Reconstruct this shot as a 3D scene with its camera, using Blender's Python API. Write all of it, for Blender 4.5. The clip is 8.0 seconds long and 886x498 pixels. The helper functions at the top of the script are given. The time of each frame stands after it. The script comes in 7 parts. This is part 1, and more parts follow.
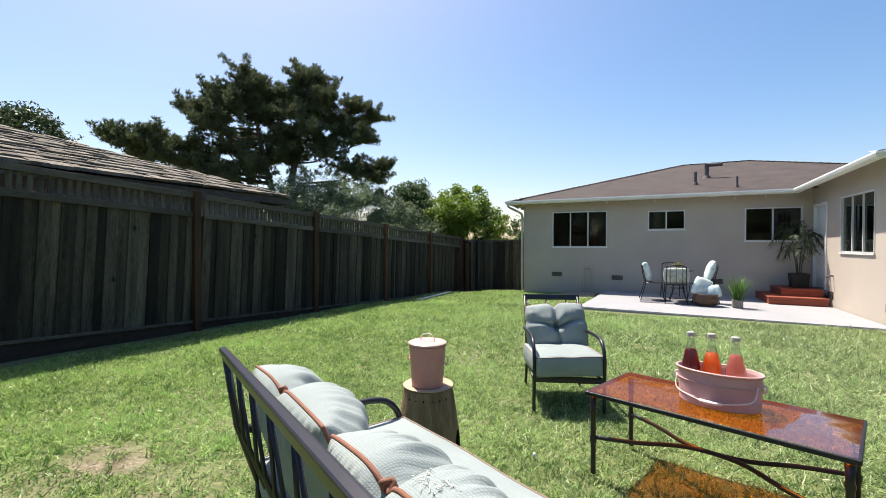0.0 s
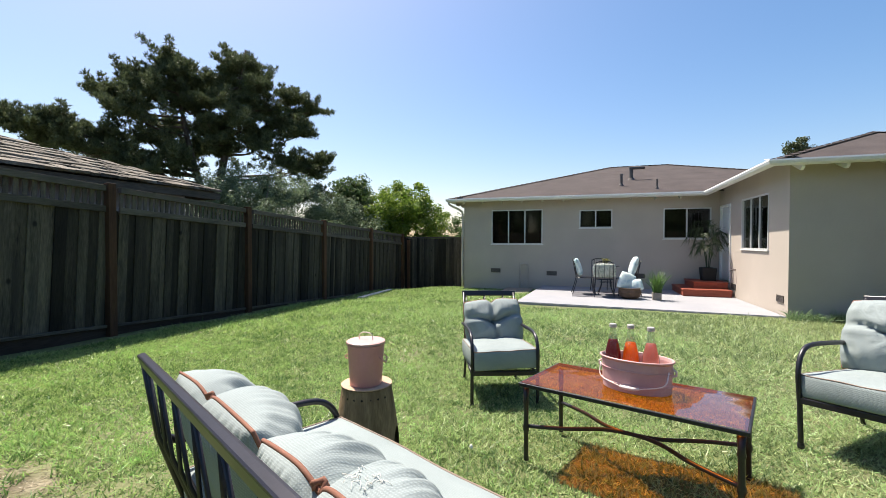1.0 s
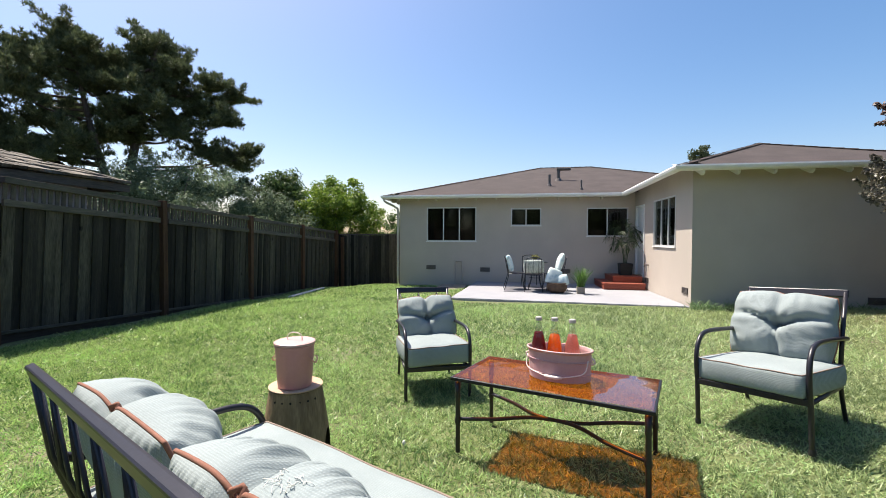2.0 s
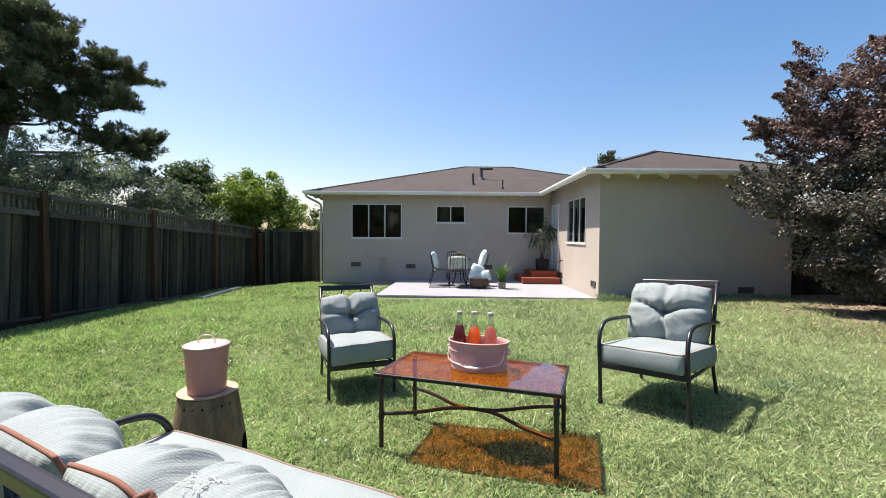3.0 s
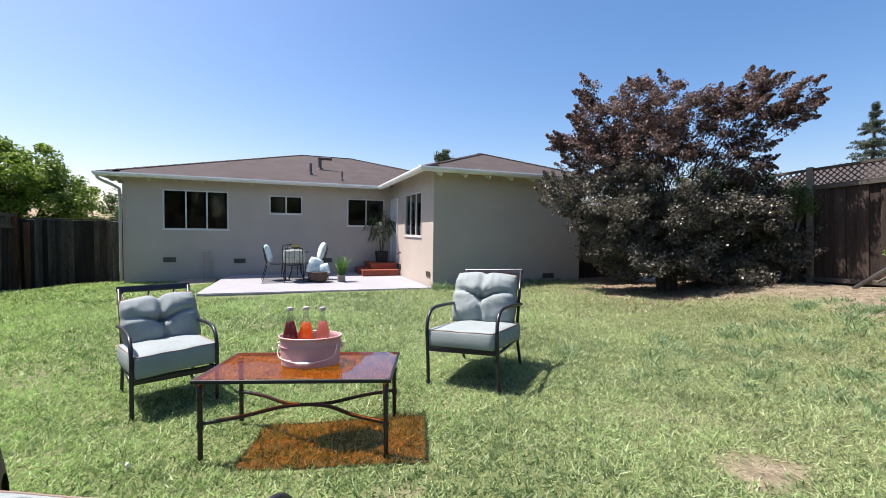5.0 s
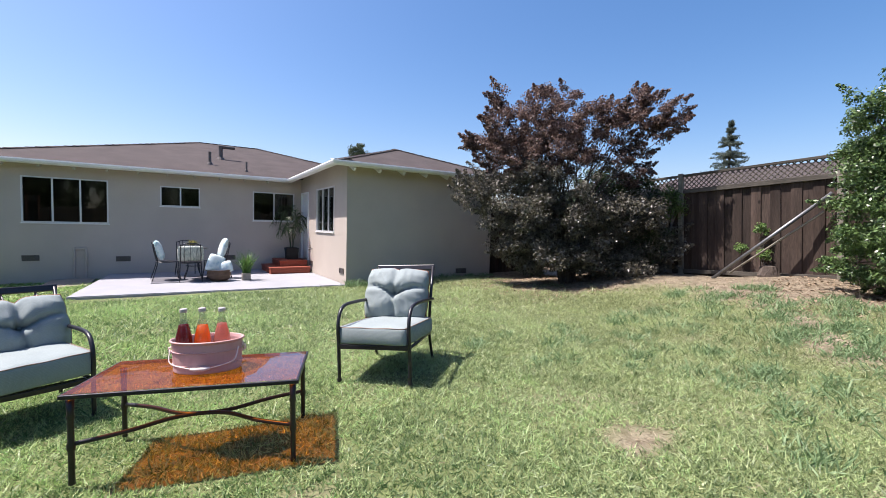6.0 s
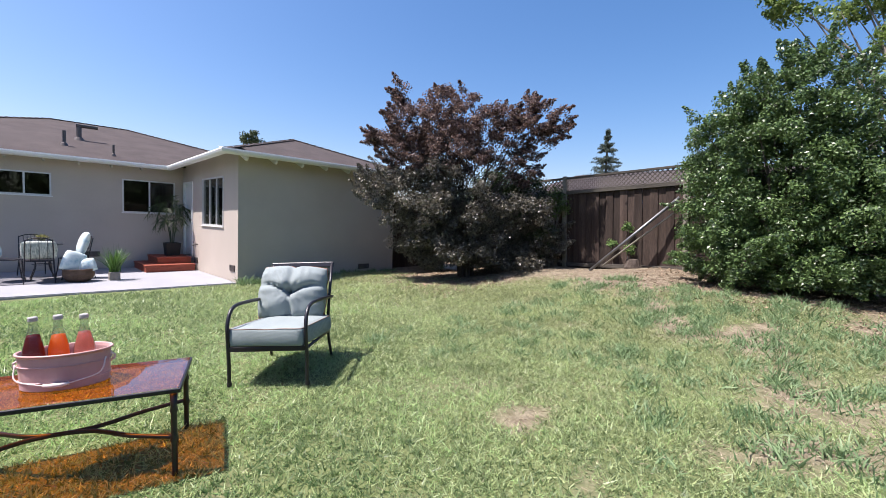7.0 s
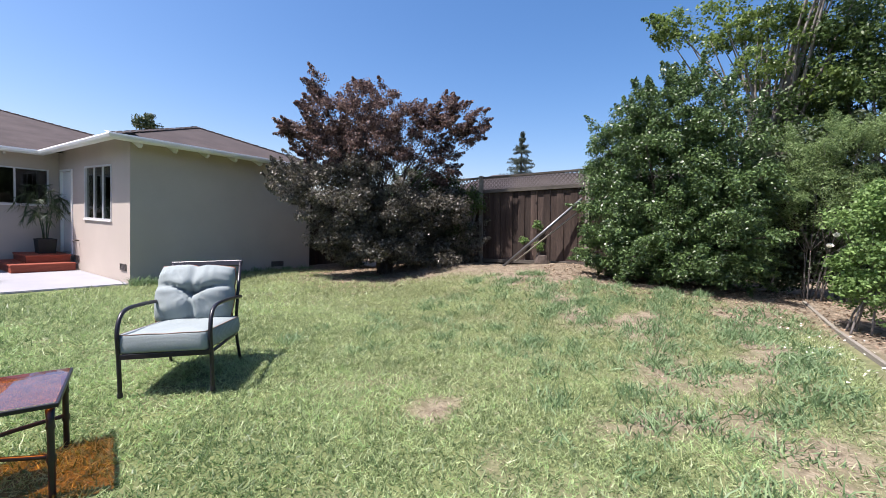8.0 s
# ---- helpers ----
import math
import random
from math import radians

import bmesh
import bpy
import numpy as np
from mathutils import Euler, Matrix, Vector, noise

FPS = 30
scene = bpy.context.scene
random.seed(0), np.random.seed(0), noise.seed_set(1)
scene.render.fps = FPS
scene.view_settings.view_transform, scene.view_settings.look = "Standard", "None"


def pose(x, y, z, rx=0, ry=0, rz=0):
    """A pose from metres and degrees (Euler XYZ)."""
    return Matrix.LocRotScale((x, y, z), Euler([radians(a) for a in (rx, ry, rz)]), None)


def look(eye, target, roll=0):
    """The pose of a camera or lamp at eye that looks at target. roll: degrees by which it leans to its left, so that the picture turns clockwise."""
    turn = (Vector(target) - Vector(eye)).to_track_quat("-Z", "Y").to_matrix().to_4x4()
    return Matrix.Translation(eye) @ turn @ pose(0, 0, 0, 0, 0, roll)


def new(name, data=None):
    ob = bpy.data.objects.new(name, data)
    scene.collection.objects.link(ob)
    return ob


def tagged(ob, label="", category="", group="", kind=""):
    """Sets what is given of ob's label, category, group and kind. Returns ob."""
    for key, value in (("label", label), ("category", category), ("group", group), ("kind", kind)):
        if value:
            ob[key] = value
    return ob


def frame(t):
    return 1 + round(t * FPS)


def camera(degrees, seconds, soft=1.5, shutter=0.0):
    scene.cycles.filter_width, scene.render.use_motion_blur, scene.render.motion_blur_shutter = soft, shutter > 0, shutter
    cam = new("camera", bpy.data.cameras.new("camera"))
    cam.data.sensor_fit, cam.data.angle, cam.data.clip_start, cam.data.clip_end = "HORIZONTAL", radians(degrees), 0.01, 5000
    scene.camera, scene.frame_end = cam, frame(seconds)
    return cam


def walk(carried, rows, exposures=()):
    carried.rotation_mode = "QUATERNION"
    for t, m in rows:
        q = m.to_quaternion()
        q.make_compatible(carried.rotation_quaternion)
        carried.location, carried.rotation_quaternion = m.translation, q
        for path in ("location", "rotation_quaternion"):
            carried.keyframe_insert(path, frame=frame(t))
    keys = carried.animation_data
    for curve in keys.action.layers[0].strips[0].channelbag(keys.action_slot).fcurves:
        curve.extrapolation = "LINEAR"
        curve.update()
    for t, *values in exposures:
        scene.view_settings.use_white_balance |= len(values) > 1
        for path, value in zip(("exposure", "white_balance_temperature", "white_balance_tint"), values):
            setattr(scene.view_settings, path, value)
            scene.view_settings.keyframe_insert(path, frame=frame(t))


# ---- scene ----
cam = camera(92.84, 8.0, soft=0.9)
# seconds, place, yaw, pitch, roll
PATH = [
    (0.0, 0.002, 0.001, 1.242, 26.39, -0.62, 0.10),
    (0.5, 0.015, -0.004, 1.245, 22.70, -0.80, 0.07),
    (1.0, 0.029, -0.012, 1.250, 18.51, -1.03, 0.12),
    (2.5, 0.063, -0.030, 1.253, 5.19, -1.60, 0.29),
    (3.0, 0.076, -0.065, 1.257, -0.16, -1.81, 0.41),
    (3.5, 0.088, -0.091, 1.262, -6.70, -2.09, 0.64),
    (4.0, 0.100, -0.108, 1.264, -11.99, -2.29, 0.69),
    (4.5, 0.112, -0.144, 1.273, -16.46, -2.48, 0.77),
    (6.0, 0.141, -0.202, 1.278, -32.78, -2.95, 1.35),
    (6.5, 0.143, -0.254, 1.294, -39.10, -3.18, 1.63),
    (7.0, 0.126, -0.291, 1.308, -45.76, -3.34, 1.97),
    (7.5, 0.112, -0.332, 1.315, -51.02, -3.40, 2.26),
    (8.0, 0.103, -0.372, 1.325, -56.40, -3.43, 2.53),
]


def aim(x, y, z, yaw, pitch, roll):
    a, p = radians(yaw), radians(pitch)
    return look((x, y, z), (x - math.sin(a) * math.cos(p), y + math.cos(a) * math.cos(p), z + math.sin(p)), roll)


walk(cam, [(t, aim(*row)) for t, *row in PATH], exposures=[(0.0, 0.93, 6850, 10.5), (4.0, 0.91, 6600, 15), (8.0, 0.91, 6250, 19.5)])

# ---- light: a high sun behind the house, clear sky ----
SUN = Vector((-0.42, 0.29, 1.0)).normalized()
world = bpy.data.worlds.new("sky")
scene.world = world
world.use_nodes = True
wn, wl = world.node_tree.nodes, world.node_tree.links
sky = wn.new("ShaderNodeTexSky")
sky.sky_type, sky.sun_disc = "NISHITA", False
sky.sun_elevation = math.asin(SUN.z)
sky.sun_rotation = math.atan2(SUN.x, SUN.y)
sky.air_density, sky.dust_density, sky.ozone_density = 1.0, 1.5, 4.0
wn["Background"].inputs["Strength"].default_value = 0.112
deep = wn.new("ShaderNodeHueSaturation")
deep.inputs["Saturation"].default_value = 1.27
wl.new(sky.outputs[0], deep.inputs["Color"])
warm = wn.new("ShaderNodeMix")
warm.data_type, warm.blend_type = "RGBA", "MULTIPLY"
warm.inputs["Factor"].default_value = 1.0
warm.inputs["B"].default_value = (1.20, 1.0, 0.895, 1)
wl.new(deep.outputs[0], warm.inputs["A"])
wl.new(warm.outputs["Result"], wn["Background"].inputs["Color"])
sun = new("sun", bpy.data.lights.new("sun", "SUN"))
sun.data.energy, sun.data.angle, sun.data.color = 5.0, radians(0.5), (1.0, 0.95, 0.87)
sun.matrix_world = look(SUN * 30, (0, 0, 0))


# ---- mesh and material helpers ----
def chain(ob):
    m = Matrix.Identity(4)
    while ob is not None:
        m, ob = ob.matrix_basis @ m, ob.parent
    return m


def thing(name, at=None, label="", category="", group="", kind=""):
    ob = new(name)
    ob.empty_display_size = 0.1
    if at is not None:
        ob.matrix_basis = at
    return tagged(ob, label, category, group, kind)


def part(name, bm, material, parent=None, label="", smooth=False, world=False, kind=""):
    """Links a bmesh as one mesh object, under a thing or a part."""
    me = bpy.data.meshes.new(name)
    if world and parent is not None:
        bm.transform(chain(parent).inverted())
    if bm.faces and smooth:
        for f in bm.faces:
            f.smooth = True
    bm.to_mesh(me)
    bm.free()
    me.materials.append(material)
    ob = new(name, me)
    ob.parent = parent
    return tagged(ob, label, kind=kind)


def raw(name, verts, faces, material, parent=None, label="", kind="", smooth=False):
    """A mesh from numpy arrays: verts (n, 3), faces (m, k)."""
    verts, faces = np.asarray(verts, np.float32), np.asarray(faces, np.int32)
    me = bpy.data.meshes.new(name)
    k = faces.shape[1]
    me.vertices.add(len(verts))
    me.vertices.foreach_set("co", verts.ravel())
    me.loops.add(faces.size)
    me.loops.foreach_set("vertex_index", faces.ravel())
    me.polygons.add(len(faces))
    me.polygons.foreach_set("loop_start", np.arange(0, faces.size, k, dtype=np.int32))
    if smooth:
        me.polygons.foreach_set("use_smooth", np.ones(len(faces), bool))
    me.update(calc_edges=True)
    me.materials.append(material)
    ob = new(name, me)
    ob.parent = parent
    return tagged(ob, label, kind=kind)


def slab(bm, lo, hi, m=None, bevel=0.0):
    """A block from corner to corner."""
    vs = [bm.verts.new((x, y, z)) for x in (lo[0], hi[0]) for y in (lo[1], hi[1]) for z in (lo[2], hi[2])]
    fs = [bm.faces.new([vs[i] for i in q]) for q in ((0, 1, 3, 2), (4, 6, 7, 5), (0, 4, 5, 1), (2, 3, 7, 6), (0, 2, 6, 4), (1, 5, 7, 3))]
    if bevel:
        es = list({e for f in fs for e in f.edges})
        res = bmesh.ops.bevel(bm, geom=es, offset=bevel, segments=2, affect="EDGES", profile=0.5)
        vs = list({v for f in res["faces"] for v in f.verts} | {v for v in vs if v.is_valid})
    if m is not None:
        bmesh.ops.transform(bm, matrix=m, verts=[v for v in vs if v.is_valid])
    return bm


def block(lo, hi, bevel=0.0, m=None):
    return slab(bmesh.new(), lo, hi, m, bevel)


def tube(bm, pts, r, n=8, close=False, flat=1.0):
    """A round bar along points; r may be a list."""
    pts = [Vector(p) for p in pts]
    rings = []
    side = None
    for i, p in enumerate(pts):
        a, b = pts[i - 1 if (i or close) else 0], pts[(i + 1) % len(pts) if (i + 1 < len(pts) or close) else i]
        d = (b - a).normalized()
        if side is None:
            side = d.orthogonal().normalized()
        side = (side - d * side.dot(d)).normalized()
        up = d.cross(side)
        rr = r[i] if isinstance(r, (list, tuple)) else r
        rings.append([bm.verts.new(p + rr * (math.cos(2 * math.pi * k / n) * side + flat * math.sin(2 * math.pi * k / n) * up)) for k in range(n)])
    for i in range(len(rings) - (0 if close else 1)):
        a, b = rings[i], rings[(i + 1) % len(rings)]
        for k in range(n):
            bm.faces.new((a[k], a[(k + 1) % n], b[(k + 1) % n], b[k]))
    if not close:
        bm.faces.new(rings[0][::-1])
        bm.faces.new(rings[-1])
    return bm


def lathe(bm, profile, n=24, sx=1.0, sy=1.0, wob=None, closed=True):
    """A turned form from (radius, height) pairs."""
    rings = []
    for j, (r, z) in enumerate(profile):
        ring = []
        for k in range(n):
            a = 2 * math.pi * k / n
            q = r * (wob(a, z) if wob else 1.0)
            ring.append(bm.verts.new((q * math.cos(a) * sx, q * math.sin(a) * sy, z)))
        rings.append(ring)
    for a, b in zip(rings, rings[1:]):
        for k in range(n):
            bm.faces.new((a[k], a[(k + 1) % n], b[(k + 1) % n], b[k]))
    if closed:
        bm.faces.new(rings[0][::-1])
        bm.faces.new(rings[-1])
    return bm


def curve_pts(pts, n=6):
    """Catmull-Rom through points."""
    p = [Vector(q) for q in pts]
    p = [2 * p[0] - p[1]] + p + [2 * p[-1] - p[-2]]
    out = []
    for i in range(1, len(p) - 2):
        for k in range(n):
            t = k / n
            out.append(0.5 * (2 * p[i] + (p[i + 1] - p[i - 1]) * t + (2 * p[i - 1] - 5 * p[i] + 4 * p[i + 1] - p[i + 2]) * t * t + (3 * p[i] - p[i - 1] - 3 * p[i + 1] + p[i + 2]) * t ** 3))
    return out + [p[-2]]


def mat(name, a, b, scale=4.0, rough=0.8, fine=60.0, bump=0.2, grain=(1, 1, 1), metal=0.0, random_mix=0.0, c=None, stain=1.2, spec=0.3, coat=0.0, bump_dist=0.01, world_space=False):
    """Two tones mixed by coarse and fine noise, a third in slow stains, a bump of the fine grain."""
    m = bpy.data.materials.new(name)
    m.use_nodes = True
    nt = m.node_tree
    N, L = nt.nodes, nt.links
    bsdf = N["Principled BSDF"]
    bsdf.inputs["Roughness"].default_value = rough
    bsdf.inputs["Metallic"].default_value = metal
    bsdf.inputs["Specular IOR Level"].default_value = spec
    bsdf.inputs["Coat Weight"].default_value = coat
    info = N.new("ShaderNodeObjectInfo")
    if world_space:
        geo = N.new("ShaderNodeNewGeometry")
        src = geo.outputs["Position"]
    else:
        tc = N.new("ShaderNodeTexCoord")
        src = tc.outputs["Object"]
    mp = N.new("ShaderNodeMapping")
    mp.inputs["Scale"].default_value = grain
    L.new(src, mp.inputs["Vector"])
    if random_mix:
        off = N.new("ShaderNodeVectorMath")
        off.operation = "SCALE"
        comb = N.new("ShaderNodeCombineXYZ")
        for k in range(3):
            L.new(info.outputs["Random"], comb.inputs[k])
        L.new(comb.outputs[0], off.inputs[0])
        off.inputs["Scale"].default_value = 37.0
        L.new(off.outputs[0], mp.inputs["Location"])
    n1, n2, n3 = (N.new("ShaderNodeTexNoise") for _ in range(3))
    for n, s, d in ((n1, scale, 4), (n2, fine, 3), (n3, stain, 3)):
        n.inputs["Scale"].default_value, n.inputs["Detail"].default_value = s, d
        L.new(mp.outputs[0], n.inputs["Vector"])
    mixf = N.new("ShaderNodeMath")
    mixf.operation = "MULTIPLY_ADD"
    L.new(n2.outputs["Fac"], mixf.inputs[0])
    mixf.inputs[1].default_value = 0.5
    half = N.new("ShaderNodeMath")
    half.operation = "MULTIPLY"
    L.new(n1.outputs["Fac"], half.inputs[0])
    half.inputs[1].default_value = 0.6
    L.new(half.outputs[0], mixf.inputs[2])
    ramp = N.new("ShaderNodeMapRange")
    ramp.inputs["From Min"].default_value, ramp.inputs["From Max"].default_value = 0.36, 0.74
    L.new(mixf.outputs[0], ramp.inputs["Value"])
    mix = N.new("ShaderNodeMix")
    mix.data_type = "RGBA"
    mix.inputs["A"].default_value, mix.inputs["B"].default_value = (*a, 1), (*b, 1)
    L.new(ramp.outputs[0], mix.inputs["Factor"])
    col = mix.outputs["Result"]
    if c is not None:
        r3 = N.new("ShaderNodeMapRange")
        r3.inputs["From Min"].default_value, r3.inputs["From Max"].default_value = 0.5, 0.72
        L.new(n3.outputs["Fac"], r3.inputs["Value"])
        mx = N.new("ShaderNodeMix")
        mx.data_type = "RGBA"
        mx.inputs["B"].default_value = (*c, 1)
        L.new(r3.outputs[0], mx.inputs["Factor"])
        L.new(col, mx.inputs["A"])
        col = mx.outputs["Result"]
    if random_mix:
        hsv = N.new("ShaderNodeHueSaturation")
        val = N.new("ShaderNodeMapRange")
        val.inputs["To Min"].default_value, val.inputs["To Max"].default_value = 1 - random_mix, 1 + random_mix
        L.new(info.outputs["Random"], val.inputs["Value"])
        L.new(val.outputs[0], hsv.inputs["Value"])
        L.new(col, hsv.inputs["Color"])
        col = hsv.outputs[0]
    L.new(col, bsdf.inputs["Base Color"])
    if bump:
        bp = N.new("ShaderNodeBump")
        bp.inputs["Strength"].default_value, bp.inputs["Distance"].default_value = bump, bump_dist
        L.new(mixf.outputs[0], bp.inputs["Height"])
        L.new(bp.outputs[0], bsdf.inputs["Normal"])
    return m


def knots(m):
    """Dark oval knots scattered over boards, different on each one."""
    N, L = m.node_tree.nodes, m.node_tree.links
    bsdf = N["Principled BSDF"]
    tc, mp, vo, mr, mx = N.new("ShaderNodeTexCoord"), N.new("ShaderNodeMapping"), N.new("ShaderNodeTexVoronoi"), N.new("ShaderNodeMapRange"), N.new("ShaderNodeMix")
    info, sc, cb = N.new("ShaderNodeObjectInfo"), N.new("ShaderNodeMath"), N.new("ShaderNodeCombineXYZ")
    sc.operation, sc.inputs[1].default_value = "MULTIPLY", 53.0
    L.new(info.outputs["Random"], sc.inputs[0])
    L.new(sc.outputs[0], cb.inputs[0])
    L.new(sc.outputs[0], cb.inputs[2])
    mp.inputs["Scale"].default_value = (3.4, 0.01, 2.1)
    L.new(tc.outputs["Object"], mp.inputs["Vector"])
    L.new(cb.outputs[0], mp.inputs["Location"])
    L.new(mp.outputs[0], vo.inputs["Vector"])
    vo.inputs["Scale"].default_value = 1.0
    mr.inputs["From Min"].default_value, mr.inputs["From Max"].default_value = 0.045, 0.10
    mr.inputs["To Min"].default_value, mr.inputs["To Max"].default_value = 0.85, 0.0
    L.new(vo.outputs["Distance"], mr.inputs["Value"])
    mx.data_type = "RGBA"
    mx.inputs["B"].default_value = (0.008, 0.006, 0.005, 1)
    L.new(bsdf.inputs["Base Color"].links[0].from_socket, mx.inputs["A"])
    L.new(mr.outputs[0], mx.inputs["Factor"])
    L.new(mx.outputs["Result"], bsdf.inputs["Base Color"])


def leaf_mat(name, a, b, rough=0.5, thin=0.35, spec=0.4):
    """Foliage: each leaf takes its own tone, and some light passes through."""
    m = bpy.data.materials.new(name)
    m.use_nodes = True
    N, L = m.node_tree.nodes, m.node_tree.links
    bsdf, out = N["Principled BSDF"], N["Material Output"]
    bsdf.inputs["Roughness"].default_value, bsdf.inputs["Specular IOR Level"].default_value = rough, spec
    geo = N.new("ShaderNodeNewGeometry")
    ramp = N.new("ShaderNodeValToRGB")
    ramp.color_ramp.elements[0].color, ramp.color_ramp.elements[1].color = (*a, 1), (*b, 1)
    L.new(geo.outputs["Random Per Island"], ramp.inputs["Fac"])
    tr = N.new("ShaderNodeBsdfTranslucent")
    L.new(ramp.outputs[0], bsdf.inputs["Base Color"])
    L.new(ramp.outputs[0], tr.inputs["Color"])
    mx = N.new("ShaderNodeMixShader")
    mx.inputs["Fac"].default_value = thin
    L.new(bsdf.outputs[0], mx.inputs[1])
    L.new(tr.outputs[0], mx.inputs[2])
    L.new(mx.outputs[0], out.inputs["Surface"])
    return m


def glass_mat(name, tint, gloss=0.02, rough=0.0, body=None, body_mix=0.0):
    """A clear or tinted sheet: light passes tinted, the surface mirrors more at a slant; body adds a cloudy share."""
    m = bpy.data.materials.new(name)
    m.use_nodes = True
    N, L = m.node_tree.nodes, m.node_tree.links
    out = N["Material Output"]
    N.remove(N["Principled BSDF"])
    tr, gl, lw, mx = N.new("ShaderNodeBsdfTransparent"), N.new("ShaderNodeBsdfGlossy"), N.new("ShaderNodeLayerWeight"), N.new("ShaderNodeMixShader")
    tr.inputs["Color"].default_value = (*tint, 1)
    gl.inputs["Roughness"].default_value = rough
    lw.inputs["Blend"].default_value = 0.5
    pw, add = N.new("ShaderNodeMath"), N.new("ShaderNodeMath")
    pw.operation, pw.inputs[1].default_value = "POWER", 5.0
    add.operation, add.inputs[1].default_value = "ADD", 0.04 + gloss
    add.name = "gloss"
    L.new(lw.outputs["Facing"], pw.inputs[0])
    L.new(pw.outputs[0], add.inputs[0])
    through_sock = tr.outputs[0]
    if body is not None:
        df, tl, half, mb = N.new("ShaderNodeBsdfDiffuse"), N.new("ShaderNodeBsdfTranslucent"), N.new("ShaderNodeMixShader"), N.new("ShaderNodeMixShader")
        df.inputs["Color"].default_value = tl.inputs["Color"].default_value = (*body, 1)
        L.new(df.outputs[0], half.inputs[1])
        L.new(tl.outputs[0], half.inputs[2])
        mb.inputs[0].default_value = body_mix
        L.new(tr.outputs[0], mb.inputs[1])
        L.new(half.outputs[0], mb.inputs[2])
        through_sock = mb.outputs[0]
    L.new(add.outputs[0], mx.inputs[0])
    L.new(through_sock, mx.inputs[1])
    L.new(gl.outputs[0], mx.inputs[2])
    L.new(mx.outputs[0], out.inputs["Surface"])
    return m


# ---- materials ----
STUCCO = mat("stucco", (0.445, 0.387, 0.332), (0.537, 0.47, 0.405), 1.3, 0.92, 90, 0.5, c=(0.47, 0.412, 0.356), stain=0.5, bump_dist=0.006)
ROOF = mat("asphalt_shingle", (0.046, 0.037, 0.035), (0.082, 0.067, 0.063), 2.2, 0.95, 45, 0.6, c=(0.068, 0.056, 0.053), stain=0.4)
WHITE = mat("white_paint", (0.72, 0.72, 0.70), (0.82, 0.82, 0.80), 2.0, 0.5, 40, 0.08)
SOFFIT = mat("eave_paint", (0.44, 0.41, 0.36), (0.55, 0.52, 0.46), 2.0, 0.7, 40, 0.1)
ALU = mat("window_frame", (0.60, 0.60, 0.60), (0.72, 0.72, 0.72), 5, 0.35, 60, 0.05, metal=0.3)
PANE = glass_mat("window_glass", (0.55, 0.58, 0.56), gloss=0.035)
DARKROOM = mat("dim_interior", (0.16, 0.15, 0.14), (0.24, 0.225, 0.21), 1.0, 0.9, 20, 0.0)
VENT = mat("vent_metal", (0.10, 0.09, 0.085), (0.17, 0.15, 0.14), 6, 0.6, 60, 0.1, metal=0.4)
CONCRETE = mat("pale_concrete", (0.26, 0.265, 0.285), (0.325, 0.33, 0.35), 1.5, 0.9, 55, 0.3, c=(0.30, 0.30, 0.315), stain=0.6)
OLDPAD = mat("stained_concrete", (0.28, 0.23, 0.18), (0.36, 0.31, 0.25), 2.0, 0.9, 50, 0.3)
REDSTEP = mat("red_stained_wood", (0.22, 0.05, 0.03), (0.32, 0.085, 0.05), 3.0, 0.6, 30, 0.2, grain=(1, 8, 8))
BOARD = mat("weathered_board", (0.017, 0.0145, 0.011), (0.092, 0.079, 0.058), 1.6, 0.9, 14, 0.5, grain=(7, 7, 0.7), random_mix=0.72, c=(0.034, 0.030, 0.025), stain=1.1)
knots(BOARD)
REDBOARD = mat("redwood_board", (0.026, 0.019, 0.015), (0.082, 0.058, 0.046), 1.6, 0.9, 14, 0.5, grain=(7, 7, 0.7), random_mix=0.5, c=(0.036, 0.023, 0.018), stain=1.1)
knots(REDBOARD)
POST = mat("redwood_post", (0.055, 0.026, 0.014), (0.115, 0.058, 0.032), 2.0, 0.85, 16, 0.4, grain=(6, 6, 0.6), random_mix=0.25)
KICK = mat("kick_board", (0.028, 0.02, 0.015), (0.06, 0.044, 0.034), 2.0, 0.9, 16, 0.4, grain=(4, 0.6, 4))
RAIL = mat("weathered_rail", (0.05, 0.045, 0.038), (0.125, 0.112, 0.092), 2.0, 0.9, 16, 0.4, grain=(4, 0.6, 4), random_mix=0.25)
SHAKE = mat("wood_shake", (0.07, 0.06, 0.05), (0.21, 0.19, 0.155), 2.5, 0.95, 22, 0.6, grain=(1, 6, 1), random_mix=0.6, c=(0.12, 0.10, 0.08), stain=2.0)
BARK = mat("bark", (0.055, 0.042, 0.034), (0.13, 0.105, 0.085), 4, 0.95, 25, 0.8, grain=(3, 3, 0.7), bump_dist=0.03)
PALEBARK = mat("pale_bark", (0.16, 0.14, 0.12), (0.30, 0.275, 0.24), 4, 0.95, 25, 0.6, grain=(3, 3, 0.7), bump_dist=0.02)
PINE = leaf_mat("pine_needles", (0.045, 0.068, 0.034), (0.17, 0.20, 0.095), 0.55, 0.3)
OLIVE = leaf_mat("grey_green_leaf", (0.11, 0.16, 0.09), (0.25, 0.32, 0.18), 0.5, 0.35)
LIME = leaf_mat("bright_leaf", (0.08, 0.16, 0.018), (0.28, 0.38, 0.06), 0.42, 0.45)
PLUM = leaf_mat("plum_leaf", (0.052, 0.035, 0.032), (0.25, 0.165, 0.135), 0.42, 0.42, 0.45)
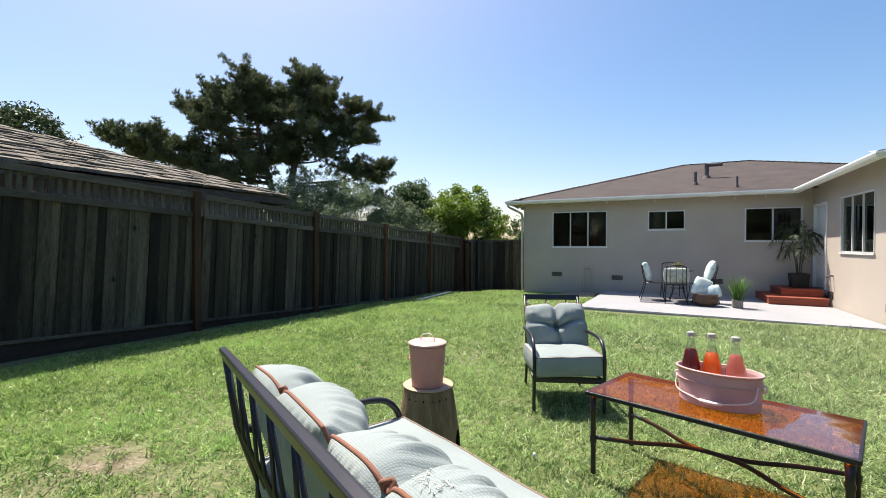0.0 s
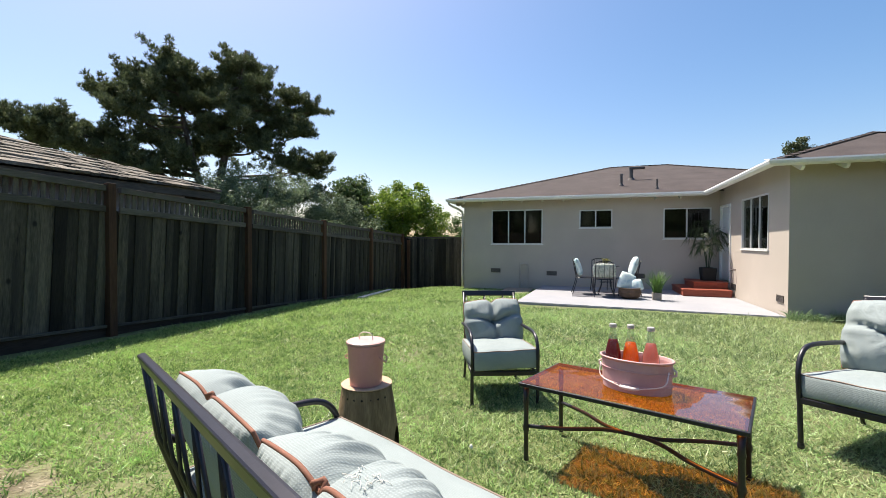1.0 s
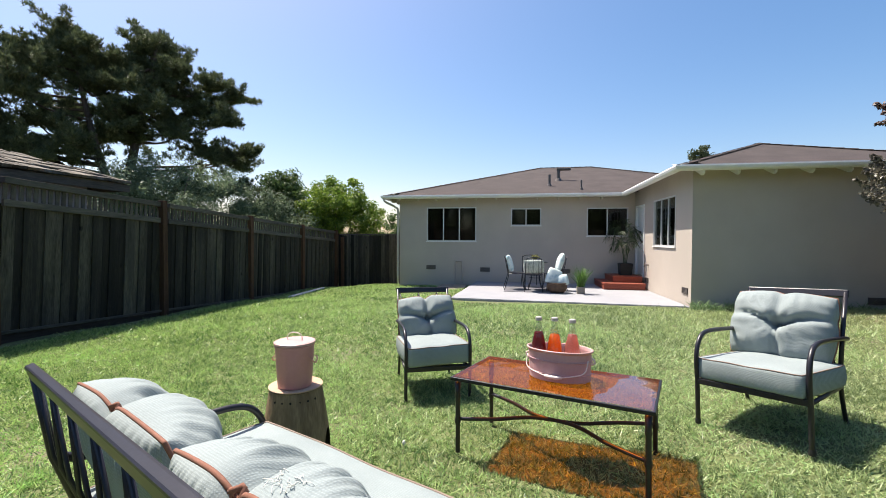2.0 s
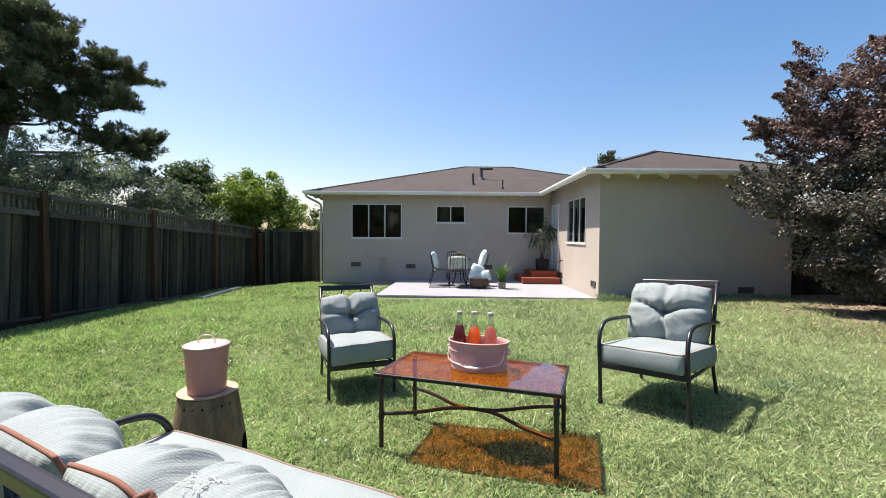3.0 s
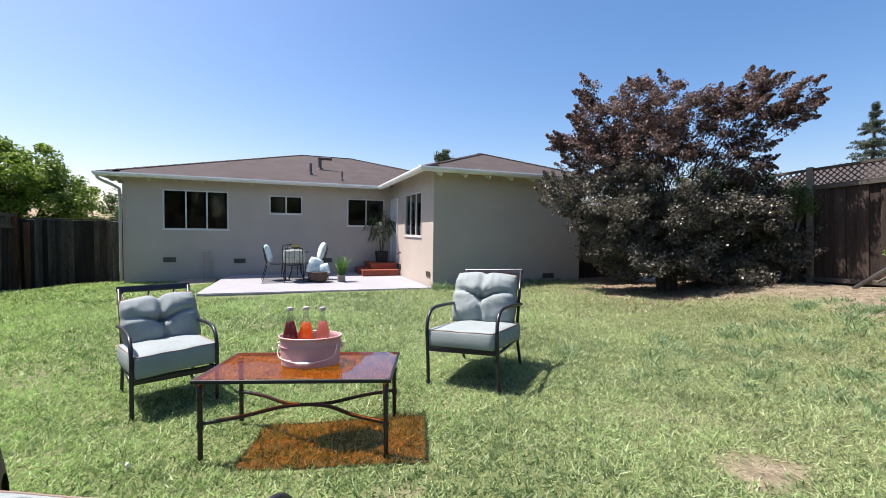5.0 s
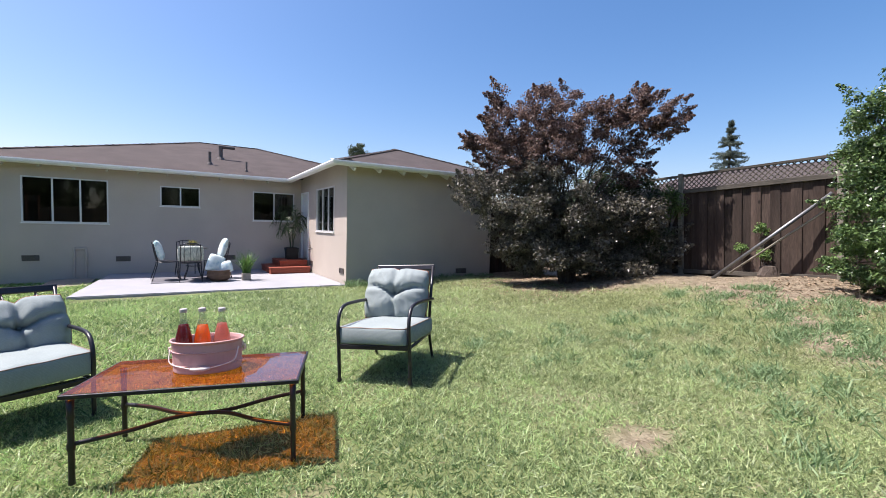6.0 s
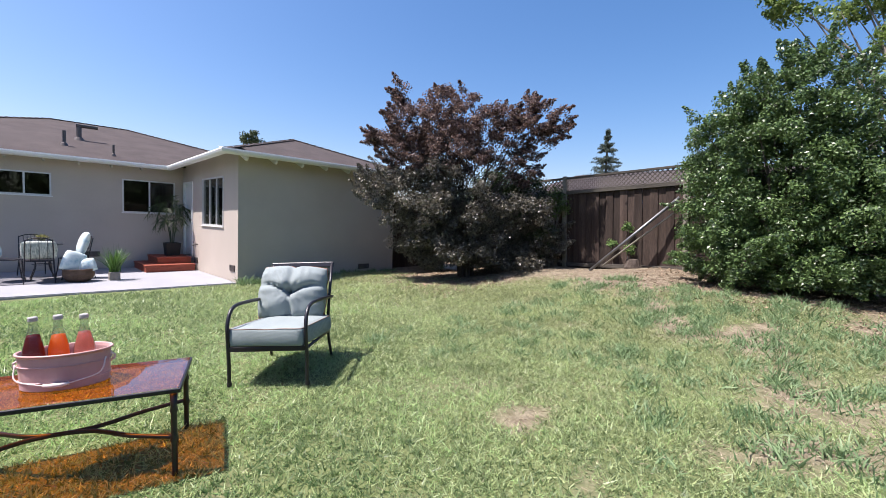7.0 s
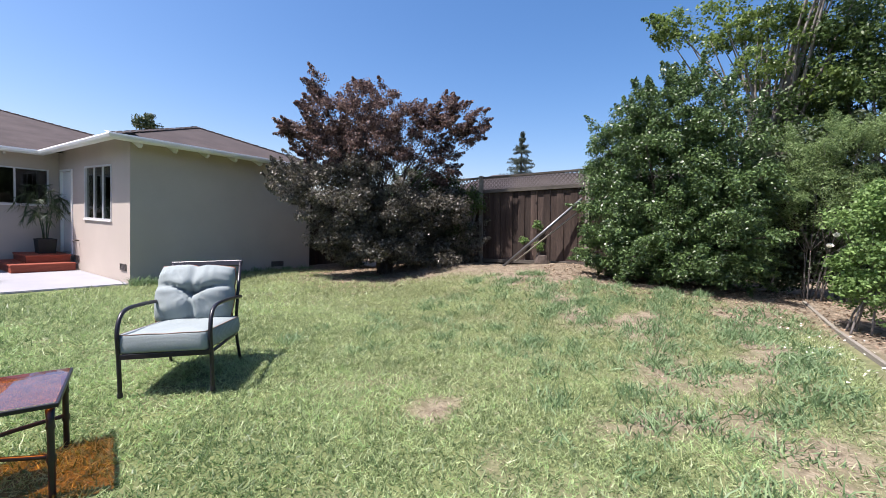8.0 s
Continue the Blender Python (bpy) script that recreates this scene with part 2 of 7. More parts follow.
GREYLEAF = leaf_mat("grey_brown_leaf", (0.034, 0.031, 0.024), (0.235, 0.22, 0.168), 0.4, 0.32, 0.5)
OLIVETWIG = leaf_mat("olive_feathery_leaf", (0.10, 0.165, 0.055), (0.29, 0.40, 0.16), 0.5, 0.42)
ROSELEAF = leaf_mat("rose_leaf", (0.10, 0.185, 0.05), (0.265, 0.395, 0.13), 0.5, 0.42)
GLOSSY = leaf_mat("glossy_leaf", (0.034, 0.068, 0.024), (0.155, 0.245, 0.078), 0.36, 0.22, 0.5)
MIDLEAF = leaf_mat("mid_leaf", (0.04, 0.08, 0.022), (0.125, 0.19, 0.055), 0.45, 0.35)
# distance haze is mixed into this paler blue-green needle colour
HAZELEAF = leaf_mat("hazed_blue_green_needles", (0.06, 0.085, 0.070), (0.15, 0.19, 0.155), 0.6, 0.2)
OPENLEAF = leaf_mat("open_crown_leaf", (0.07, 0.125, 0.03), (0.25, 0.34, 0.09), 0.4, 0.45)
FARLEAF = leaf_mat("far_leaf", (0.033, 0.053, 0.023), (0.088, 0.125, 0.052), 0.55, 0.2)


# ---- ground: one sheet, falling a little towards the fence corner and rising to the far side fence ----
CTRL = np.array([
    (0.3, 2.75, -0.085), (-0.35, 2.55, -0.085), (-0.1, 3.1, -0.12), (0.72, 2.15, -0.045), (-1.2, 2, -0.01), (1.26, 3.0, 0.03), (1.7, 2.6, 0.06), (2.2, 3.2, 0.04), (-0.75, 3.7, -0.14), (3.5, 8.9, -0.12), (-1.3, 9.3, -0.14), (7.7, 8.9, -0.02), (-3.6, 13.0, -0.27),
    (-6.2, 1.9, -0.03), (-6.2, 4, -0.07), (-6.2, 6.6, -0.15), (-6.2, 10.5, -0.25), (-6.2, 14.3, -0.47), (9.2, 4.5, 0.42), (9.2, 2, 0.60), (8, 0.9, 0.45),
    (5.4, -1.6, 0.22), (3, 0, 0.03), (4, 4, 0.03), (6, 6, 0.08), (0, 0, 0), (-3, 0, 0.03), (0, -5, 0.05), (10, -5, 0.5), (2.2, 12, -0.16), (5, 16, -0.3), (-3, 6, -0.06), (0, 6.5, -0.06)])


def ground_z(x, y):
    x, y = np.asarray(x, float), np.asarray(y, float)
    w = 1.0 / ((x[..., None] - CTRL[:, 0]) ** 2 + (y[..., None] - CTRL[:, 1]) ** 2 + 0.8) ** 2
    return (w * CTRL[:, 2]).sum(-1) / w.sum(-1)


def gz(x, y):
    return float(ground_z(x, y))


def wavy(x, y, s, k=0.0):
    """Cheap smooth noise in numpy, about -1 to 1."""
    return (np.sin(x * s + 1.3 * np.sin(y * s * 0.7 + k)) + np.sin(y * s * 1.13 + 1.7 * np.sin(x * s * 0.6 + 2 * k)) + np.sin((x + y) * s * 0.53 + k)) / 3


# worn spots: place, direction, half length, half width
SPOTS = [(3.5, -0.35, 0.80, -0.60, 0.95, 0.30), (3.2, -1.0, 0.9, -0.43, 0.7, 0.22), (5.2, -0.8, 1.0, 0.1, 0.9, 0.3), (4.5, 0.0, 0.98, 0.2, 0.7, 0.32), (2.55, 1.25, 1.0, 0.0, 0.22, 0.17), (2.1, 0.62, 1.0, 0.0, 0.14, 0.12), (5.7, 1.3, 0.8, 0.6, 0.6, 0.35), (5.6, 0.4, 1, 0, 0.5, 0.3),
         (0.66, 1.78, 0.9, 0.3, 0.17, 0.08), (-2.75, 1.35, 1.0, 0.0, 0.25, 0.14), (7.2, 2.4, 0.7, 0.7, 0.9, 0.6), (6.6, -0.7, 1, 0, 0.7, 0.4), (7.2, 6.2, 1, 0, 1.6, 1.35), (8.3, 1.0, 1, 0, 0.8, 1.6)]


def bare(x, y):
    """How bare the lawn is: dry patches towards the side fence, none near the left fence."""
    x, y = np.asarray(x, float), np.asarray(y, float)
    x, y = np.clip(x, -30, 30), np.clip(y, -30, 30)
    side = 1 / (1 + np.exp(-(x - 5.6 - 0.35 * (y - 1)) * 0.9))
    edge = 1 / (1 + np.exp(-(x - 7.55 + 0.10 * np.abs(y - 2)) * 3.0))
    bed = 1 / (1 + np.exp(-(x - 3.0) * 3.0)) / (1 + np.exp((y + 1.46 + (8.3 - x) * 0.08) * 14))
    patch = np.clip(wavy(x, y, 2.3, 0.4) + 0.7 * wavy(x, y, 5.1, 1.1) + 0.25 * wavy(x, y, 13.0, 2.0), 0, 2)
    dry = np.clip((wavy(x + 3, y, 1.15, 2.2) - 0.45) * 2.2, 0, 1) * np.clip((x + 1.0) / 3, 0.12, 1)
    near_left = np.clip(1 - ((x + 2.5) ** 2 + (y - 1.1) ** 2) / 0.7, 0, 1)
    spots = sum(np.exp(-(((x - a) * c + (y - b) * s) / ru) ** 2 - (((y - b) * c - (x - a) * s) / rv) ** 2) for a, b, c, s, ru, rv in SPOTS)
    worn = np.clip(spots * (1.0 + 0.9 * wavy(x, y, 6.1, 0.8) + 0.5 * wavy(x, y, 15.0, 1.7)) * 1.3 - 0.14, 0, 0.93)
    ragged = 1 + 0.55 * wavy(x, y, 19.0, 1.3) + 0.5 * wavy(x, y, 43.0, 0.2)
    return np.clip(ragged * worn + ragged * np.clip(patch - 0.34, 0, 2) * side * 0.66 + edge + bed + 0.55 * dry * patch + 0.7 * near_left * np.clip(patch + 0.3, 0, 1), 0, 1)


def ground():
    fx = np.concatenate([[-1500, -500, -160, -60, -30, -18, -12], np.arange(-9, 13.01, 0.2), [15, 20, 30, 60, 160, 500, 1500]])
    fy = np.concatenate([[-1500, -500, -160, -60, -30, -14], np.arange(-9, 16.01, 0.2), [19, 24, 32, 60, 160, 500, 1500]])
    X, Y = np.meshgrid(fx, fy, indexing="ij")
    Z = ground_z(X, Y) + 0.010 * wavy(X, Y, 2.2)
    a, b = X.shape
    i = np.arange(a * b).reshape(a, b)
    faces = np.stack([i[:-1, :-1], i[1:, :-1], i[1:, 1:], i[:-1, 1:]], -1).reshape(-1, 4)
    m = mat("turf_soil", (0.072, 0.096, 0.034), (0.17, 0.195, 0.08), 3.0, 1.0, 40, 0.8, c=(0.17, 0.16, 0.095), stain=0.8, bump_dist=0.03)
    N, L = m.node_tree.nodes, m.node_tree.links
    att = N.new("ShaderNodeAttribute")
    att.attribute_name = "bare"
    soil = N.new("ShaderNodeMix")
    soil.data_type = "RGBA"
    bsdf = N["Principled BSDF"]
    link = bsdf.inputs["Base Color"].links[0]
    L.new(link.from_socket, soil.inputs["A"])
    dirt = N.new("ShaderNodeTexNoise")
    dirt.inputs["Scale"].default_value, dirt.inputs["Detail"].default_value = 55.0, 8
    dr = N.new("ShaderNodeValToRGB")
    dr.color_ramp.elements[0].color, dr.color_ramp.elements[1].color = (0.13, 0.104, 0.072, 1), (0.34, 0.285, 0.20, 1)
    dr.color_ramp.elements[0].position, dr.color_ramp.elements[1].position = 0.3, 0.7
    geo = N.new("ShaderNodeNewGeometry")
    L.new(geo.outputs["Position"], dirt.inputs["Vector"])
    L.new(dirt.outputs["Fac"], dr.inputs["Fac"])
    blot, bm_, bx = N.new("ShaderNodeTexNoise"), N.new("ShaderNodeMapRange"), N.new("ShaderNodeMix")
    blot.inputs["Scale"].default_value, blot.inputs["Detail"].default_value = 9.0, 4
    L.new(geo.outputs["Position"], blot.inputs["Vector"])
    bm_.inputs["From Min"].default_value, bm_.inputs["From Max"].default_value = 0.42, 0.62
    L.new(blot.outputs["Fac"], bm_.inputs["Value"])
    bx.data_type = "RGBA"
    bx.inputs["B"].default_value = (0.085, 0.062, 0.042, 1)
    bl = N.new("ShaderNodeMath")
    bl.operation, bl.inputs[1].default_value = "MULTIPLY", 0.7
    L.new(bm_.outputs[0], bl.inputs[0])
    L.new(bl.outputs[0], bx.inputs["Factor"])
    L.new(dr.outputs[0], bx.inputs["A"])
    L.new(bx.outputs["Result"], soil.inputs["B"])
    L.new(att.outputs["Fac"], soil.inputs["Factor"])
    L.new(soil.outputs["Result"], bsdf.inputs["Base Color"])
    ob = raw("ground", np.stack([X, Y, Z], -1).reshape(-1, 3), faces, m, smooth=True, kind="structure")
    tagged(ob, "lawn soil, green with dry bare patches, sloping gently", "ground")
    at = ob.data.attributes.new("bare", "FLOAT", "POINT")
    at.data.foreach_set("value", bare(X, Y).ravel().astype(np.float32))


ground()


# ---- the house: two stucco wings round a patio ----
WX0, WX1, WY, CX, CY = -3.66, 7.69, 13.17, 3.49, 9.07   # left end, right end, back wall, side wall, front wall of the wing
BASE, EAVE, OVER, SLOPE = -0.55, 2.46, 0.40, 0.32
LIFT = 0.075   # the eave of the front wing stands a little higher
house = thing("house", pose(2, 15, BASE), "single-storey beige stucco house with a brown shingle hip roof", "house")


def wall(axis, at, lo, hi, z1, holes=(), thick=0.16, inward=1):
    """A wall in a plane, with openings (lo, hi, z0, z1) cut through."""
    us = sorted({lo, hi, *[h[0] for h in holes], *[h[1] for h in holes]})
    zs = sorted({BASE, z1, *[h[2] for h in holes], *[h[3] for h in holes]})
    bm = bmesh.new()
    for u0, u1 in zip(us, us[1:]):
        for z0, zz in zip(zs, zs[1:]):
            if any(h[0] <= u0 and u1 <= h[1] and h[2] <= z0 and zz <= h[3] for h in holes):
                continue
            a, b = sorted((at, at + inward * thick))
            slab(bm, (u0, a, z0) if axis == "y" else (a, u0, z0), (u1, b, zz) if axis == "y" else (b, u1, zz))
    bmesh.ops.remove_doubles(bm, verts=bm.verts, dist=1e-4)
    return part("wall", bm, STUCCO, house, world=True)


WIN_A, WIN_S, WIN_B = (-2.76, -1.18, 1.17, 2.24), (-0.11, 0.80, 1.66, 2.19), (2.13, 3.30, 1.34, 2.19)
WIN_C, DOOR = (9.95, 11.45, 1.09, 2.23), (12.22, 13.04, 0.24, 2.21)
TOP = EAVE + OVER * SLOPE + 0.07
wall("y", WY, WX0, CX, TOP, (WIN_A, WIN_S, WIN_B))
wall("x", CX, CY, WY, TOP + LIFT - 0.01, (WIN_C, DOOR))
wall("y", CY, CX + 0.16, WX1, TOP + LIFT)
wall("x", WX1, CY + 0.16, 22.6, TOP, inward=-1)
wall("x", WX0, WY + 0.16, 22.6, TOP)
wall("y", 22.6, WX0, WX1, TOP, inward=-1)
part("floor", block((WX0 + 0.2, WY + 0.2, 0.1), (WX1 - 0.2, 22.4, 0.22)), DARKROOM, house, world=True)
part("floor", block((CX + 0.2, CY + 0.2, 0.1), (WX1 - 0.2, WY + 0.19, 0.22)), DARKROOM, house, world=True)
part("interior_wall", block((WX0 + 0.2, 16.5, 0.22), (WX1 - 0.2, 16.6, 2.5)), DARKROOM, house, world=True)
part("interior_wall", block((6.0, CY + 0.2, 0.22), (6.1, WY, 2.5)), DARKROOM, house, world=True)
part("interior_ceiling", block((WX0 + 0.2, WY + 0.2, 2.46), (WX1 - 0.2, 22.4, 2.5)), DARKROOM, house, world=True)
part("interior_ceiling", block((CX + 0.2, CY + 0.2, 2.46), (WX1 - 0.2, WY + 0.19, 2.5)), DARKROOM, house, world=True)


def window(axis, at, hole, out, panes):
    """Sliding window: aluminium frame with mullions, panes and a white sill."""
    u0, u1, z0, z1 = hole
    bm = bmesh.new()

    def bar(a, b, c, d, proud=0.012, deep=0.05, into=None):
        lo, hi = sorted((at + out * proud, at - out * deep))
        slab(into or bm, (a, lo, c) if axis == "y" else (lo, a, c), (b, hi, d) if axis == "y" else (hi, b, d))

    w = 0.03
    bar(u0, u1, z0, z0 + w), bar(u0, u1, z1 - w, z1), bar(u0, u0 + w, z0 + w, z1 - w), bar(u1 - w, u1, z0 + w, z1 - w)
    frame_ob = part("window", bm, ALU, house, "pale aluminium sliding window", world=True)
    edges = [u0 + w + (u1 - u0 - 2 * w) * k / panes for k in range(panes + 1)]
    for k in range(panes):
        g = bmesh.new()
        bar(edges[k], edges[k + 1], z0 + w, z1 - w, -0.030, 0.036, g)
        ob = part("pane", g, PANE, frame_ob, world=True)
        ob.visible_shadow = False
        if k:
            g = bmesh.new()
            bar(edges[k] - 0.017, edges[k] + 0.017, z0 + w, z1 - w, -0.004, 0.028, g)
            part("mullion", g, ALU, frame_ob, world=True)
    g = bmesh.new()
    bar(u0 - 0.02, u1 + 0.02, z0 - 0.024, z0 - 0.002, 0.03, 0.0, g)
    part("sill", g, WHITE, frame_ob, world=True)
    return frame_ob


window("y", WY, WIN_A, -1, 3)
window("y", WY, WIN_S, -1, 2)
window("y", WY, WIN_B, -1, 2)
window("x", CX, WIN_C, -1, 3)

# back door: white panel door with casing and knob
dr = part("door", block((CX + 0.03, DOOR[0] + 0.05, DOOR[2] + 0.02), (CX + 0.075, DOOR[1] - 0.05, DOOR[3] - 0.05), 0.004), WHITE, house, "white painted back door, closed", world=True)
bm = bmesh.new()
for a, b, c, d in ((0.0, 0.05, 0, 1.97), (0.77, 0.82, 0, 1.97), (0.05, 0.77, 1.92, 1.97)):
    slab(bm, (CX - 0.025, DOOR[0] + a, DOOR[2] + c), (CX + 0.1, DOOR[0] + b, DOOR[2] + d))
part("door_frame", bm, WHITE, dr, world=True)
bm = bmesh.new()
for k in range(3):
    slab(bm, (CX + 0.018, DOOR[0] + 0.16, DOOR[2] + 0.18 + 0.57 * k), (CX + 0.03, DOOR[1] - 0.16, DOOR[2] + 0.62 + 0.57 * k))
part("door_panel", bm, WHITE, dr, world=True)
bm = lathe(bmesh.new(), [(0.012, 0), (0.012, 0.03), (0.028, 0.04), (0.03, 0.06), (0.015, 0.07)], 12)
bm.transform(pose(CX + 0.03, DOOR[0] + 0.12, DOOR[2] + 0.95, 0, -90, 0))
part("knob", bm, VENT, dr, "dark metal door knob", smooth=True, world=True)


def hip(x0, x1, y0, y1, r0, r1, rz):
    """A hip roof: eave rectangle, ridge from r0 to r1 (x, y); a slab with thickness."""
    bm = bmesh.new()
    e = EAVE + 0.13
    top = [bm.verts.new(p) for p in ((x0, y0, e), (x1, y0, e), (x1, y1, e), (x0, y1, e), (*r0, rz), (*r1, rz))]
    for q in ((0, 1, 5, 4), (1, 2, 5), (2, 3, 4, 5), (3, 0, 4)):
        bm.faces.new([top[i] for i in q])
    return bm


roof = part("roof", hip(WX0 - OVER, WX1 + OVER, WY - OVER, 23.1, (1.0, 17.9), (3.0, 17.9), 4.18), ROOF, house, "brown asphalt shingle hip roof", world=True)
bm = bmesh.new()
e, ym, x0, x1, y0 = EAVE + 0.13, 15.6, CX - OVER, WX1 + OVER, CY - OVER
xm, zr, ew = (x0 + x1) / 2 + 0.12, EAVE + 0.20 + LIFT + SLOPE * (x1 - x0) / 2, EAVE + 0.13 + LIFT
v = [bm.verts.new(p) for p in ((x0, y0, ew), (x1, y0, ew), (x1, ym, e), (xm, ym, zr), (xm, y0 + (x1 - x0) / 2, zr), (x0, ym, e))]
for q in ((0, 1, 4), (1, 2, 3, 4), (5, 0, 4, 3)):
    bm.faces.new([v[i] for i in q])
part("wing_roof", bm, ROOF, house, "brown asphalt shingle hip roof", world=True)
# ridge and hip caps
bm = bmesh.new()
for a, b in (((x0, y0, ew), (xm, y0 + (x1 - x0) / 2, zr)), ((x1, y0, ew), (xm, y0 + (x1 - x0) / 2, zr)), ((xm, y0 + (x1 - x0) / 2, zr), (xm, ym, zr)),
             ((WX0 - OVER, WY - OVER, e), (1.0, 17.9, 4.18)), ((1.0, 17.9, 4.18), (3.0, 17.9, 4.18)), ((WX1 + OVER, 23.1, e), (3.0, 17.9, 4.18)), ((WX1 + OVER, WY - OVER, e), (3.0, 17.9, 4.18))):
    a, b = Vector(a), Vector(b)
    n = int((b - a).length / 0.22)
    for k in range(n):
        p, q = a.lerp(b, k / n), a.lerp(b, (k + 1.15) / n)
        d = (q - p).normalized()
        s = d.cross(Vector((0, 0, 1))).normalized() * 0.10
        up = Vector((0, 0, 0.012))
        f = [bm.verts.new(w) for w in (p - s + up * 0.3, p + up * 2.0, p + s + up * 0.3, q + s - up * 0.6, q + up * 1.0, q - s - up * 0.6)]
        bm.faces.new((f[0], f[1], f[4], f[5]))
        bm.faces.new((f[1], f[2], f[3], f[4]))
part("ridge_cap", bm, ROOF, house, world=True)

# white gutter and fascia along the eaves, with sloping soffit boards and rafter tails
def eave_run(a, b, inward, ends=(1, 1), tails=True, lift=(0, 0)):
    """A gutter from a to b, sloping soffit and rafter tails behind it."""
    a, b, n = Vector((*a, lift[0])), Vector((*b, lift[1])), Vector((*inward, 0))
    d = (b - a).normalized()
    ln = (b - a).length
    bm = bmesh.new()
    prof = [(-0.075, 0.128), (-0.085, 0.10), (-0.07, 0.055), (-0.035, 0.03), (0.03, 0.024), (0.03, 0.122), (-0.06, 0.122)]
    rings = [[bm.verts.new(p + n * u + d * u * turn + Vector((0, 0, EAVE + z))) for u, z in prof] for p, turn in ((a, ends[0]), (b, -ends[1]))]
    for k in range(len(prof)):
        j = (k + 1) % len(prof)
        bm.faces.new((rings[0][k], rings[0][j], rings[1][j], rings[1][k]))
    bm.faces.new(rings[0]), bm.faces.new(rings[1][::-1])
    part("gutter", bm, WHITE, house, "white painted gutter", world=True)
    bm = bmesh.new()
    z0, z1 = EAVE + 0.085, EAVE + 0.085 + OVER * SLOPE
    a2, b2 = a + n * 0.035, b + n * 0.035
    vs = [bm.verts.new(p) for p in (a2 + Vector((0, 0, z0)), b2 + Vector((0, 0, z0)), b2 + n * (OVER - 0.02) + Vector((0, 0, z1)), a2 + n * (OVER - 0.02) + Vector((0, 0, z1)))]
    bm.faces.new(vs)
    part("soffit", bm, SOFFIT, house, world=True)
    k = 0.45
    while tails and k < ln - 0.2:
        p = a + d * k
        g = bmesh.new()
        o = d * 0.022
        drop = 0.142 if lift[0] else 0.13
        low = [p + n * 0.035 + Vector((0, 0, z0 - 0.10)), p + n * 0.10 + Vector((0, 0, z0 - drop)), p + n * OVER + Vector((0, 0, z1 - drop)), p + n * OVER + Vector((0, 0, z1 - 0.004)), p + n * 0.035 + Vector((0, 0, z0 - 0.004))]
        l, r = [g.verts.new(q - o) for q in low], [g.verts.new(q + o) for q in low]
        for i in range(5):
            g.faces.new((l[i], l[(i + 1) % 5], r[(i + 1) % 5], r[i]))
        g.faces.new(l[::-1]), g.faces.new(r)
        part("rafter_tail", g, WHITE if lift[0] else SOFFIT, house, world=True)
        k += 0.61


eave_run((WX0 - OVER, WY - OVER), (CX - OVER, WY - OVER), (0, 1), (1, -1))
eave_run((CX - OVER, WY - OVER), (CX - OVER, CY - OVER), (1, 0), (-1, 1), False, (0, LIFT))
eave_run((CX - OVER, CY - OVER), (WX1 + OVER, CY - OVER), (0, 1), lift=(LIFT, LIFT))
eave_run((WX1 + OVER, CY - OVER), (WX1 + OVER, 23.1), (-1, 0), lift=(LIFT, 0))
eave_run((WX0 - OVER, 23.1), (WX0 - OVER, WY - OVER), (1, 0))


def vent(axis, at, u, z, w=0.30, h=0.13):
    """A screened crawl-space vent with louvres in a thin frame."""
    bm = bmesh.new()
    def bar(a, b, c, d, p, q):
        lo, hi = sorted((at - p, at - q))
        slab(bm, (a, lo, c) if axis == "y" else (lo, a, c), (b, hi, d) if axis == "y" else (hi, b, d))
    bar(u - w / 2, u + w / 2, z - h / 2, z + h / 2, 0.002, 0.006)
    for a, b, c, d in ((-w / 2, w / 2, -h / 2, -h / 2 + 0.015), (-w / 2, w / 2, h / 2 - 0.015, h / 2), (-w / 2, -w / 2 + 0.015, -h / 2, h / 2), (w / 2 - 0.015, w / 2, -h / 2, h / 2)):
        bar(u + a, u + b, z + c, z + d, 0.006, 0.018)
    for k in range(4):
        bar(u - w / 2 + 0.015, u + w / 2 - 0.015, z - h / 2 + 0.022 + 0.024 * k, z - h / 2 + 0.030 + 0.024 * k, 0.006, 0.014)
    part("vent", bm, VENT, house, "small dark louvred foundation vent", world=True)


for u, z in ((-2.62, 0.34), (-0.90, 0.29), (1.52, 0.28)):
    vent("y", WY, u, z)
vent("x", CX, 11.95, 0.17, 0.28)
vent("x", CX, 9.37, 0.20, 0.28)
vent("y", CY, 6.70, 0.12, 0.34)


def roof_z(y):
    return EAVE + 0.13 + SLOPE * (y - (WY - OVER)) * (4.18 - EAVE - 0.13) / (SLOPE * (17.9 - WY + OVER))


for nm, x, y, h, r, cap in (("vent_pipe", 1.46, 14.95, 0.36, 0.06, True), ("vent_pipe", 1.09, 13.95, 0.36, 0.04, False), ("vent_pipe", 1.98, 13.3, 0.28, 0.026, False)):
    bm = lathe(bmesh.new(), [(r * 2.2, -0.04), (r * 1.5, 0.05), (r, 0.06), (r, h), (r * 0.8, h)], 12)
    bm.transform(Matrix.Translation((x, y, roof_z(y))))
    if cap:
        tube(bm, [(x - 0.06, y, roof_z(y) + h + 0.02), (x + 0.40, y, roof_z(y) + h + 0.02)], 0.055, 10)
    elif h > 0.4:
        lathe(bm, [(r * 1.5, roof_z(y) + h * 0.45), (r * 1.5, roof_z(y) + h * 0.6)], 10)
        bmesh.ops.transform(bm, matrix=Matrix.Translation((x, y, 0)), verts=bm.verts[-20:])
    part(nm, bm, VENT, house, "rusty brown roof vent pipe", smooth=False, world=True)

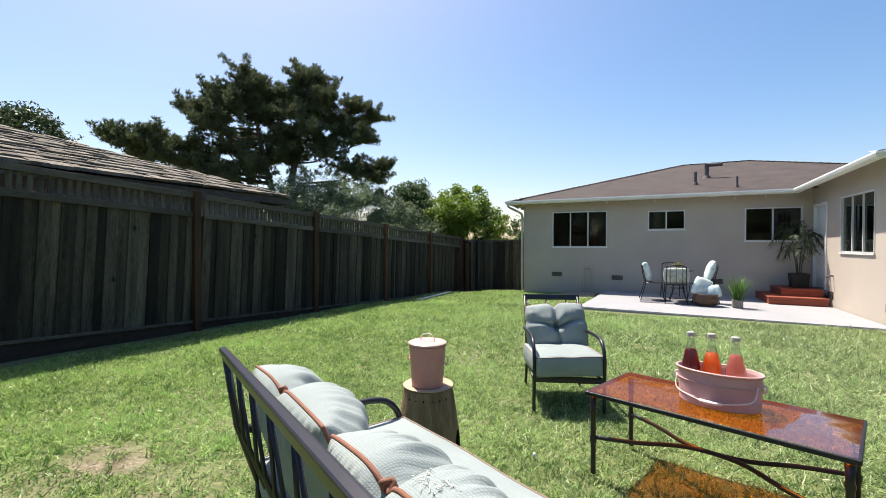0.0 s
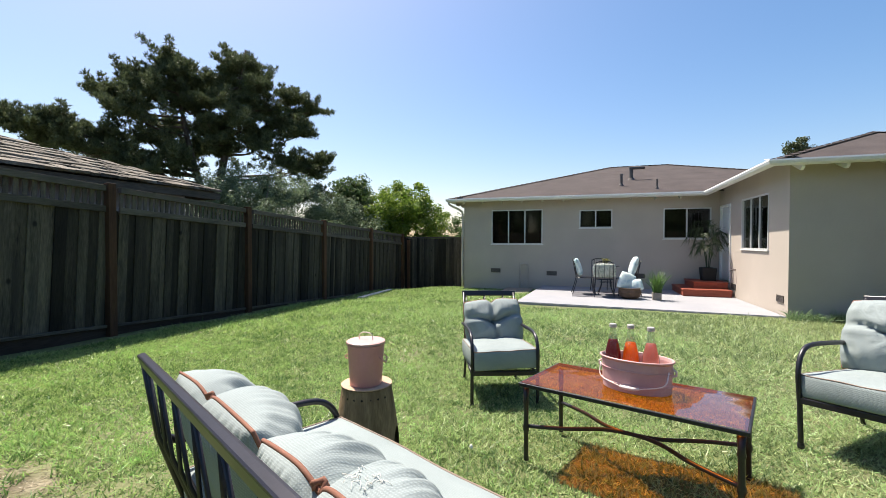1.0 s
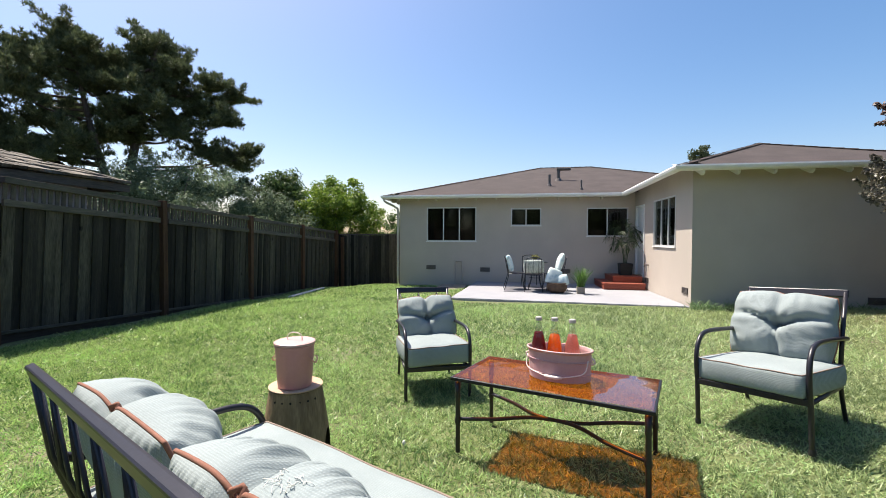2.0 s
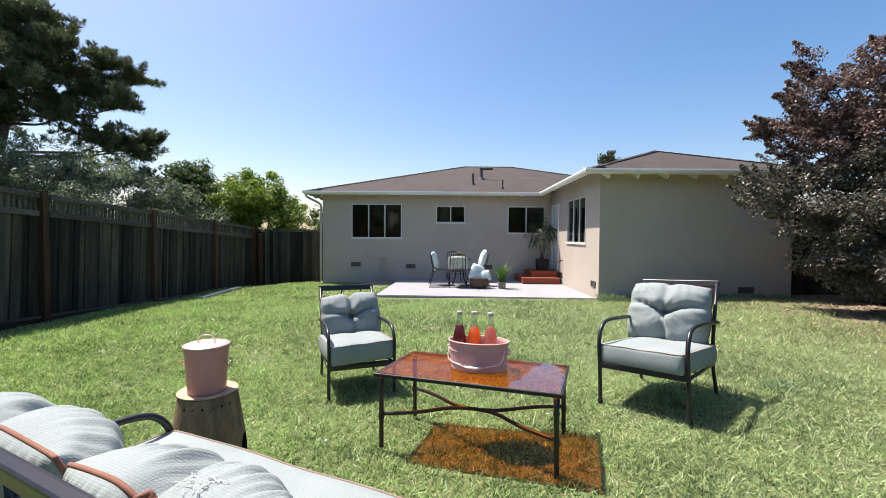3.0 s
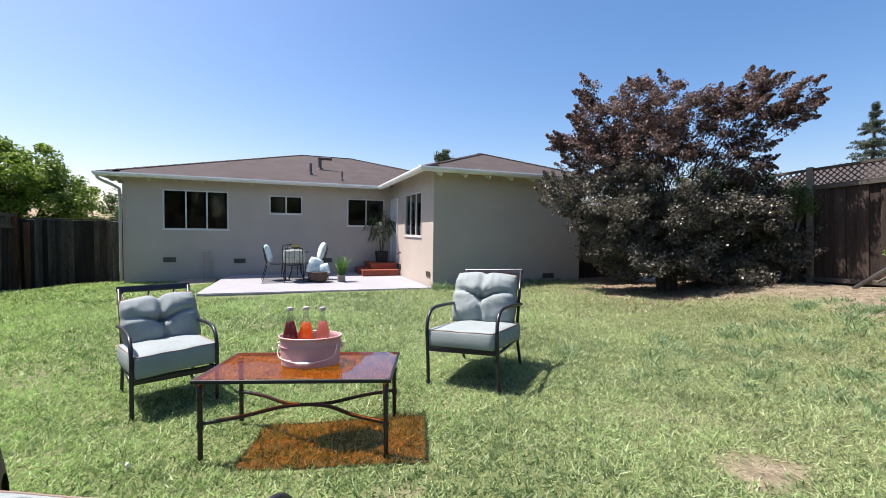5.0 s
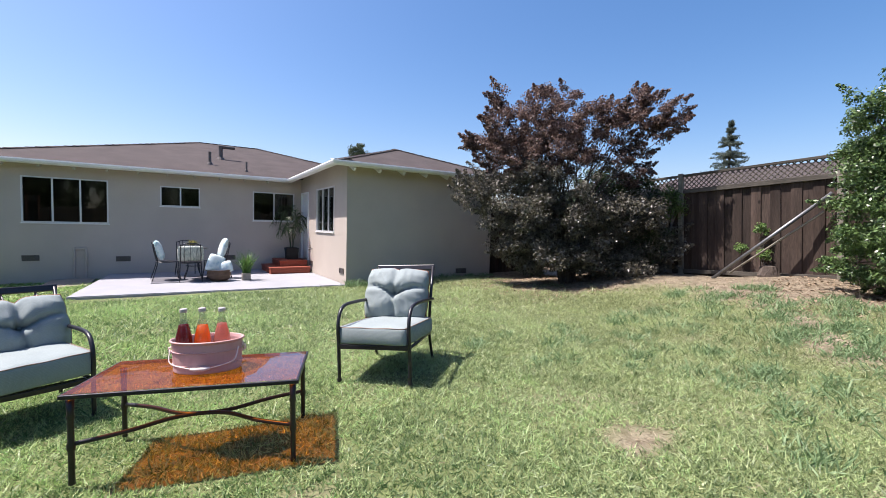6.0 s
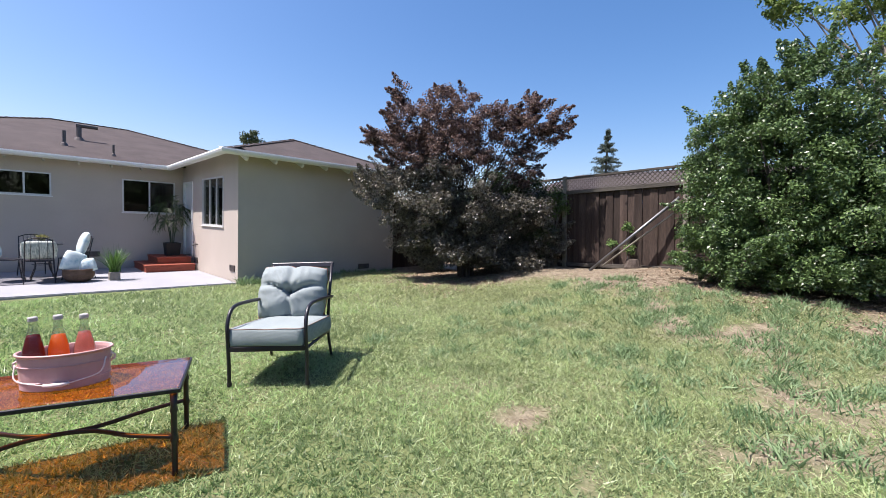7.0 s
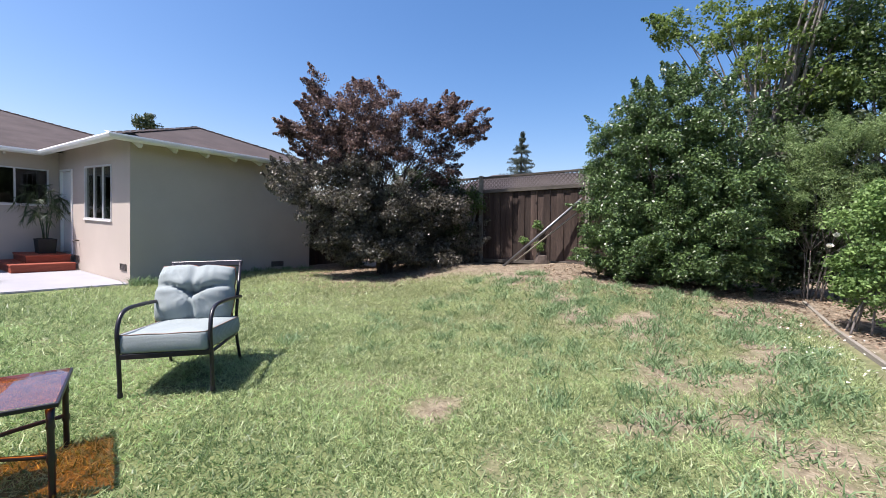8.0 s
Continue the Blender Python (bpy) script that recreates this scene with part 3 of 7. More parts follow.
# painted pipe loop on the back wall, and a downspout on the corner
bm = tube(bmesh.new(), curve_pts([(-1.84, WY - 0.05, -0.4), (-1.84, WY - 0.05, 0.48), (-1.80, WY - 0.05, 0.55), (-1.66, WY - 0.05, 0.55), (-1.62, WY - 0.05, 0.48), (-1.62, WY - 0.05, -0.4)], 4), 0.022)
part("pipe_loop", bm, STUCCO, house, "wall-coloured painted pipe loop", smooth=True, world=True)
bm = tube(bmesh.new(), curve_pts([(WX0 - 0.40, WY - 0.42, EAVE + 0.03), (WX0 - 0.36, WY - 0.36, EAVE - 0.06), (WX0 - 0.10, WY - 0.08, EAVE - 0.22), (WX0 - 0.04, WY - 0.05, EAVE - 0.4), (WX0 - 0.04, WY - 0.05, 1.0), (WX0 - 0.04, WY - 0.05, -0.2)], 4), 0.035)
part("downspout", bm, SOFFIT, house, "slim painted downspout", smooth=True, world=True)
bm = tube(bmesh.new(), [(CX, 11.83, 0.58), (CX - 0.09, 11.83, 0.58), (CX - 0.11, 11.83, 0.54)], 0.016)
part("hose_tap", bm, VENT, house, "small metal hose tap", smooth=True, world=True)


# ---- more materials ----
BLACKMETAL = mat("black_powder_coat", (0.010, 0.009, 0.012), (0.022, 0.020, 0.026), 6, 0.36, 120, 0.12, spec=0.5, bump_dist=0.002)
FABRIC = mat("grey_blue_fabric", (0.225, 0.264, 0.262), (0.298, 0.342, 0.338), 3.0, 0.95, 190, 0.7, c=(0.242, 0.284, 0.281), stain=2.0, bump_dist=0.002)
FABRIC_WELT = mat("rust_piping", (0.19, 0.085, 0.055), (0.28, 0.135, 0.095), 8, 0.9, 300, 0.4, bump_dist=0.002)
AMBER = glass_mat("amber_glass", (1.0, 0.29, 0.025), gloss=0.0, rough=0.02, body=(0.80, 0.19, 0.04), body_mix=0.25)
PINK = mat("pink_enamel", (0.52, 0.235, 0.215), (0.57, 0.265, 0.245), 4, 0.38, 60, 0.06, spec=0.5, c=(0.49, 0.215, 0.20), stain=3)
PALEPINK = mat("pale_pink_enamel", (0.56, 0.355, 0.35), (0.61, 0.40, 0.39), 4, 0.38, 60, 0.06, spec=0.5, c=(0.49, 0.27, 0.27), stain=3)
TANWELT = mat("tan_piping", (0.20, 0.15, 0.12), (0.28, 0.21, 0.17), 8, 0.9, 300, 0.4, bump_dist=0.002)
PINKLID = mat("pale_pink_lid", (0.52, 0.31, 0.28), (0.58, 0.36, 0.33), 4, 0.4, 60, 0.05, spec=0.5)
WIRE = mat("white_wire", (0.72, 0.62, 0.58), (0.80, 0.70, 0.66), 6, 0.4, 60, 0.05)
LOG = mat("log_wood", (0.17, 0.115, 0.065), (0.33, 0.235, 0.14), 3.0, 0.85, 24, 0.5, grain=(5, 5, 0.7), c=(0.14, 0.09, 0.05), stain=2.5)
LOGTOP = mat("cut_wood", (0.40, 0.26, 0.17), (0.52, 0.36, 0.25), 5.0, 0.7, 40, 0.2)
DARK = mat("dark_hole", (0.012, 0.010, 0.008), (0.02, 0.017, 0.014), 5, 0.95, 30, 0.0)
BOTTLE = glass_mat("bottle_glass", (0.86, 0.89, 0.89), gloss=0.05, body=(0.55, 0.55, 0.56), body_mix=0.05)
CAP = mat("bottle_cap", (0.40, 0.38, 0.36), (0.50, 0.47, 0.45), 8, 0.4, 60, 0.0)
JUICES = [leaf_mat(n, a, b, 0.3, 0.8, 0.5) for n, a, b in (("berry_drink", (0.26, 0.010, 0.018), (0.32, 0.016, 0.026)), ("orange_drink", (0.95, 0.27, 0.02), (0.98, 0.33, 0.04)), ("pink_drink", (0.80, 0.34, 0.27), (0.86, 0.40, 0.32)))]
BLACKPOT = mat("black_planter", (0.012, 0.012, 0.013), (0.025, 0.025, 0.025), 5, 0.6, 40, 0.1)
STONEPOT = mat("stone_pot", (0.20, 0.18, 0.15), (0.32, 0.29, 0.25), 6, 0.9, 60, 0.3)
WICKER = mat("brown_wicker", (0.07, 0.045, 0.03), (0.15, 0.10, 0.07), 8, 0.8, 90, 0.8)
RUG = mat("charcoal_rug", (0.10, 0.10, 0.115), (0.17, 0.17, 0.185), 9, 1.0, 160, 0.5)
PALECUSH = mat("pale_aqua_cushion", (0.55, 0.68, 0.68), (0.76, 0.80, 0.78), 7, 0.95, 40, 0.2, c=(0.22, 0.40, 0.48), stain=6.0)
STRIPE = mat("striped_cushion", (0.12, 0.17, 0.16), (0.66, 0.67, 0.60), 9, 0.95, 20, 0.1, grain=(6, 1, 1))
PALMLEAF = leaf_mat("palm_leaf", (0.03, 0.05, 0.022), (0.085, 0.12, 0.05), 0.5, 0.3)
POTGRASS = leaf_mat("ornamental_grass", (0.05, 0.12, 0.025), (0.14, 0.26, 0.06), 0.5, 0.3)
YELLOW = leaf_mat("yellow_green_plant", (0.16, 0.17, 0.05), (0.36, 0.33, 0.12), 0.6, 0.3)
PETAL = mat("white_petal", (0.74, 0.73, 0.66), (0.82, 0.81, 0.74), 6, 0.7, 40, 0.1)
POLE = mat("galvanised_pole", (0.16, 0.165, 0.17), (0.26, 0.265, 0.27), 6, 0.45, 60, 0.1, metal=0.7)
TIMBER = mat("pale_timber", (0.17, 0.155, 0.125), (0.27, 0.25, 0.205), 2.0, 0.9, 20, 0.4, grain=(1, 6, 6))
SHEDWALL = mat("grey_siding", (0.20, 0.19, 0.21), (0.29, 0.28, 0.30), 2.0, 0.9, 30, 0.2, grain=(1, 1, 6))
TWIG = mat("grey_twig", (0.11, 0.10, 0.09), (0.22, 0.20, 0.18), 6, 0.9, 40, 0.3)


def weave(m):
    """Coarse crossed threads, five millimetres apart, in relief and tone."""
    N, L = m.node_tree.nodes, m.node_tree.links
    bsdf, tc = N["Principled BSDF"], N.new("ShaderNodeTexCoord")
    threads = []
    for turn in ((0, 0, 0), (0.7, 0, 1.5708)):
        mp, wv = N.new("ShaderNodeMapping"), N.new("ShaderNodeTexWave")
        mp.inputs["Rotation"].default_value = turn
        wv.inputs["Scale"].default_value, wv.inputs["Distortion"].default_value = 62.0, 3.0
        wv.inputs["Detail"].default_value, wv.inputs["Detail Scale"].default_value = 2.0, 0.4
        L.new(tc.outputs["Object"], mp.inputs["Vector"])
        L.new(mp.outputs[0], wv.inputs["Vector"])
        threads.append(wv)
    mul = N.new("ShaderNodeMath")
    mul.operation = "MULTIPLY"
    L.new(threads[0].outputs["Fac"], mul.inputs[0])
    L.new(threads[1].outputs["Fac"], mul.inputs[1])
    bp = N.new("ShaderNodeBump")
    bp.inputs["Strength"].default_value, bp.inputs["Distance"].default_value = 0.22, 0.002
    L.new(bsdf.inputs["Normal"].links[0].from_socket, bp.inputs["Normal"])
    L.new(mul.outputs[0], bp.inputs["Height"])
    tone, mix = N.new("ShaderNodeMapRange"), N.new("ShaderNodeHueSaturation")
    tone.inputs["To Min"].default_value, tone.inputs["To Max"].default_value = 0.94, 1.16
    L.new(mul.outputs[0], tone.inputs["Value"])
    L.new(tone.outputs[0], mix.inputs["Value"])
    L.new(bsdf.inputs["Base Color"].links[0].from_socket, mix.inputs["Color"])
    L.new(mix.outputs[0], bsdf.inputs["Base Color"])
    L.new(bp.outputs[0], bsdf.inputs["Normal"])


weave(FABRIC)


def mirror_zones(m):
    """Puts a stronger sky reflection into the mirror share at one end of the table, past a wavy edge; the rest of the
    cast glass mirrors less.
    """
    N, L = m.node_tree.nodes, m.node_tree.links
    tc, sep, nz, ad, mr = N.new("ShaderNodeTexCoord"), N.new("ShaderNodeSeparateXYZ"), N.new("ShaderNodeTexNoise"), N.new("ShaderNodeMath"), N.new("ShaderNodeMapRange")
    nz.inputs["Scale"].default_value, nz.inputs["Detail"].default_value = 7.0, 1.0
    L.new(tc.outputs["Object"], sep.inputs[0])
    L.new(tc.outputs["Object"], nz.inputs["Vector"])
    ad.operation = "MULTIPLY_ADD"
    L.new(nz.outputs["Fac"], ad.inputs[0])
    ad.inputs[1].default_value = 0.16
    lean = N.new("ShaderNodeMath")
    lean.operation, lean.inputs[1].default_value = "MULTIPLY_ADD", -0.22
    L.new(sep.outputs["Y"], lean.inputs[0])
    L.new(sep.outputs["X"], lean.inputs[2])
    L.new(lean.outputs[0], ad.inputs[2])
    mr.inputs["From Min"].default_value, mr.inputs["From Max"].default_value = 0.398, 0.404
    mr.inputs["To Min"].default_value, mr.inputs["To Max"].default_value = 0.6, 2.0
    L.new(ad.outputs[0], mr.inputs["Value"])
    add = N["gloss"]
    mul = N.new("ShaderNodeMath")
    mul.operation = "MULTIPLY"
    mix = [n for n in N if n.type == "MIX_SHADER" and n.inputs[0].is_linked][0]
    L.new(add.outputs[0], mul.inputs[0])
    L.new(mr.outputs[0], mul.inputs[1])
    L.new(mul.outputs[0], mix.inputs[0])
    # cast ripples in the glass
    wv, bp = N.new("ShaderNodeTexNoise"), N.new("ShaderNodeBump")
    mp = N.new("ShaderNodeMapping")
    mp.inputs["Scale"].default_value = (1.0, 5.0, 1.0)
    L.new(tc.outputs["Object"], mp.inputs["Vector"])
    L.new(mp.outputs[0], wv.inputs["Vector"])
    wv.inputs["Scale"].default_value, wv.inputs["Detail"].default_value = 9.0, 3
    bp.inputs["Strength"].default_value, bp.inputs["Distance"].default_value = 0.07, 0.002
    L.new(wv.outputs["Fac"], bp.inputs["Height"])
    # body colour varies along the same ripples
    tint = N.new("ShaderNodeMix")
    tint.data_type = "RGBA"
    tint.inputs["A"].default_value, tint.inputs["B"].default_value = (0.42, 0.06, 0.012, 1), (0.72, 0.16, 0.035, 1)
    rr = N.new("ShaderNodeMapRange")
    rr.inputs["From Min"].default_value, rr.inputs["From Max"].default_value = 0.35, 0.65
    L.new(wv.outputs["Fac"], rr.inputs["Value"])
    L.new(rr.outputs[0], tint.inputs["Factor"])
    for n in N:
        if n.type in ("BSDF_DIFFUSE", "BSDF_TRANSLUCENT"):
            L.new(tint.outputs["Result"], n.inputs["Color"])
        if n.type in ("BSDF_GLOSSY", "BSDF_ANISOTROPIC"):
            L.new(bp.outputs[0], n.inputs["Normal"])


mirror_zones(AMBER)


# ---- fences ----
def mesh_of(bm, material):
    me = bpy.data.meshes.new("piece")
    bm.to_mesh(me)
    bm.free()
    me.materials.append(material)
    return me


def piece(name, me, parent, m, label=""):
    ob = new(name, me)
    ob.parent = parent
    ob.matrix_basis = m
    return tagged(ob, label)


rnd = random.Random(7)


def board_mesh(w, h, material, thick=0.018, dog=0.0):
    """A plank with a little cup and eased edges, standing from z 0."""
    bm = bmesh.new()
    xs = [-w / 2, -w / 2 + 0.004, 0, w / 2 - 0.004, w / 2]
    ys = [0.004, 0.0, 0.003 * rnd.uniform(-1, 1), 0.0, 0.004]
    low, top = [], []
    for z, ring in ((0, low), (h, top)):
        ring += [bm.verts.new((x, y, z)) for x, y in zip(xs, ys)] + [bm.verts.new((w / 2, thick, z)), bm.verts.new((-w / 2, thick, z))]
    n = len(low)
    for k in range(n):
        bm.faces.new((low[k], low[(k + 1) % n], top[(k + 1) % n], top[k]))
    bm.faces.new(low[::-1]), bm.faces.new(top)
    return mesh_of(bm, material)


LEFT_X = -6.2


def left_top(y):
    return 1.97 - 0.052 * (y - 4.05)


def left_fence():
    f = thing("fence", pose(LEFT_X, 4, 0), "tall weathered board fence with redwood posts and picket top", "fence")
    posts = [-5.95, -3.45, -0.95, 1.55, 4.05, 6.56, 9.08, 11.55, 13.9]
    inv = chain(f).inverted()
    widths = (0.115, 0.135, 0.15, 0.17)
    boards = {(w, k): board_mesh(w, 1.62, BOARD) for w in widths for k in range(2)}
    slat = board_mesh(0.052, 0.30, RAIL, 0.015)
    post = mesh_of(block((-0.05, -0.05, -0.3), (0.05, 0.05, 2.0), 0.006), POST)
    for y0, y1 in zip(posts, posts[1:]):
        ln = y1 - y0
        tilt = math.degrees(math.atan2(left_top(y1) - left_top(y0), ln))
        t0 = left_top(y0)
        bay = pose(LEFT_X, y0, t0 - 1.93, 0, 0, 90) @ pose(0, 0, 0, 0, -tilt, 0)
        piece("post", post, f, inv @ pose(LEFT_X + 0.03, y0, t0 - 1.93))
        u, k = 0.06, 0
        while u < ln - 0.04:
            w = rnd.choice(widths)
            back = k % 2
            ob = piece("board", boards[w, rnd.randrange(2)], f, inv @ bay @ pose(u + w / 2, 0.020 if back else 0.0, 0.02 + rnd.uniform(-0.008, 0.008), 0, rnd.uniform(-0.25, 0.25), 0))
            u += w - (0.022 if back else 0.012)
            k += 1
        u = 0.09
        while u < ln - 0.06:
            piece("slat", slat, f, inv @ bay @ pose(u, 0.015, 1.63, 0, rnd.uniform(-0.8, 0.8), 0))
            u += 0.088 + rnd.uniform(-0.006, 0.006)
        for nm, z0, z1, d0, d1 in (("rail", 1.60, 1.685, -0.03, 0.012), ("top_rail", 1.885, 1.965, -0.035, 0.05), ("bottom_rail", 0.01, 0.05, -0.03, 0.0)):
            bm = block((0.05, d0, z0), (ln - 0.05, d1, z1), 0.004)
            bm.transform(inv @ bay)
            part(nm, bm, RAIL, f)
        bm = block((0.05, 0.0, -0.26), (ln - 0.05, 0.04, 0.008), 0.003)
        bm.transform(inv @ bay)
        part("kick_board", bm, KICK, f, "dark brown kick board")
    piece("post", post, f, inv @ pose(LEFT_X + 0.03, posts[-1], left_top(posts[-1]) - 1.93))


left_fence()


def plain_fence(at, length, top, base, label, material, width=0.14, fall=0.0, cap=True):
    """Upright boards on two rails, from a corner along local x; at sets place and turn."""
    f = thing("fence", at, label, "fence")
    h = top - base
    ms = [board_mesh(width + 0.012, h, material) for _ in range(4)]
    n = int(length / width)
    tilt = math.degrees(math.atan2(fall, length))
    slope = pose(0, 0, 0, 0, -tilt, 0)
    for k in range(n):
        piece("board", ms[rnd.randrange(4)], f, slope @ pose((k + 0.5) * width, 0.0195 * (k % 2), base + rnd.uniform(-0.006, 0.006), 0, rnd.uniform(-0.2, 0.2), 0))
    for nm, z0, z1 in (("rail", base + 0.25, base + 0.34),) + ((("cap_rail", top + 0.004, top + 0.05),) if cap else ()):
        bm = block((0, 0.042, z0), (length, 0.085, z1), 0.004)
        bm.transform(slope)
        part(nm, bm, RAIL, f)
    pm = mesh_of(block((-0.045, -0.04, base - 0.3), (0.045, 0.05, top + 0.05), 0.005), POST)
    for k in range(int(length / 2.4) + 1):
        piece("post", pm, f, slope @ pose(min(k * 2.4, length), 0.09, 0))
    return f


plain_fence(pose(-6.1, 14.0, 0), 2.4, 1.36, -0.45, "dark weathered board fence beside the house corner", BOARD)
# a post that catches the sun at the fence corner
bm = block((-5.98, 13.86, -0.5), (-5.88, 13.95, 1.30), 0.005)
ob = part("fence_post", bm, POST)
tagged(ob, "orange-brown redwood post at the fence corner", "post")

RIGHT_X = 9.2


def right_top(y):
    return 2.49 + (4.53 - y) * 0.05


def lattice(ln, h, s=0.095):
    """Two layers of thin crossed strips."""
    bm = bmesh.new()
    for lay, sign in ((0.0, 1), (0.008, -1)):
        u = -h
        while u < ln + h:
            a, b = (u, 0), (u + sign * h, h)
            pts = []
            for (x, z) in (a, b):
                pts.append((x, z))
            (xa, za), (xb, zb) = pts
            if max(xa, xb) > 0.02 and min(xa, xb) < ln - 0.02:
                t0 = max(0, (0 - xa) / (xb - xa) if xb > xa else (ln - xa) / (xb - xa))
                t1 = min(1, (ln - xa) / (xb - xa) if xb > xa else (0 - xa) / (xb - xa))
                if t1 - t0 > 0.05:
                    p, q = (xa + (xb - xa) * t0, h * t0), (xa + (xb - xa) * t1, h * t1)
                    d = 0.013
                    vs = [bm.verts.new((x, lay + dy, z)) for dy in (0, 0.007) for x, z in ((p[0] - d, p[1] + sign * d * 0), (p[0] + d, p[1]), (q[0] + d, q[1]), (q[0] - d, q[1]))]
                    bm.faces.new(vs[:4]), bm.faces.new(vs[4:][::-1])
                    for k in range(4):
                        bm.faces.new((vs[k], vs[(k + 1) % 4], vs[4 + (k + 1) % 4], vs[4 + k]))
            u += s
    return bm


def right_fence():
    f = thing("fence", pose(RIGHT_X, 3, 0.4), "dark brown board fence with a lattice top", "fence")
    inv = chain(f).inverted()
    posts = [12.1, 9.6, 7.05, 4.53, 2.0, -0.5, -3.0, -5.5, -8.0]
    ms = [board_mesh(0.158, 1.78, REDBOARD) for _ in range(6)]
    pm = mesh_of(block((-0.045, -0.06, -0.4), (0.045, 0.03, 2.10), 0.006), TIMBER)
    for y0, y1 in zip(posts, posts[1:]):
        ln = y0 - y1
        tilt = math.degrees(math.atan2(right_top(y1) - right_top(y0), ln))
        bay = pose(RIGHT_X, y0, right_top(y0) - 2.07, 0, 0, -90) @ pose(0, 0, 0, 0, -tilt, 0)
        piece("post", pm, f, inv @ bay)
        n = int((ln - 0.1) / 0.15)
        for k in range(n):
            piece("board", ms[rnd.randrange(6)], f, inv @ bay @ pose(0.05 + (k + 0.5) * (ln - 0.1) / n, 0.019 * (k % 2), -0.04, 0, rnd.uniform(-0.15, 0.15), 0))
        for nm, z0, z1, d0, d1 in (("rail", 1.68, 1.765, -0.045, -0.004), ("lattice_rail", 2.03, 2.075, -0.035, 0.03), ("bottom_rail", 0.02, 0.10, -0.045, -0.004)):
            bm = block((0.046, d0, z0), (ln - 0.046, d1, z1), 0.004)
            bm.transform(inv @ bay)
            part(nm, bm, RAIL, f)
        bm = lattice(ln - 0.1, 0.27)
        bm.transform(inv @ bay @ pose(0.05, -0.012, 1.765))
        part("lattice", bm, RAIL, f, "crossed lattice strips")


right_fence()
plain_fence(pose(7.71, 9.36, 0), 1.42, 1.72, -0.12, "dark brown board gate between house and side fence", REDBOARD)
plain_fence(pose(11.2, -7.6, 0, 0, 0, 180), 18.0, 1.9, -0.05, "weathered board fence closing the yard", BOARD, 0.16)


# ---- a low neighbouring house past the side fence ----
def low_house():
    h = thing("neighbour_house", pose(17, 1, 0), "low grey-brown neighbouring house behind the lattice fence", "house")
    part("wall", block((13.9, -4.5, -0.2), (20.6, 8.0, 2.55)), SHEDWALL, h, world=True)
    for s, x0 in ((1, 13.5), (-1, 21.0)):
        bm = bmesh.new()
        run, rise = 3.75, 1.02
        a = [(x0, -5.0, 2.5), (x0, 8.5, 2.5), (x0 + s * run, 8.5, 2.5 + rise), (x0 + s * run, -5.0, 2.5 + rise)]
        lo = [bm.verts.new(p) for p in a]
        hi = [bm.verts.new((x, y, z + 0.09)) for x, y, z in a]
        bm.faces.new(lo[::-1]), bm.faces.new(hi)
        for k in range(4):
            bm.faces.new((lo[k], lo[(k + 1) % 4], hi[(k + 1) % 4], hi[k]))
        part("roof", bm, ROOF, h, world=True)
    for y in (8.0, -4.6):
        bm = bmesh.new()
        vs = [[bm.verts.new(p) for p in ((13.9, y + d, 2.551), (20.6, y + d, 2.551), (17.25, y + d, 3.47))] for d in (0.0, 0.1)]
        bm.faces.new(vs[0]), bm.faces.new(vs[1][::-1])
        for k in range(3):
            bm.faces.new((vs[0][k], vs[1][k], vs[1][(k + 1) % 3], vs[0][(k + 1) % 3]))
        part("gable", bm, SHEDWALL, h, world=True)


low_house()


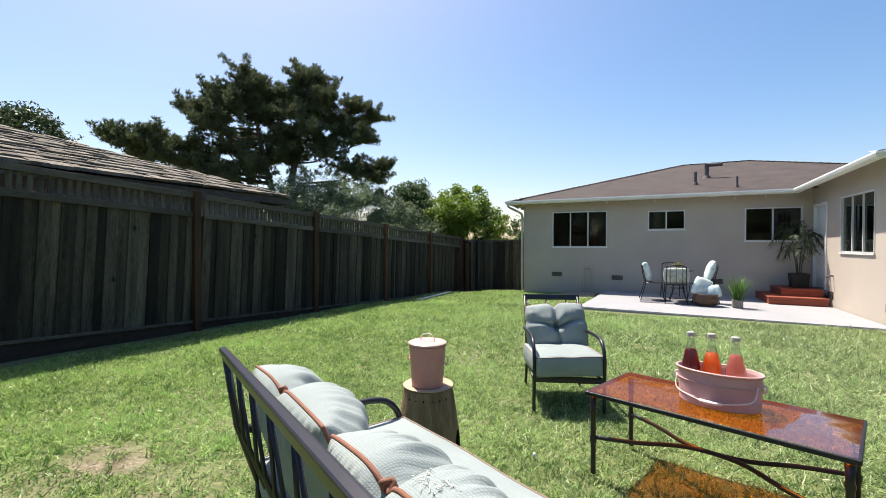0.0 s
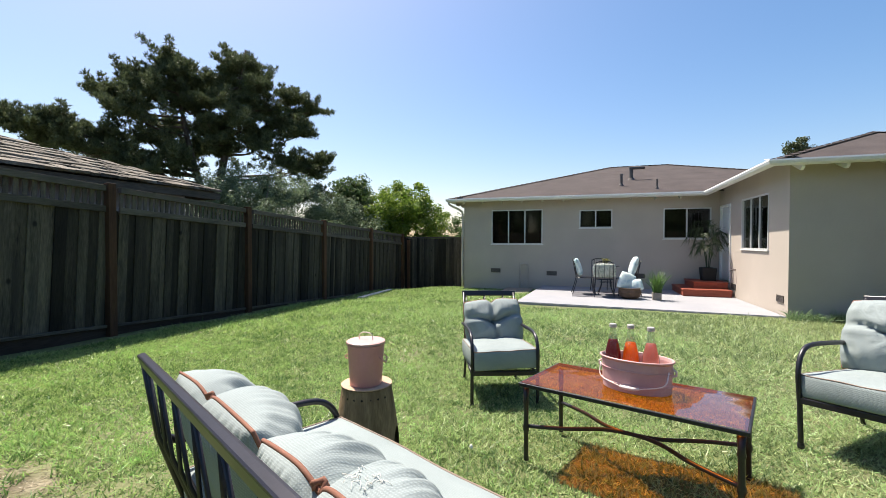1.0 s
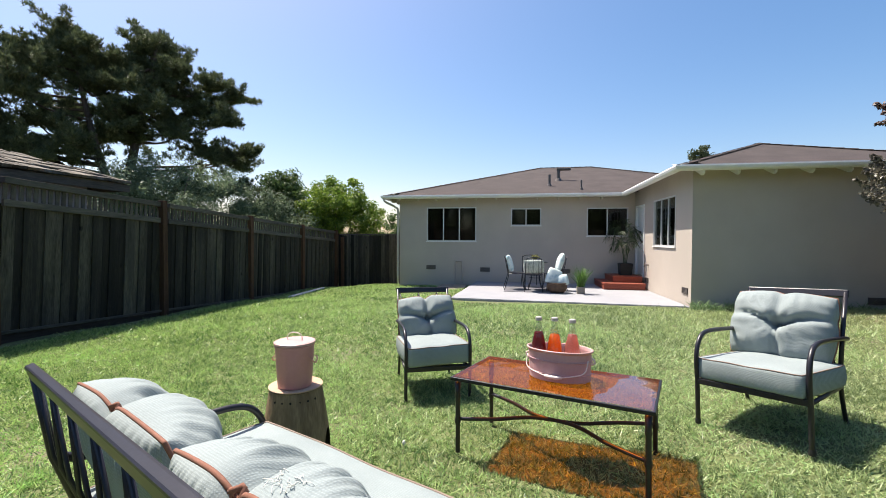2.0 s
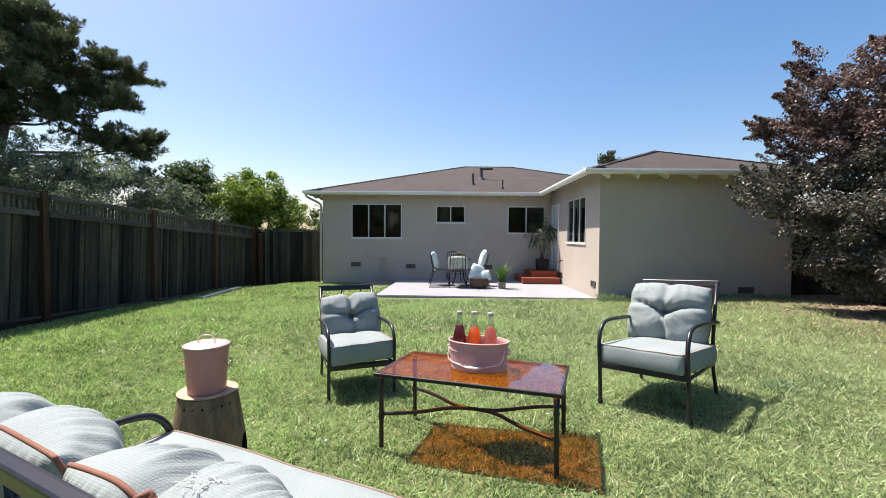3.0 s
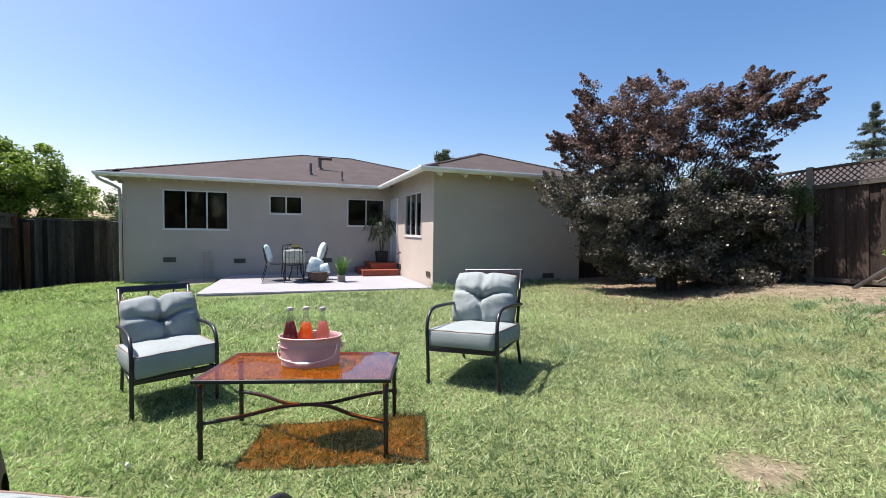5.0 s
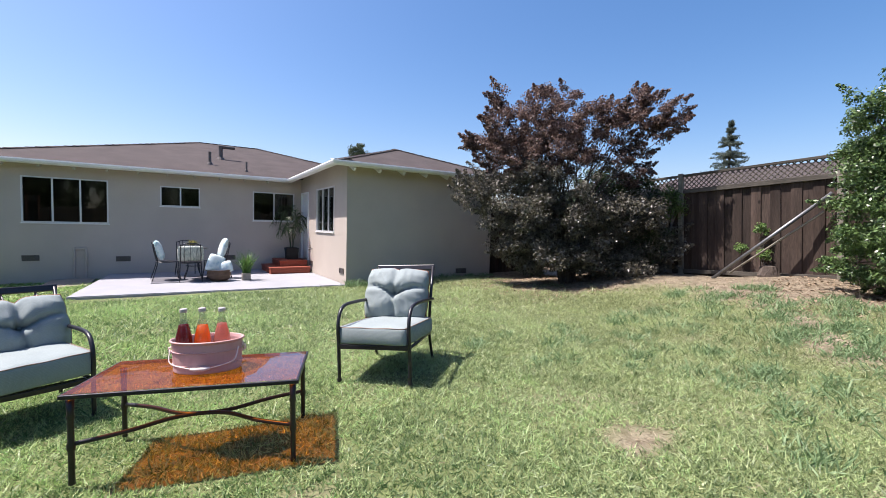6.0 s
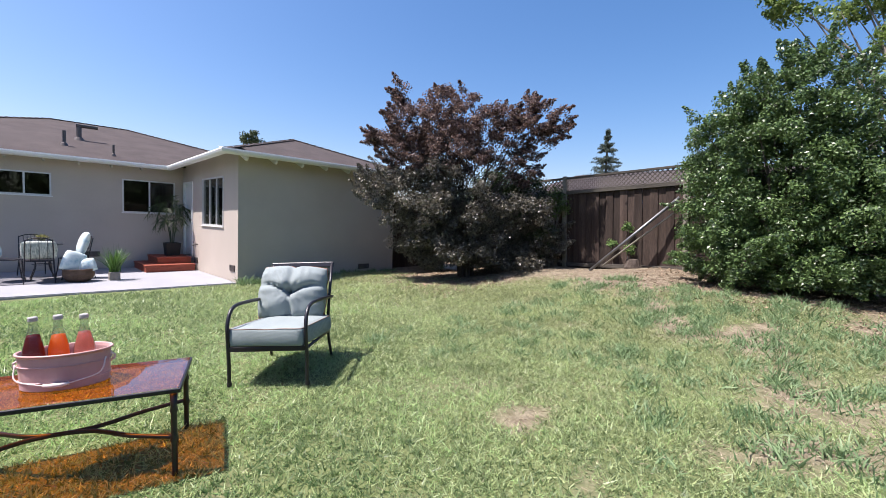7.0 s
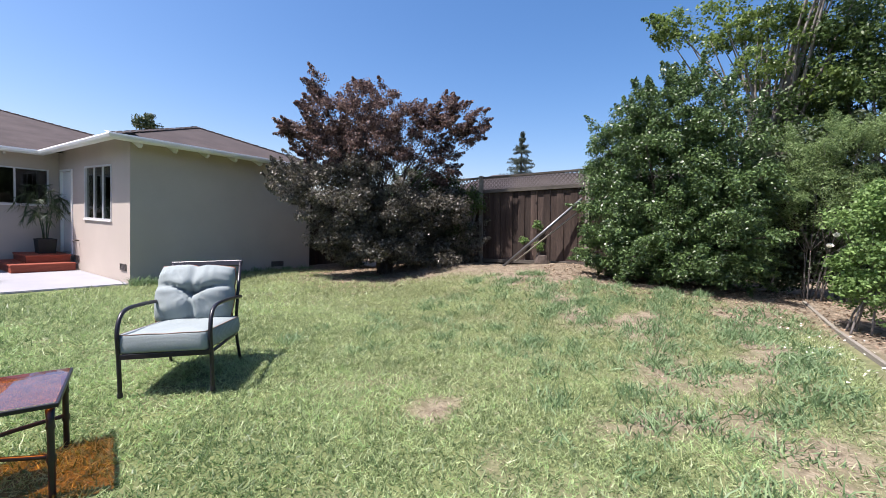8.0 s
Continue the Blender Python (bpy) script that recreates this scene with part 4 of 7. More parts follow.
# ---- neighbour's shed behind the left fence ----
def shed():
    s = thing("shed", pose(-9.5, 2, 0), "neighbour's shed with a worn wood shake hip roof", "shed")
    X0, Y1, Z, K = -7.2, 6.9, 2.25, 0.32
    bm = bmesh.new()
    slab(bm, (-14, -6.0, -0.2), (X0 - 0.45, Y1 - 0.45, Z - 0.02))
    part("wall", bm, SHEDWALL, s, world=True)
    bm = bmesh.new()
    a = 3.2
    v = [bm.verts.new(p) for p in ((X0, -6.5, Z), (X0, Y1, Z), (X0 - a, Y1 - a, Z + K * a), (X0 - a, -6.5, Z + K * a), (X0 - 2 * a, Y1, Z), (X0 - 2 * a, -6.5, Z))]
    bm.faces.new((v[0], v[1], v[2], v[3])), bm.faces.new((v[1], v[4], v[2])), bm.faces.new((v[4], v[5], v[3], v[2]))
    part("roof_deck", bm, SHAKE, s, world=True)
    part("fascia", block((X0 - 0.05, -6.5, Z - 0.14), (X0 - 0.01, Y1, Z - 0.012)), RAIL, s, world=True)
    part("fascia", block((X0 - 6.0, Y1 - 0.05, Z - 0.14), (X0 - 0.06, Y1 - 0.01, Z - 0.012)), RAIL, s, world=True)
    for k in range(18):
        y = Y1 - 0.5 - 0.6 * k
        part("rafter_tail", block((X0 - 0.5, y - 0.025, Z - 0.10), (X0 - 0.06, y + 0.025, Z - 0.015)), RAIL, s, world=True)
    inv = chain(s).inverted()
    shapes = []
    for w in (0.13, 0.19, 0.26):
        for k in range(2):
            g = bmesh.new()
            slab(g, (-0.02, -w / 2, 0.0), (0.46, w / 2, 0.046))
            for vert in g.verts:
                if vert.co.x > 0.2:
                    vert.co.z *= 0.35
                vert.co.z += rnd.uniform(-0.003, 0.003)
                vert.co.x += rnd.uniform(-0.02, 0.02)
            shapes.append((w, mesh_of(g, SHAKE)))
    ang = math.degrees(math.atan(K))
    rest_v, rest_f, made = [], [], 0
    for row in range(12):
        d = row * 0.29
        y = Y1 - d - 0.02
        while y > -4.5:
            w, me = shapes[rnd.randrange(6)]
            m = pose(X0 - d + 0.03, y - w / 2, Z + K * d + 0.012 + rnd.uniform(0, 0.008), 0, 0, 180) @ pose(0, 0, 0, 0, -ang + rnd.uniform(-2.5, 3.2), rnd.uniform(-2.2, 2.2))
            if y > 2.2 and made < 300:
                piece("shake", me, s, inv @ m)
                made += 1
            else:
                o = len(rest_v)
                mm = inv @ m
                rest_v += [mm @ vv.co for vv in me.vertices]
                rest_f += [[o + i for i in p.vertices] for p in me.polygons]
            y -= w + 0.006
    if rest_f:
        raw("shakes", [tuple(q) for q in rest_v], rest_f, SHAKE, s, kind="stuff")


shed()

# ---- patio, steps, things on the patio ----
PZ = -0.085
bm = bmesh.new()
poly = [(-1.42, 9.40), (3.48, 9.06), (3.48, 13.16), (-1.18, 13.16)]
lowv, topv = [bm.verts.new((x, y, -0.45)) for x, y in poly], [bm.verts.new((x, y, PZ)) for x, y in poly]
for k in range(4):
    bm.faces.new((lowv[k], lowv[(k + 1) % 4], topv[(k + 1) % 4], topv[k]))
bm.faces.new(topv), bm.faces.new(lowv[::-1])
bmesh.ops.bevel(bm, geom=[e for e in bm.edges if all(v.co.z > -0.1 for v in e.verts)], offset=0.015, segments=2, affect="EDGES")
tagged(part("patio", bm, CONCRETE, kind="structure"), "pale swept concrete patio slab", "patio")
bm = block((-2.25, 10.3, -0.5), (-1.44, 13.1, -0.175), 0.01)
tagged(part("concrete_pad", bm, OLDPAD, kind="structure"), "old tan concrete strip beside the patio", "pavement")


def steps():
    s = thing("wooden_steps", pose(2.9, 12.4, PZ), "two red-stained wooden steps up to the back door", "steps")
    for x0, y0, z0, z1 in ((2.36, 11.72, PZ, 0.085), (2.66, 12.05, 0.0851, 0.245)):
        n = 3 if y0 < 12 else 2
        part("riser", block((x0, y0 + 0.02, z0), (3.40, y0 + 0.05, z1 - 0.036)), REDSTEP, s, world=True)
        part("side_board", block((x0, y0 + 0.052, z0), (x0 + 0.035, 13.1, z1 - 0.036)), REDSTEP, s, world=True)
        ys = np.linspace(y0, 13.12, 9 if n == 3 else 7)
        for a, b in zip(ys, ys[1:]):
            part("tread", block((x0 - 0.015, a, z1 - 0.035), (3.41, b - 0.008, z1), 0.004), REDSTEP, s, world=True)


steps()


def strips(rng, roots, ups, length, width, bend, segs=3):
    """Curved tapering blades as one array: roots (n,3), first directions, lengths."""
    n = len(roots)
    side = np.cross(ups, rng.normal(size=(n, 3)))
    side /= np.linalg.norm(side, axis=1, keepdims=True) + 1e-9
    fall = np.cross(side, ups)
    fall[:, 2] = -np.abs(fall[:, 2]) * 0.5
    vs, fs = [], []
    for j in range(segs + 1):
        t = j / segs
        p = roots + ups * (length * t)[:, None] + fall * (bend * length * t * t)[:, None]
        p[:, 2] -= 0.35 * (bend * length * t * t)
        w = (width * (1 - t ** 1.5) + 0.0006)[:, None]
        vs += [p - side * w, p + side * w]
    V = np.stack(vs, 1)
    k = 2 * (segs + 1)
    base = np.arange(n)[:, None] * k
    for j in range(segs):
        q = np.array([2 * j, 2 * j + 1, 2 * j + 3, 2 * j + 2])
        fs.append(base + q)
    return V.reshape(-1, 3), np.concatenate(fs)


def palm(x, y, z):
    p = thing("potted_palm", pose(x, y, z), "potted palm with arching fronds in a black square planter", "plant")
    bm = bmesh.new()
    slab(bm, (-0.17, -0.17, 0), (0.17, 0.17, 0.33), bevel=0.008)
    for v in bm.verts:
        if v.co.z < 0.1:
            v.co.x *= 0.86
            v.co.y *= 0.86
    part("planter", bm, BLACKPOT, p)
    part("soil", block((-0.13, -0.13, 0.331), (0.13, 0.13, 0.337)), DARK, p)
    rng = np.random.default_rng(5)
    for k in range(7):
        a = k * 2.4
        tip = Vector((math.cos(a) * 0.12, math.sin(a) * 0.12, 0.75 + 0.12 * (k % 3)))
        part("stem", tube(bmesh.new(), curve_pts([(math.cos(a) * 0.04, math.sin(a) * 0.04, 0.33), (math.cos(a) * 0.06, math.sin(a) * 0.06, 0.55), tip], 4), 0.010, 6), PALMLEAF, p, smooth=True)
    for k in range(18):
        a = k * 2.399
        reach, rise = 0.13 + 0.17 * rng.random(), 0.25 + 0.55 * rng.random()
        b = Vector((math.cos(a) * 0.09, math.sin(a) * 0.09, 0.66 + 0.12 * (k % 3)))
        spine = curve_pts([b, b + Vector((math.cos(a) * reach * 0.5, math.sin(a) * reach * 0.5, rise * 0.8)), b + Vector((math.cos(a) * reach * 1.2, math.sin(a) * reach * 1.2, rise * 0.75)), b + Vector((math.cos(a) * reach * 1.7, math.sin(a) * reach * 1.7, rise * 0.25))], 9)
        sp = np.array([tuple(q) for q in spine])
        d = np.gradient(sp, axis=0)
        d /= np.linalg.norm(d, axis=1, keepdims=True)
        sd = np.cross(d, (0, 0, 1.0))
        roots = np.repeat(sp[4:], 2, axis=0)
        ups = np.concatenate([np.stack([sd[i] + 0.7 * d[i], -sd[i] + 0.7 * d[i]]) for i in range(4, len(sp))])
        ups /= np.linalg.norm(ups, axis=1, keepdims=True)
        V, F = strips(rng, roots, ups, rng.uniform(0.12, 0.22, len(roots)), np.full(len(roots), 0.006), np.full(len(roots), 0.5), 2)
        raw("frond", V, F, PALMLEAF, p)


palm(3.10, 12.62, 0.246)


def pot_grass(x, y):
    p = thing("potted_grass", pose(x, y, PZ), "ornamental grass in a square stone pot", "plant")
    bm = block((-0.09, -0.09, 0), (0.09, 0.09, 0.17), 0.01)
    part("pot", bm, STONEPOT, p)
    rng = np.random.default_rng(3)
    n = 210
    roots = np.stack([rng.normal(0, 0.03, n), rng.normal(0, 0.03, n), np.full(n, 0.165)], 1)
    ups = np.stack([rng.normal(0, 0.24, n), rng.normal(0, 0.24, n), np.ones(n)], 1)
    ups /= np.linalg.norm(ups, axis=1, keepdims=True)
    V, F = strips(rng, roots, ups, rng.uniform(0.32, 0.62, n), np.full(n, 0.007), rng.uniform(0.05, 0.5, n))
    raw("grass", V, F, POTGRASS, p)


pot_grass(1.62, 10.72)


def pillow_bm(w, h, t, nu=18, nv=18, button=0.0, crease=0.0, seed=0, power=2.6, back=1.0, fold_up=1.0, rib=0.08):
    """A stuffed cushion in the xz plane, front to -y; button pulls the centre in, crease makes four lobes."""
    bm = bmesh.new()
    r = random.Random(seed)
    k1, k2, k3 = r.uniform(0, 6), r.uniform(0, 6), r.uniform(0, 6)

    def put(u, v, s):
        e = max(0.0, (1 - abs(u) ** power) * (1 - abs(v) ** power)) ** 0.42
        d = e
        if button and s < 0:
            r2, th = u * u + v * v, math.atan2(v, u)
            d -= button * math.exp(-r2 / 0.03) * e
            # folds from the button: up, down, and rising out to both sides
            wide = 0.045 + 0.10 * abs(v) if v > 0 else 0.035 + 0.07 * abs(v)
            d -= crease * e * math.exp(-abs((u - 0.04 * math.sin(4 * v + k2)) / wide) ** 1.5) * (fold_up if v > 0 else 0.75)
            d -= crease * e * math.exp(-abs((v - 0.30 * abs(u) - 0.03 * math.sin(6 * u + k3)) / (0.04 + 0.07 * abs(u))) ** 1.5) * max(0.0, 1 - abs(u) ** 3) * 0.95
            d += 0.06 * e * math.cos(13 * th + k1) * math.exp(-((math.sqrt(r2) - 0.26) / 0.17) ** 2)
            d += 0.035 * e * math.sin(24 * u + 3 * v + k3) * math.exp(-((abs(v) - 0.85) / 0.25) ** 2)
            d += 0.035 * e * math.sin(21 * v + 3 * u + k1) * math.exp(-((abs(u) - 0.85) / 0.22) ** 2)
        if button:
            d += rib * e * math.sin(30 * u + 2 * v + k2) * math.exp(-((v - 0.82) / 0.28) ** 2)
            if nu > 100:
                d += (0.13 if s > 0 else 0.045) * e * math.sin(64 * u + 3 * v + 1.5 * math.sin(9 * u + k1)) * math.exp(-((v - 0.9) / 0.34) ** 2)
        d += (0.035 * math.sin(5 * u + k1 + 3 * v) + 0.03 * math.sin(9 * v - 4 * u + k2) + 0.014 * math.sin(23 * u + 7 * v + k3)) * e
        pin = 1 - (0.17 * fold_up if v > 0 else 0.06) * math.exp(-abs(u / 0.13) ** 1.5) if button else 1
        return (u * w / 2, s * d * t / 2 * (back if s > 0 else 1.0), v * h / 2 * pin)

    g = {}
    for s in (-1, 1):
        for i in range(nu + 1):
            for j in range(nv + 1):
                u, v = math.sin((i / nu - 0.5) * math.pi), math.sin((j / nv - 0.5) * math.pi)
                rim = i in (0, nu) or j in (0, nv)
                if rim and s == 1:
                    g[s, i, j] = g[-1, i, j]
                else:
                    # squircle the corners
                    uu, vv = u * math.sqrt(1 - 0.16 * v * v) * (1 - (0.035 * math.exp(-((v - 0.28) / 0.16) ** 2) if button else 0)), v * math.sqrt(1 - 0.16 * u * u)
                    p = put(u, v, s)
                    g[s, i, j] = bm.verts.new((uu * w / 2, 0.0 if rim else p[1], vv * h / 2 * (p[2] / (v * h / 2) if abs(v) > 1e-6 else 1)))
    for s in (-1, 1):
        for i in range(nu):
            for j in range(nv):
                q = [g[s, i, j], g[s, i + 1, j], g[s, i + 1, j + 1], g[s, i, j + 1]]
                bm.faces.new(q if s == -1 else q[::-1])
    rimv = [g[-1, i, 0].co.copy() for i in range(nu)] + [g[-1, nu, j].co.copy() for j in range(nv)] + [g[-1, i, nv].co.copy() for i in range(nu, 0, -1)] + [g[-1, 0, j].co.copy() for j in range(nv, 0, -1)]
    return bm, rimv


def bistro_table(x, y):
    t = thing("bistro_table", pose(x, y, PZ + 0.008), "round black metal patio table", "table")
    part("tabletop", lathe(bmesh.new(), [(0.0, 0.70), (0.31, 0.70), (0.33, 0.708), (0.33, 0.722), (0.31, 0.728), (0.0, 0.728)], 28, closed=False), BLACKMETAL, t, smooth=False)
    for k in range(4):
        a = radians(45 + 90 * k)
        c, s = math.cos(a), math.sin(a)
        part("leg", tube(bmesh.new(), curve_pts([(c * 0.24, s * 0.24, 0.70), (c * 0.17, s * 0.17, 0.45), (c * 0.15, s * 0.15, 0.25), (c * 0.26, s * 0.26, 0.0)], 4), 0.011, 6), BLACKMETAL, t, smooth=True)
    part("ring", tube(bmesh.new(), [(0.155 * math.cos(a * math.pi / 8), 0.155 * math.sin(a * math.pi / 8), 0.3) for a in range(16)], 0.007, 6, close=True), BLACKMETAL, t, smooth=True)


def bistro_chair(x, y, rz, cushion, label, size=(0.34, 0.46), bars=5):
    c = thing("patio_chair", pose(x, y, PZ + 0.008, 0, 0, rz), label, "chair", "chairs round the patio table")
    for sx in (-1, 1):
        part("front_leg", tube(bmesh.new(), curve_pts([(sx * 0.21, -0.20, 0.42), (sx * 0.22, -0.22, 0.2), (sx * 0.24, -0.25, 0.0)], 4), 0.010, 6), BLACKMETAL, c, smooth=True)
        part("back_leg", tube(bmesh.new(), curve_pts([(sx * 0.19, 0.27, 0.84), (sx * 0.20, 0.22, 0.6), (sx * 0.20, 0.19, 0.42), (sx * 0.21, 0.24, 0.2), (sx * 0.22, 0.30, 0.0)], 4), 0.010, 6), BLACKMETAL, c, smooth=True)
    part("back_frame", tube(bmesh.new(), curve_pts([(-0.19, 0.27, 0.82), (-0.10, 0.285, 0.86), (0, 0.29, 0.87), (0.10, 0.285, 0.86), (0.19, 0.27, 0.82)], 3), 0.011, 6), BLACKMETAL, c, smooth=True)
    for k in range(bars):
        xx = -0.12 + 0.24 * k / (bars - 1)
        part("back_bar", tube(bmesh.new(), [(xx, 0.20, 0.44), (xx, 0.24, 0.62), (xx, 0.28, 0.86)], 0.005, 5), BLACKMETAL, c, smooth=True)
    part("seat", lathe(bmesh.new(), [(0.0, 0.41), (0.22, 0.41), (0.235, 0.42), (0.22, 0.432), (0.0, 0.432)], 20, closed=False), BLACKMETAL, c)
    if cushion is not None:
        bm, _ = pillow_bm(*size, 0.17, 14, 14, seed=int(x * 10), power=2.1)
        bm.transform(pose(0, 0.15, 0.45 + size[1] / 2, -16, 0, 0))
        part("cushion", bm, cushion, c, "patterned back cushion", smooth=True)


ob = part("patio_rug", block((-0.25, 10.75, PZ + 0.001), (1.12, 11.85, PZ + 0.009)), RUG)
tagged(ob, "flat charcoal outdoor rug on the patio", "rug")
bistro_table(0.56, 11.45)
bistro_chair(0.04, 11.35, 95, PALECUSH, "black metal patio chair with an aqua back cushion")
bistro_chair(0.50, 10.98, 178, STRIPE, "black metal patio chair with a striped back cushion", (0.52, 0.36), 3)
bistro_chair(1.04, 11.36, -82, PALECUSH, "black metal patio chair with a pale aqua back cushion", (0.36, 0.52))
bistro_chair(0.46, 12.02, 8, None, "black metal patio chair at the far side of the table")


def table_plant():
    p = thing("table_plant", pose(0.55, 11.45, PZ + 0.737), "small yellow-green plant in a pot on the patio table", "plant")
    part("pot", lathe(bmesh.new(), [(0.045, 0), (0.055, 0.07), (0.05, 0.072)], 14), STONEPOT, p)
    rng = np.random.default_rng(9)
    n = 160
    roots = np.stack([rng.normal(0, 0.02, n), rng.normal(0, 0.02, n), np.full(n, 0.07)], 1)
    ups = rng.normal(size=(n, 3)) * (0.5, 0.5, 0.3) + (0, 0, 0.8)
    ups /= np.linalg.norm(ups, axis=1, keepdims=True)
    V, F = strips(rng, roots, ups, rng.uniform(0.06, 0.17, n), np.full(n, 0.008), rng.uniform(0.1, 0.5, n), 2)
    raw("foliage", V, F, YELLOW, p)


table_plant()


def basket():
    b = thing("wicker_basket", pose(1.06, 10.80, PZ), "round brown wicker basket on the patio", "basket")
    bm = lathe(bmesh.new(), [(0.15, 0.0), (0.22, 0.06), (0.25, 0.15), (0.245, 0.23), (0.26, 0.245), (0.235, 0.25), (0.23, 0.15), (0.14, 0.02)], 26, wob=lambda a, z: 1 + 0.012 * math.cos(26 * a + (8 if int(z * 40) % 2 else 0)))
    part("bowl", bm, WICKER, b)
    part("rim", tube(bmesh.new(), [(0.25 * math.cos(a * math.pi / 12), 0.25 * math.sin(a * math.pi / 12), 0.25) for a in range(24)], 0.014, 6, close=True), WICKER, b, smooth=True)
    for m, mt, w, h, lab in ((pose(-0.08, -0.02, 0.40, -12, 22, 6), PALECUSH, 0.36, 0.42, "pale aqua throw pillow leaning in a basket"), (pose(0.13, -0.06, 0.32, -22, -14, 0), PALECUSH, 0.29, 0.28, "small pale aqua pillow in a basket")):
        bm, _ = pillow_bm(w, h, 0.16, 12, 12, seed=int(w * 100))
        ob = part("throw_pillow", bm, mt, smooth=True)
        ob.matrix_basis = pose(1.06, 10.80, PZ) @ m
        tagged(ob, lab, "pillow", "pillows in the basket")


basket()


# ---- seating group on the lawn ----
def seat_cushion(w, d, t, seed):
    """A boxed seat cushion with a crowned top and piped edges, z from 0."""
    bm = bmesh.new()
    nx, ny = 14, 12
    top, bot = {}, {}
    for i in range(nx + 1):
        for j in range(ny + 1):
            u, v = 2 * i / nx - 1, 2 * j / ny - 1
            rx, ry = math.sqrt(1 - 0.05 * v ** 8), math.sqrt(1 - 0.05 * u ** 8)
            dome = 0.022 * (1 - u ** 4) * (1 - v ** 4) + 0.004 * math.sin(7 * u + seed) * math.cos(5 * v + seed) * (1 - u * u)
            top[i, j] = bm.verts.new((u * w / 2 * rx, v * d / 2 * ry, t + dome))
            bot[i, j] = bm.verts.new((u * w / 2 * rx, v * d / 2 * ry, 0.004 * (1 - u * u)))
    for i in range(nx):
        for j in range(ny):
            bm.faces.new((top[i, j], top[i + 1, j], top[i + 1, j + 1], top[i, j + 1]))
            bm.faces.new((bot[i, j], bot[i, j + 1], bot[i + 1, j + 1], bot[i + 1, j]))
    loop = [(i, 0) for i in range(nx)] + [(nx, j) for j in range(ny)] + [(i, ny) for i in range(nx, 0, -1)] + [(0, j) for j in range(ny, 0, -1)]
    rings = [[top[q] for q in loop]]
    for h, swell in ((t - 0.008, 0.006), (t - 0.02, 0.009), (t * 0.5, 0.015), (0.02, 0.010), (0.008, 0.006)):
        ring = []
        for q in loop:
            p = top[q].co
            n = Vector((p.x / w, p.y / d, 0)).normalized() * swell
            ring.append(bm.verts.new((p.x + n.x, p.y + n.y, h)))
        rings.append(ring)
    rings.append([bot[q] for q in loop])
    for hi, lo in zip(rings, rings[1:]):
        for k in range(len(loop)):
            j = (k + 1) % len(loop)
            bm.faces.new((lo[k], lo[j], hi[j], hi[k]))
    edge = [top[q].co.copy() for q in loop]
    return bm, edge


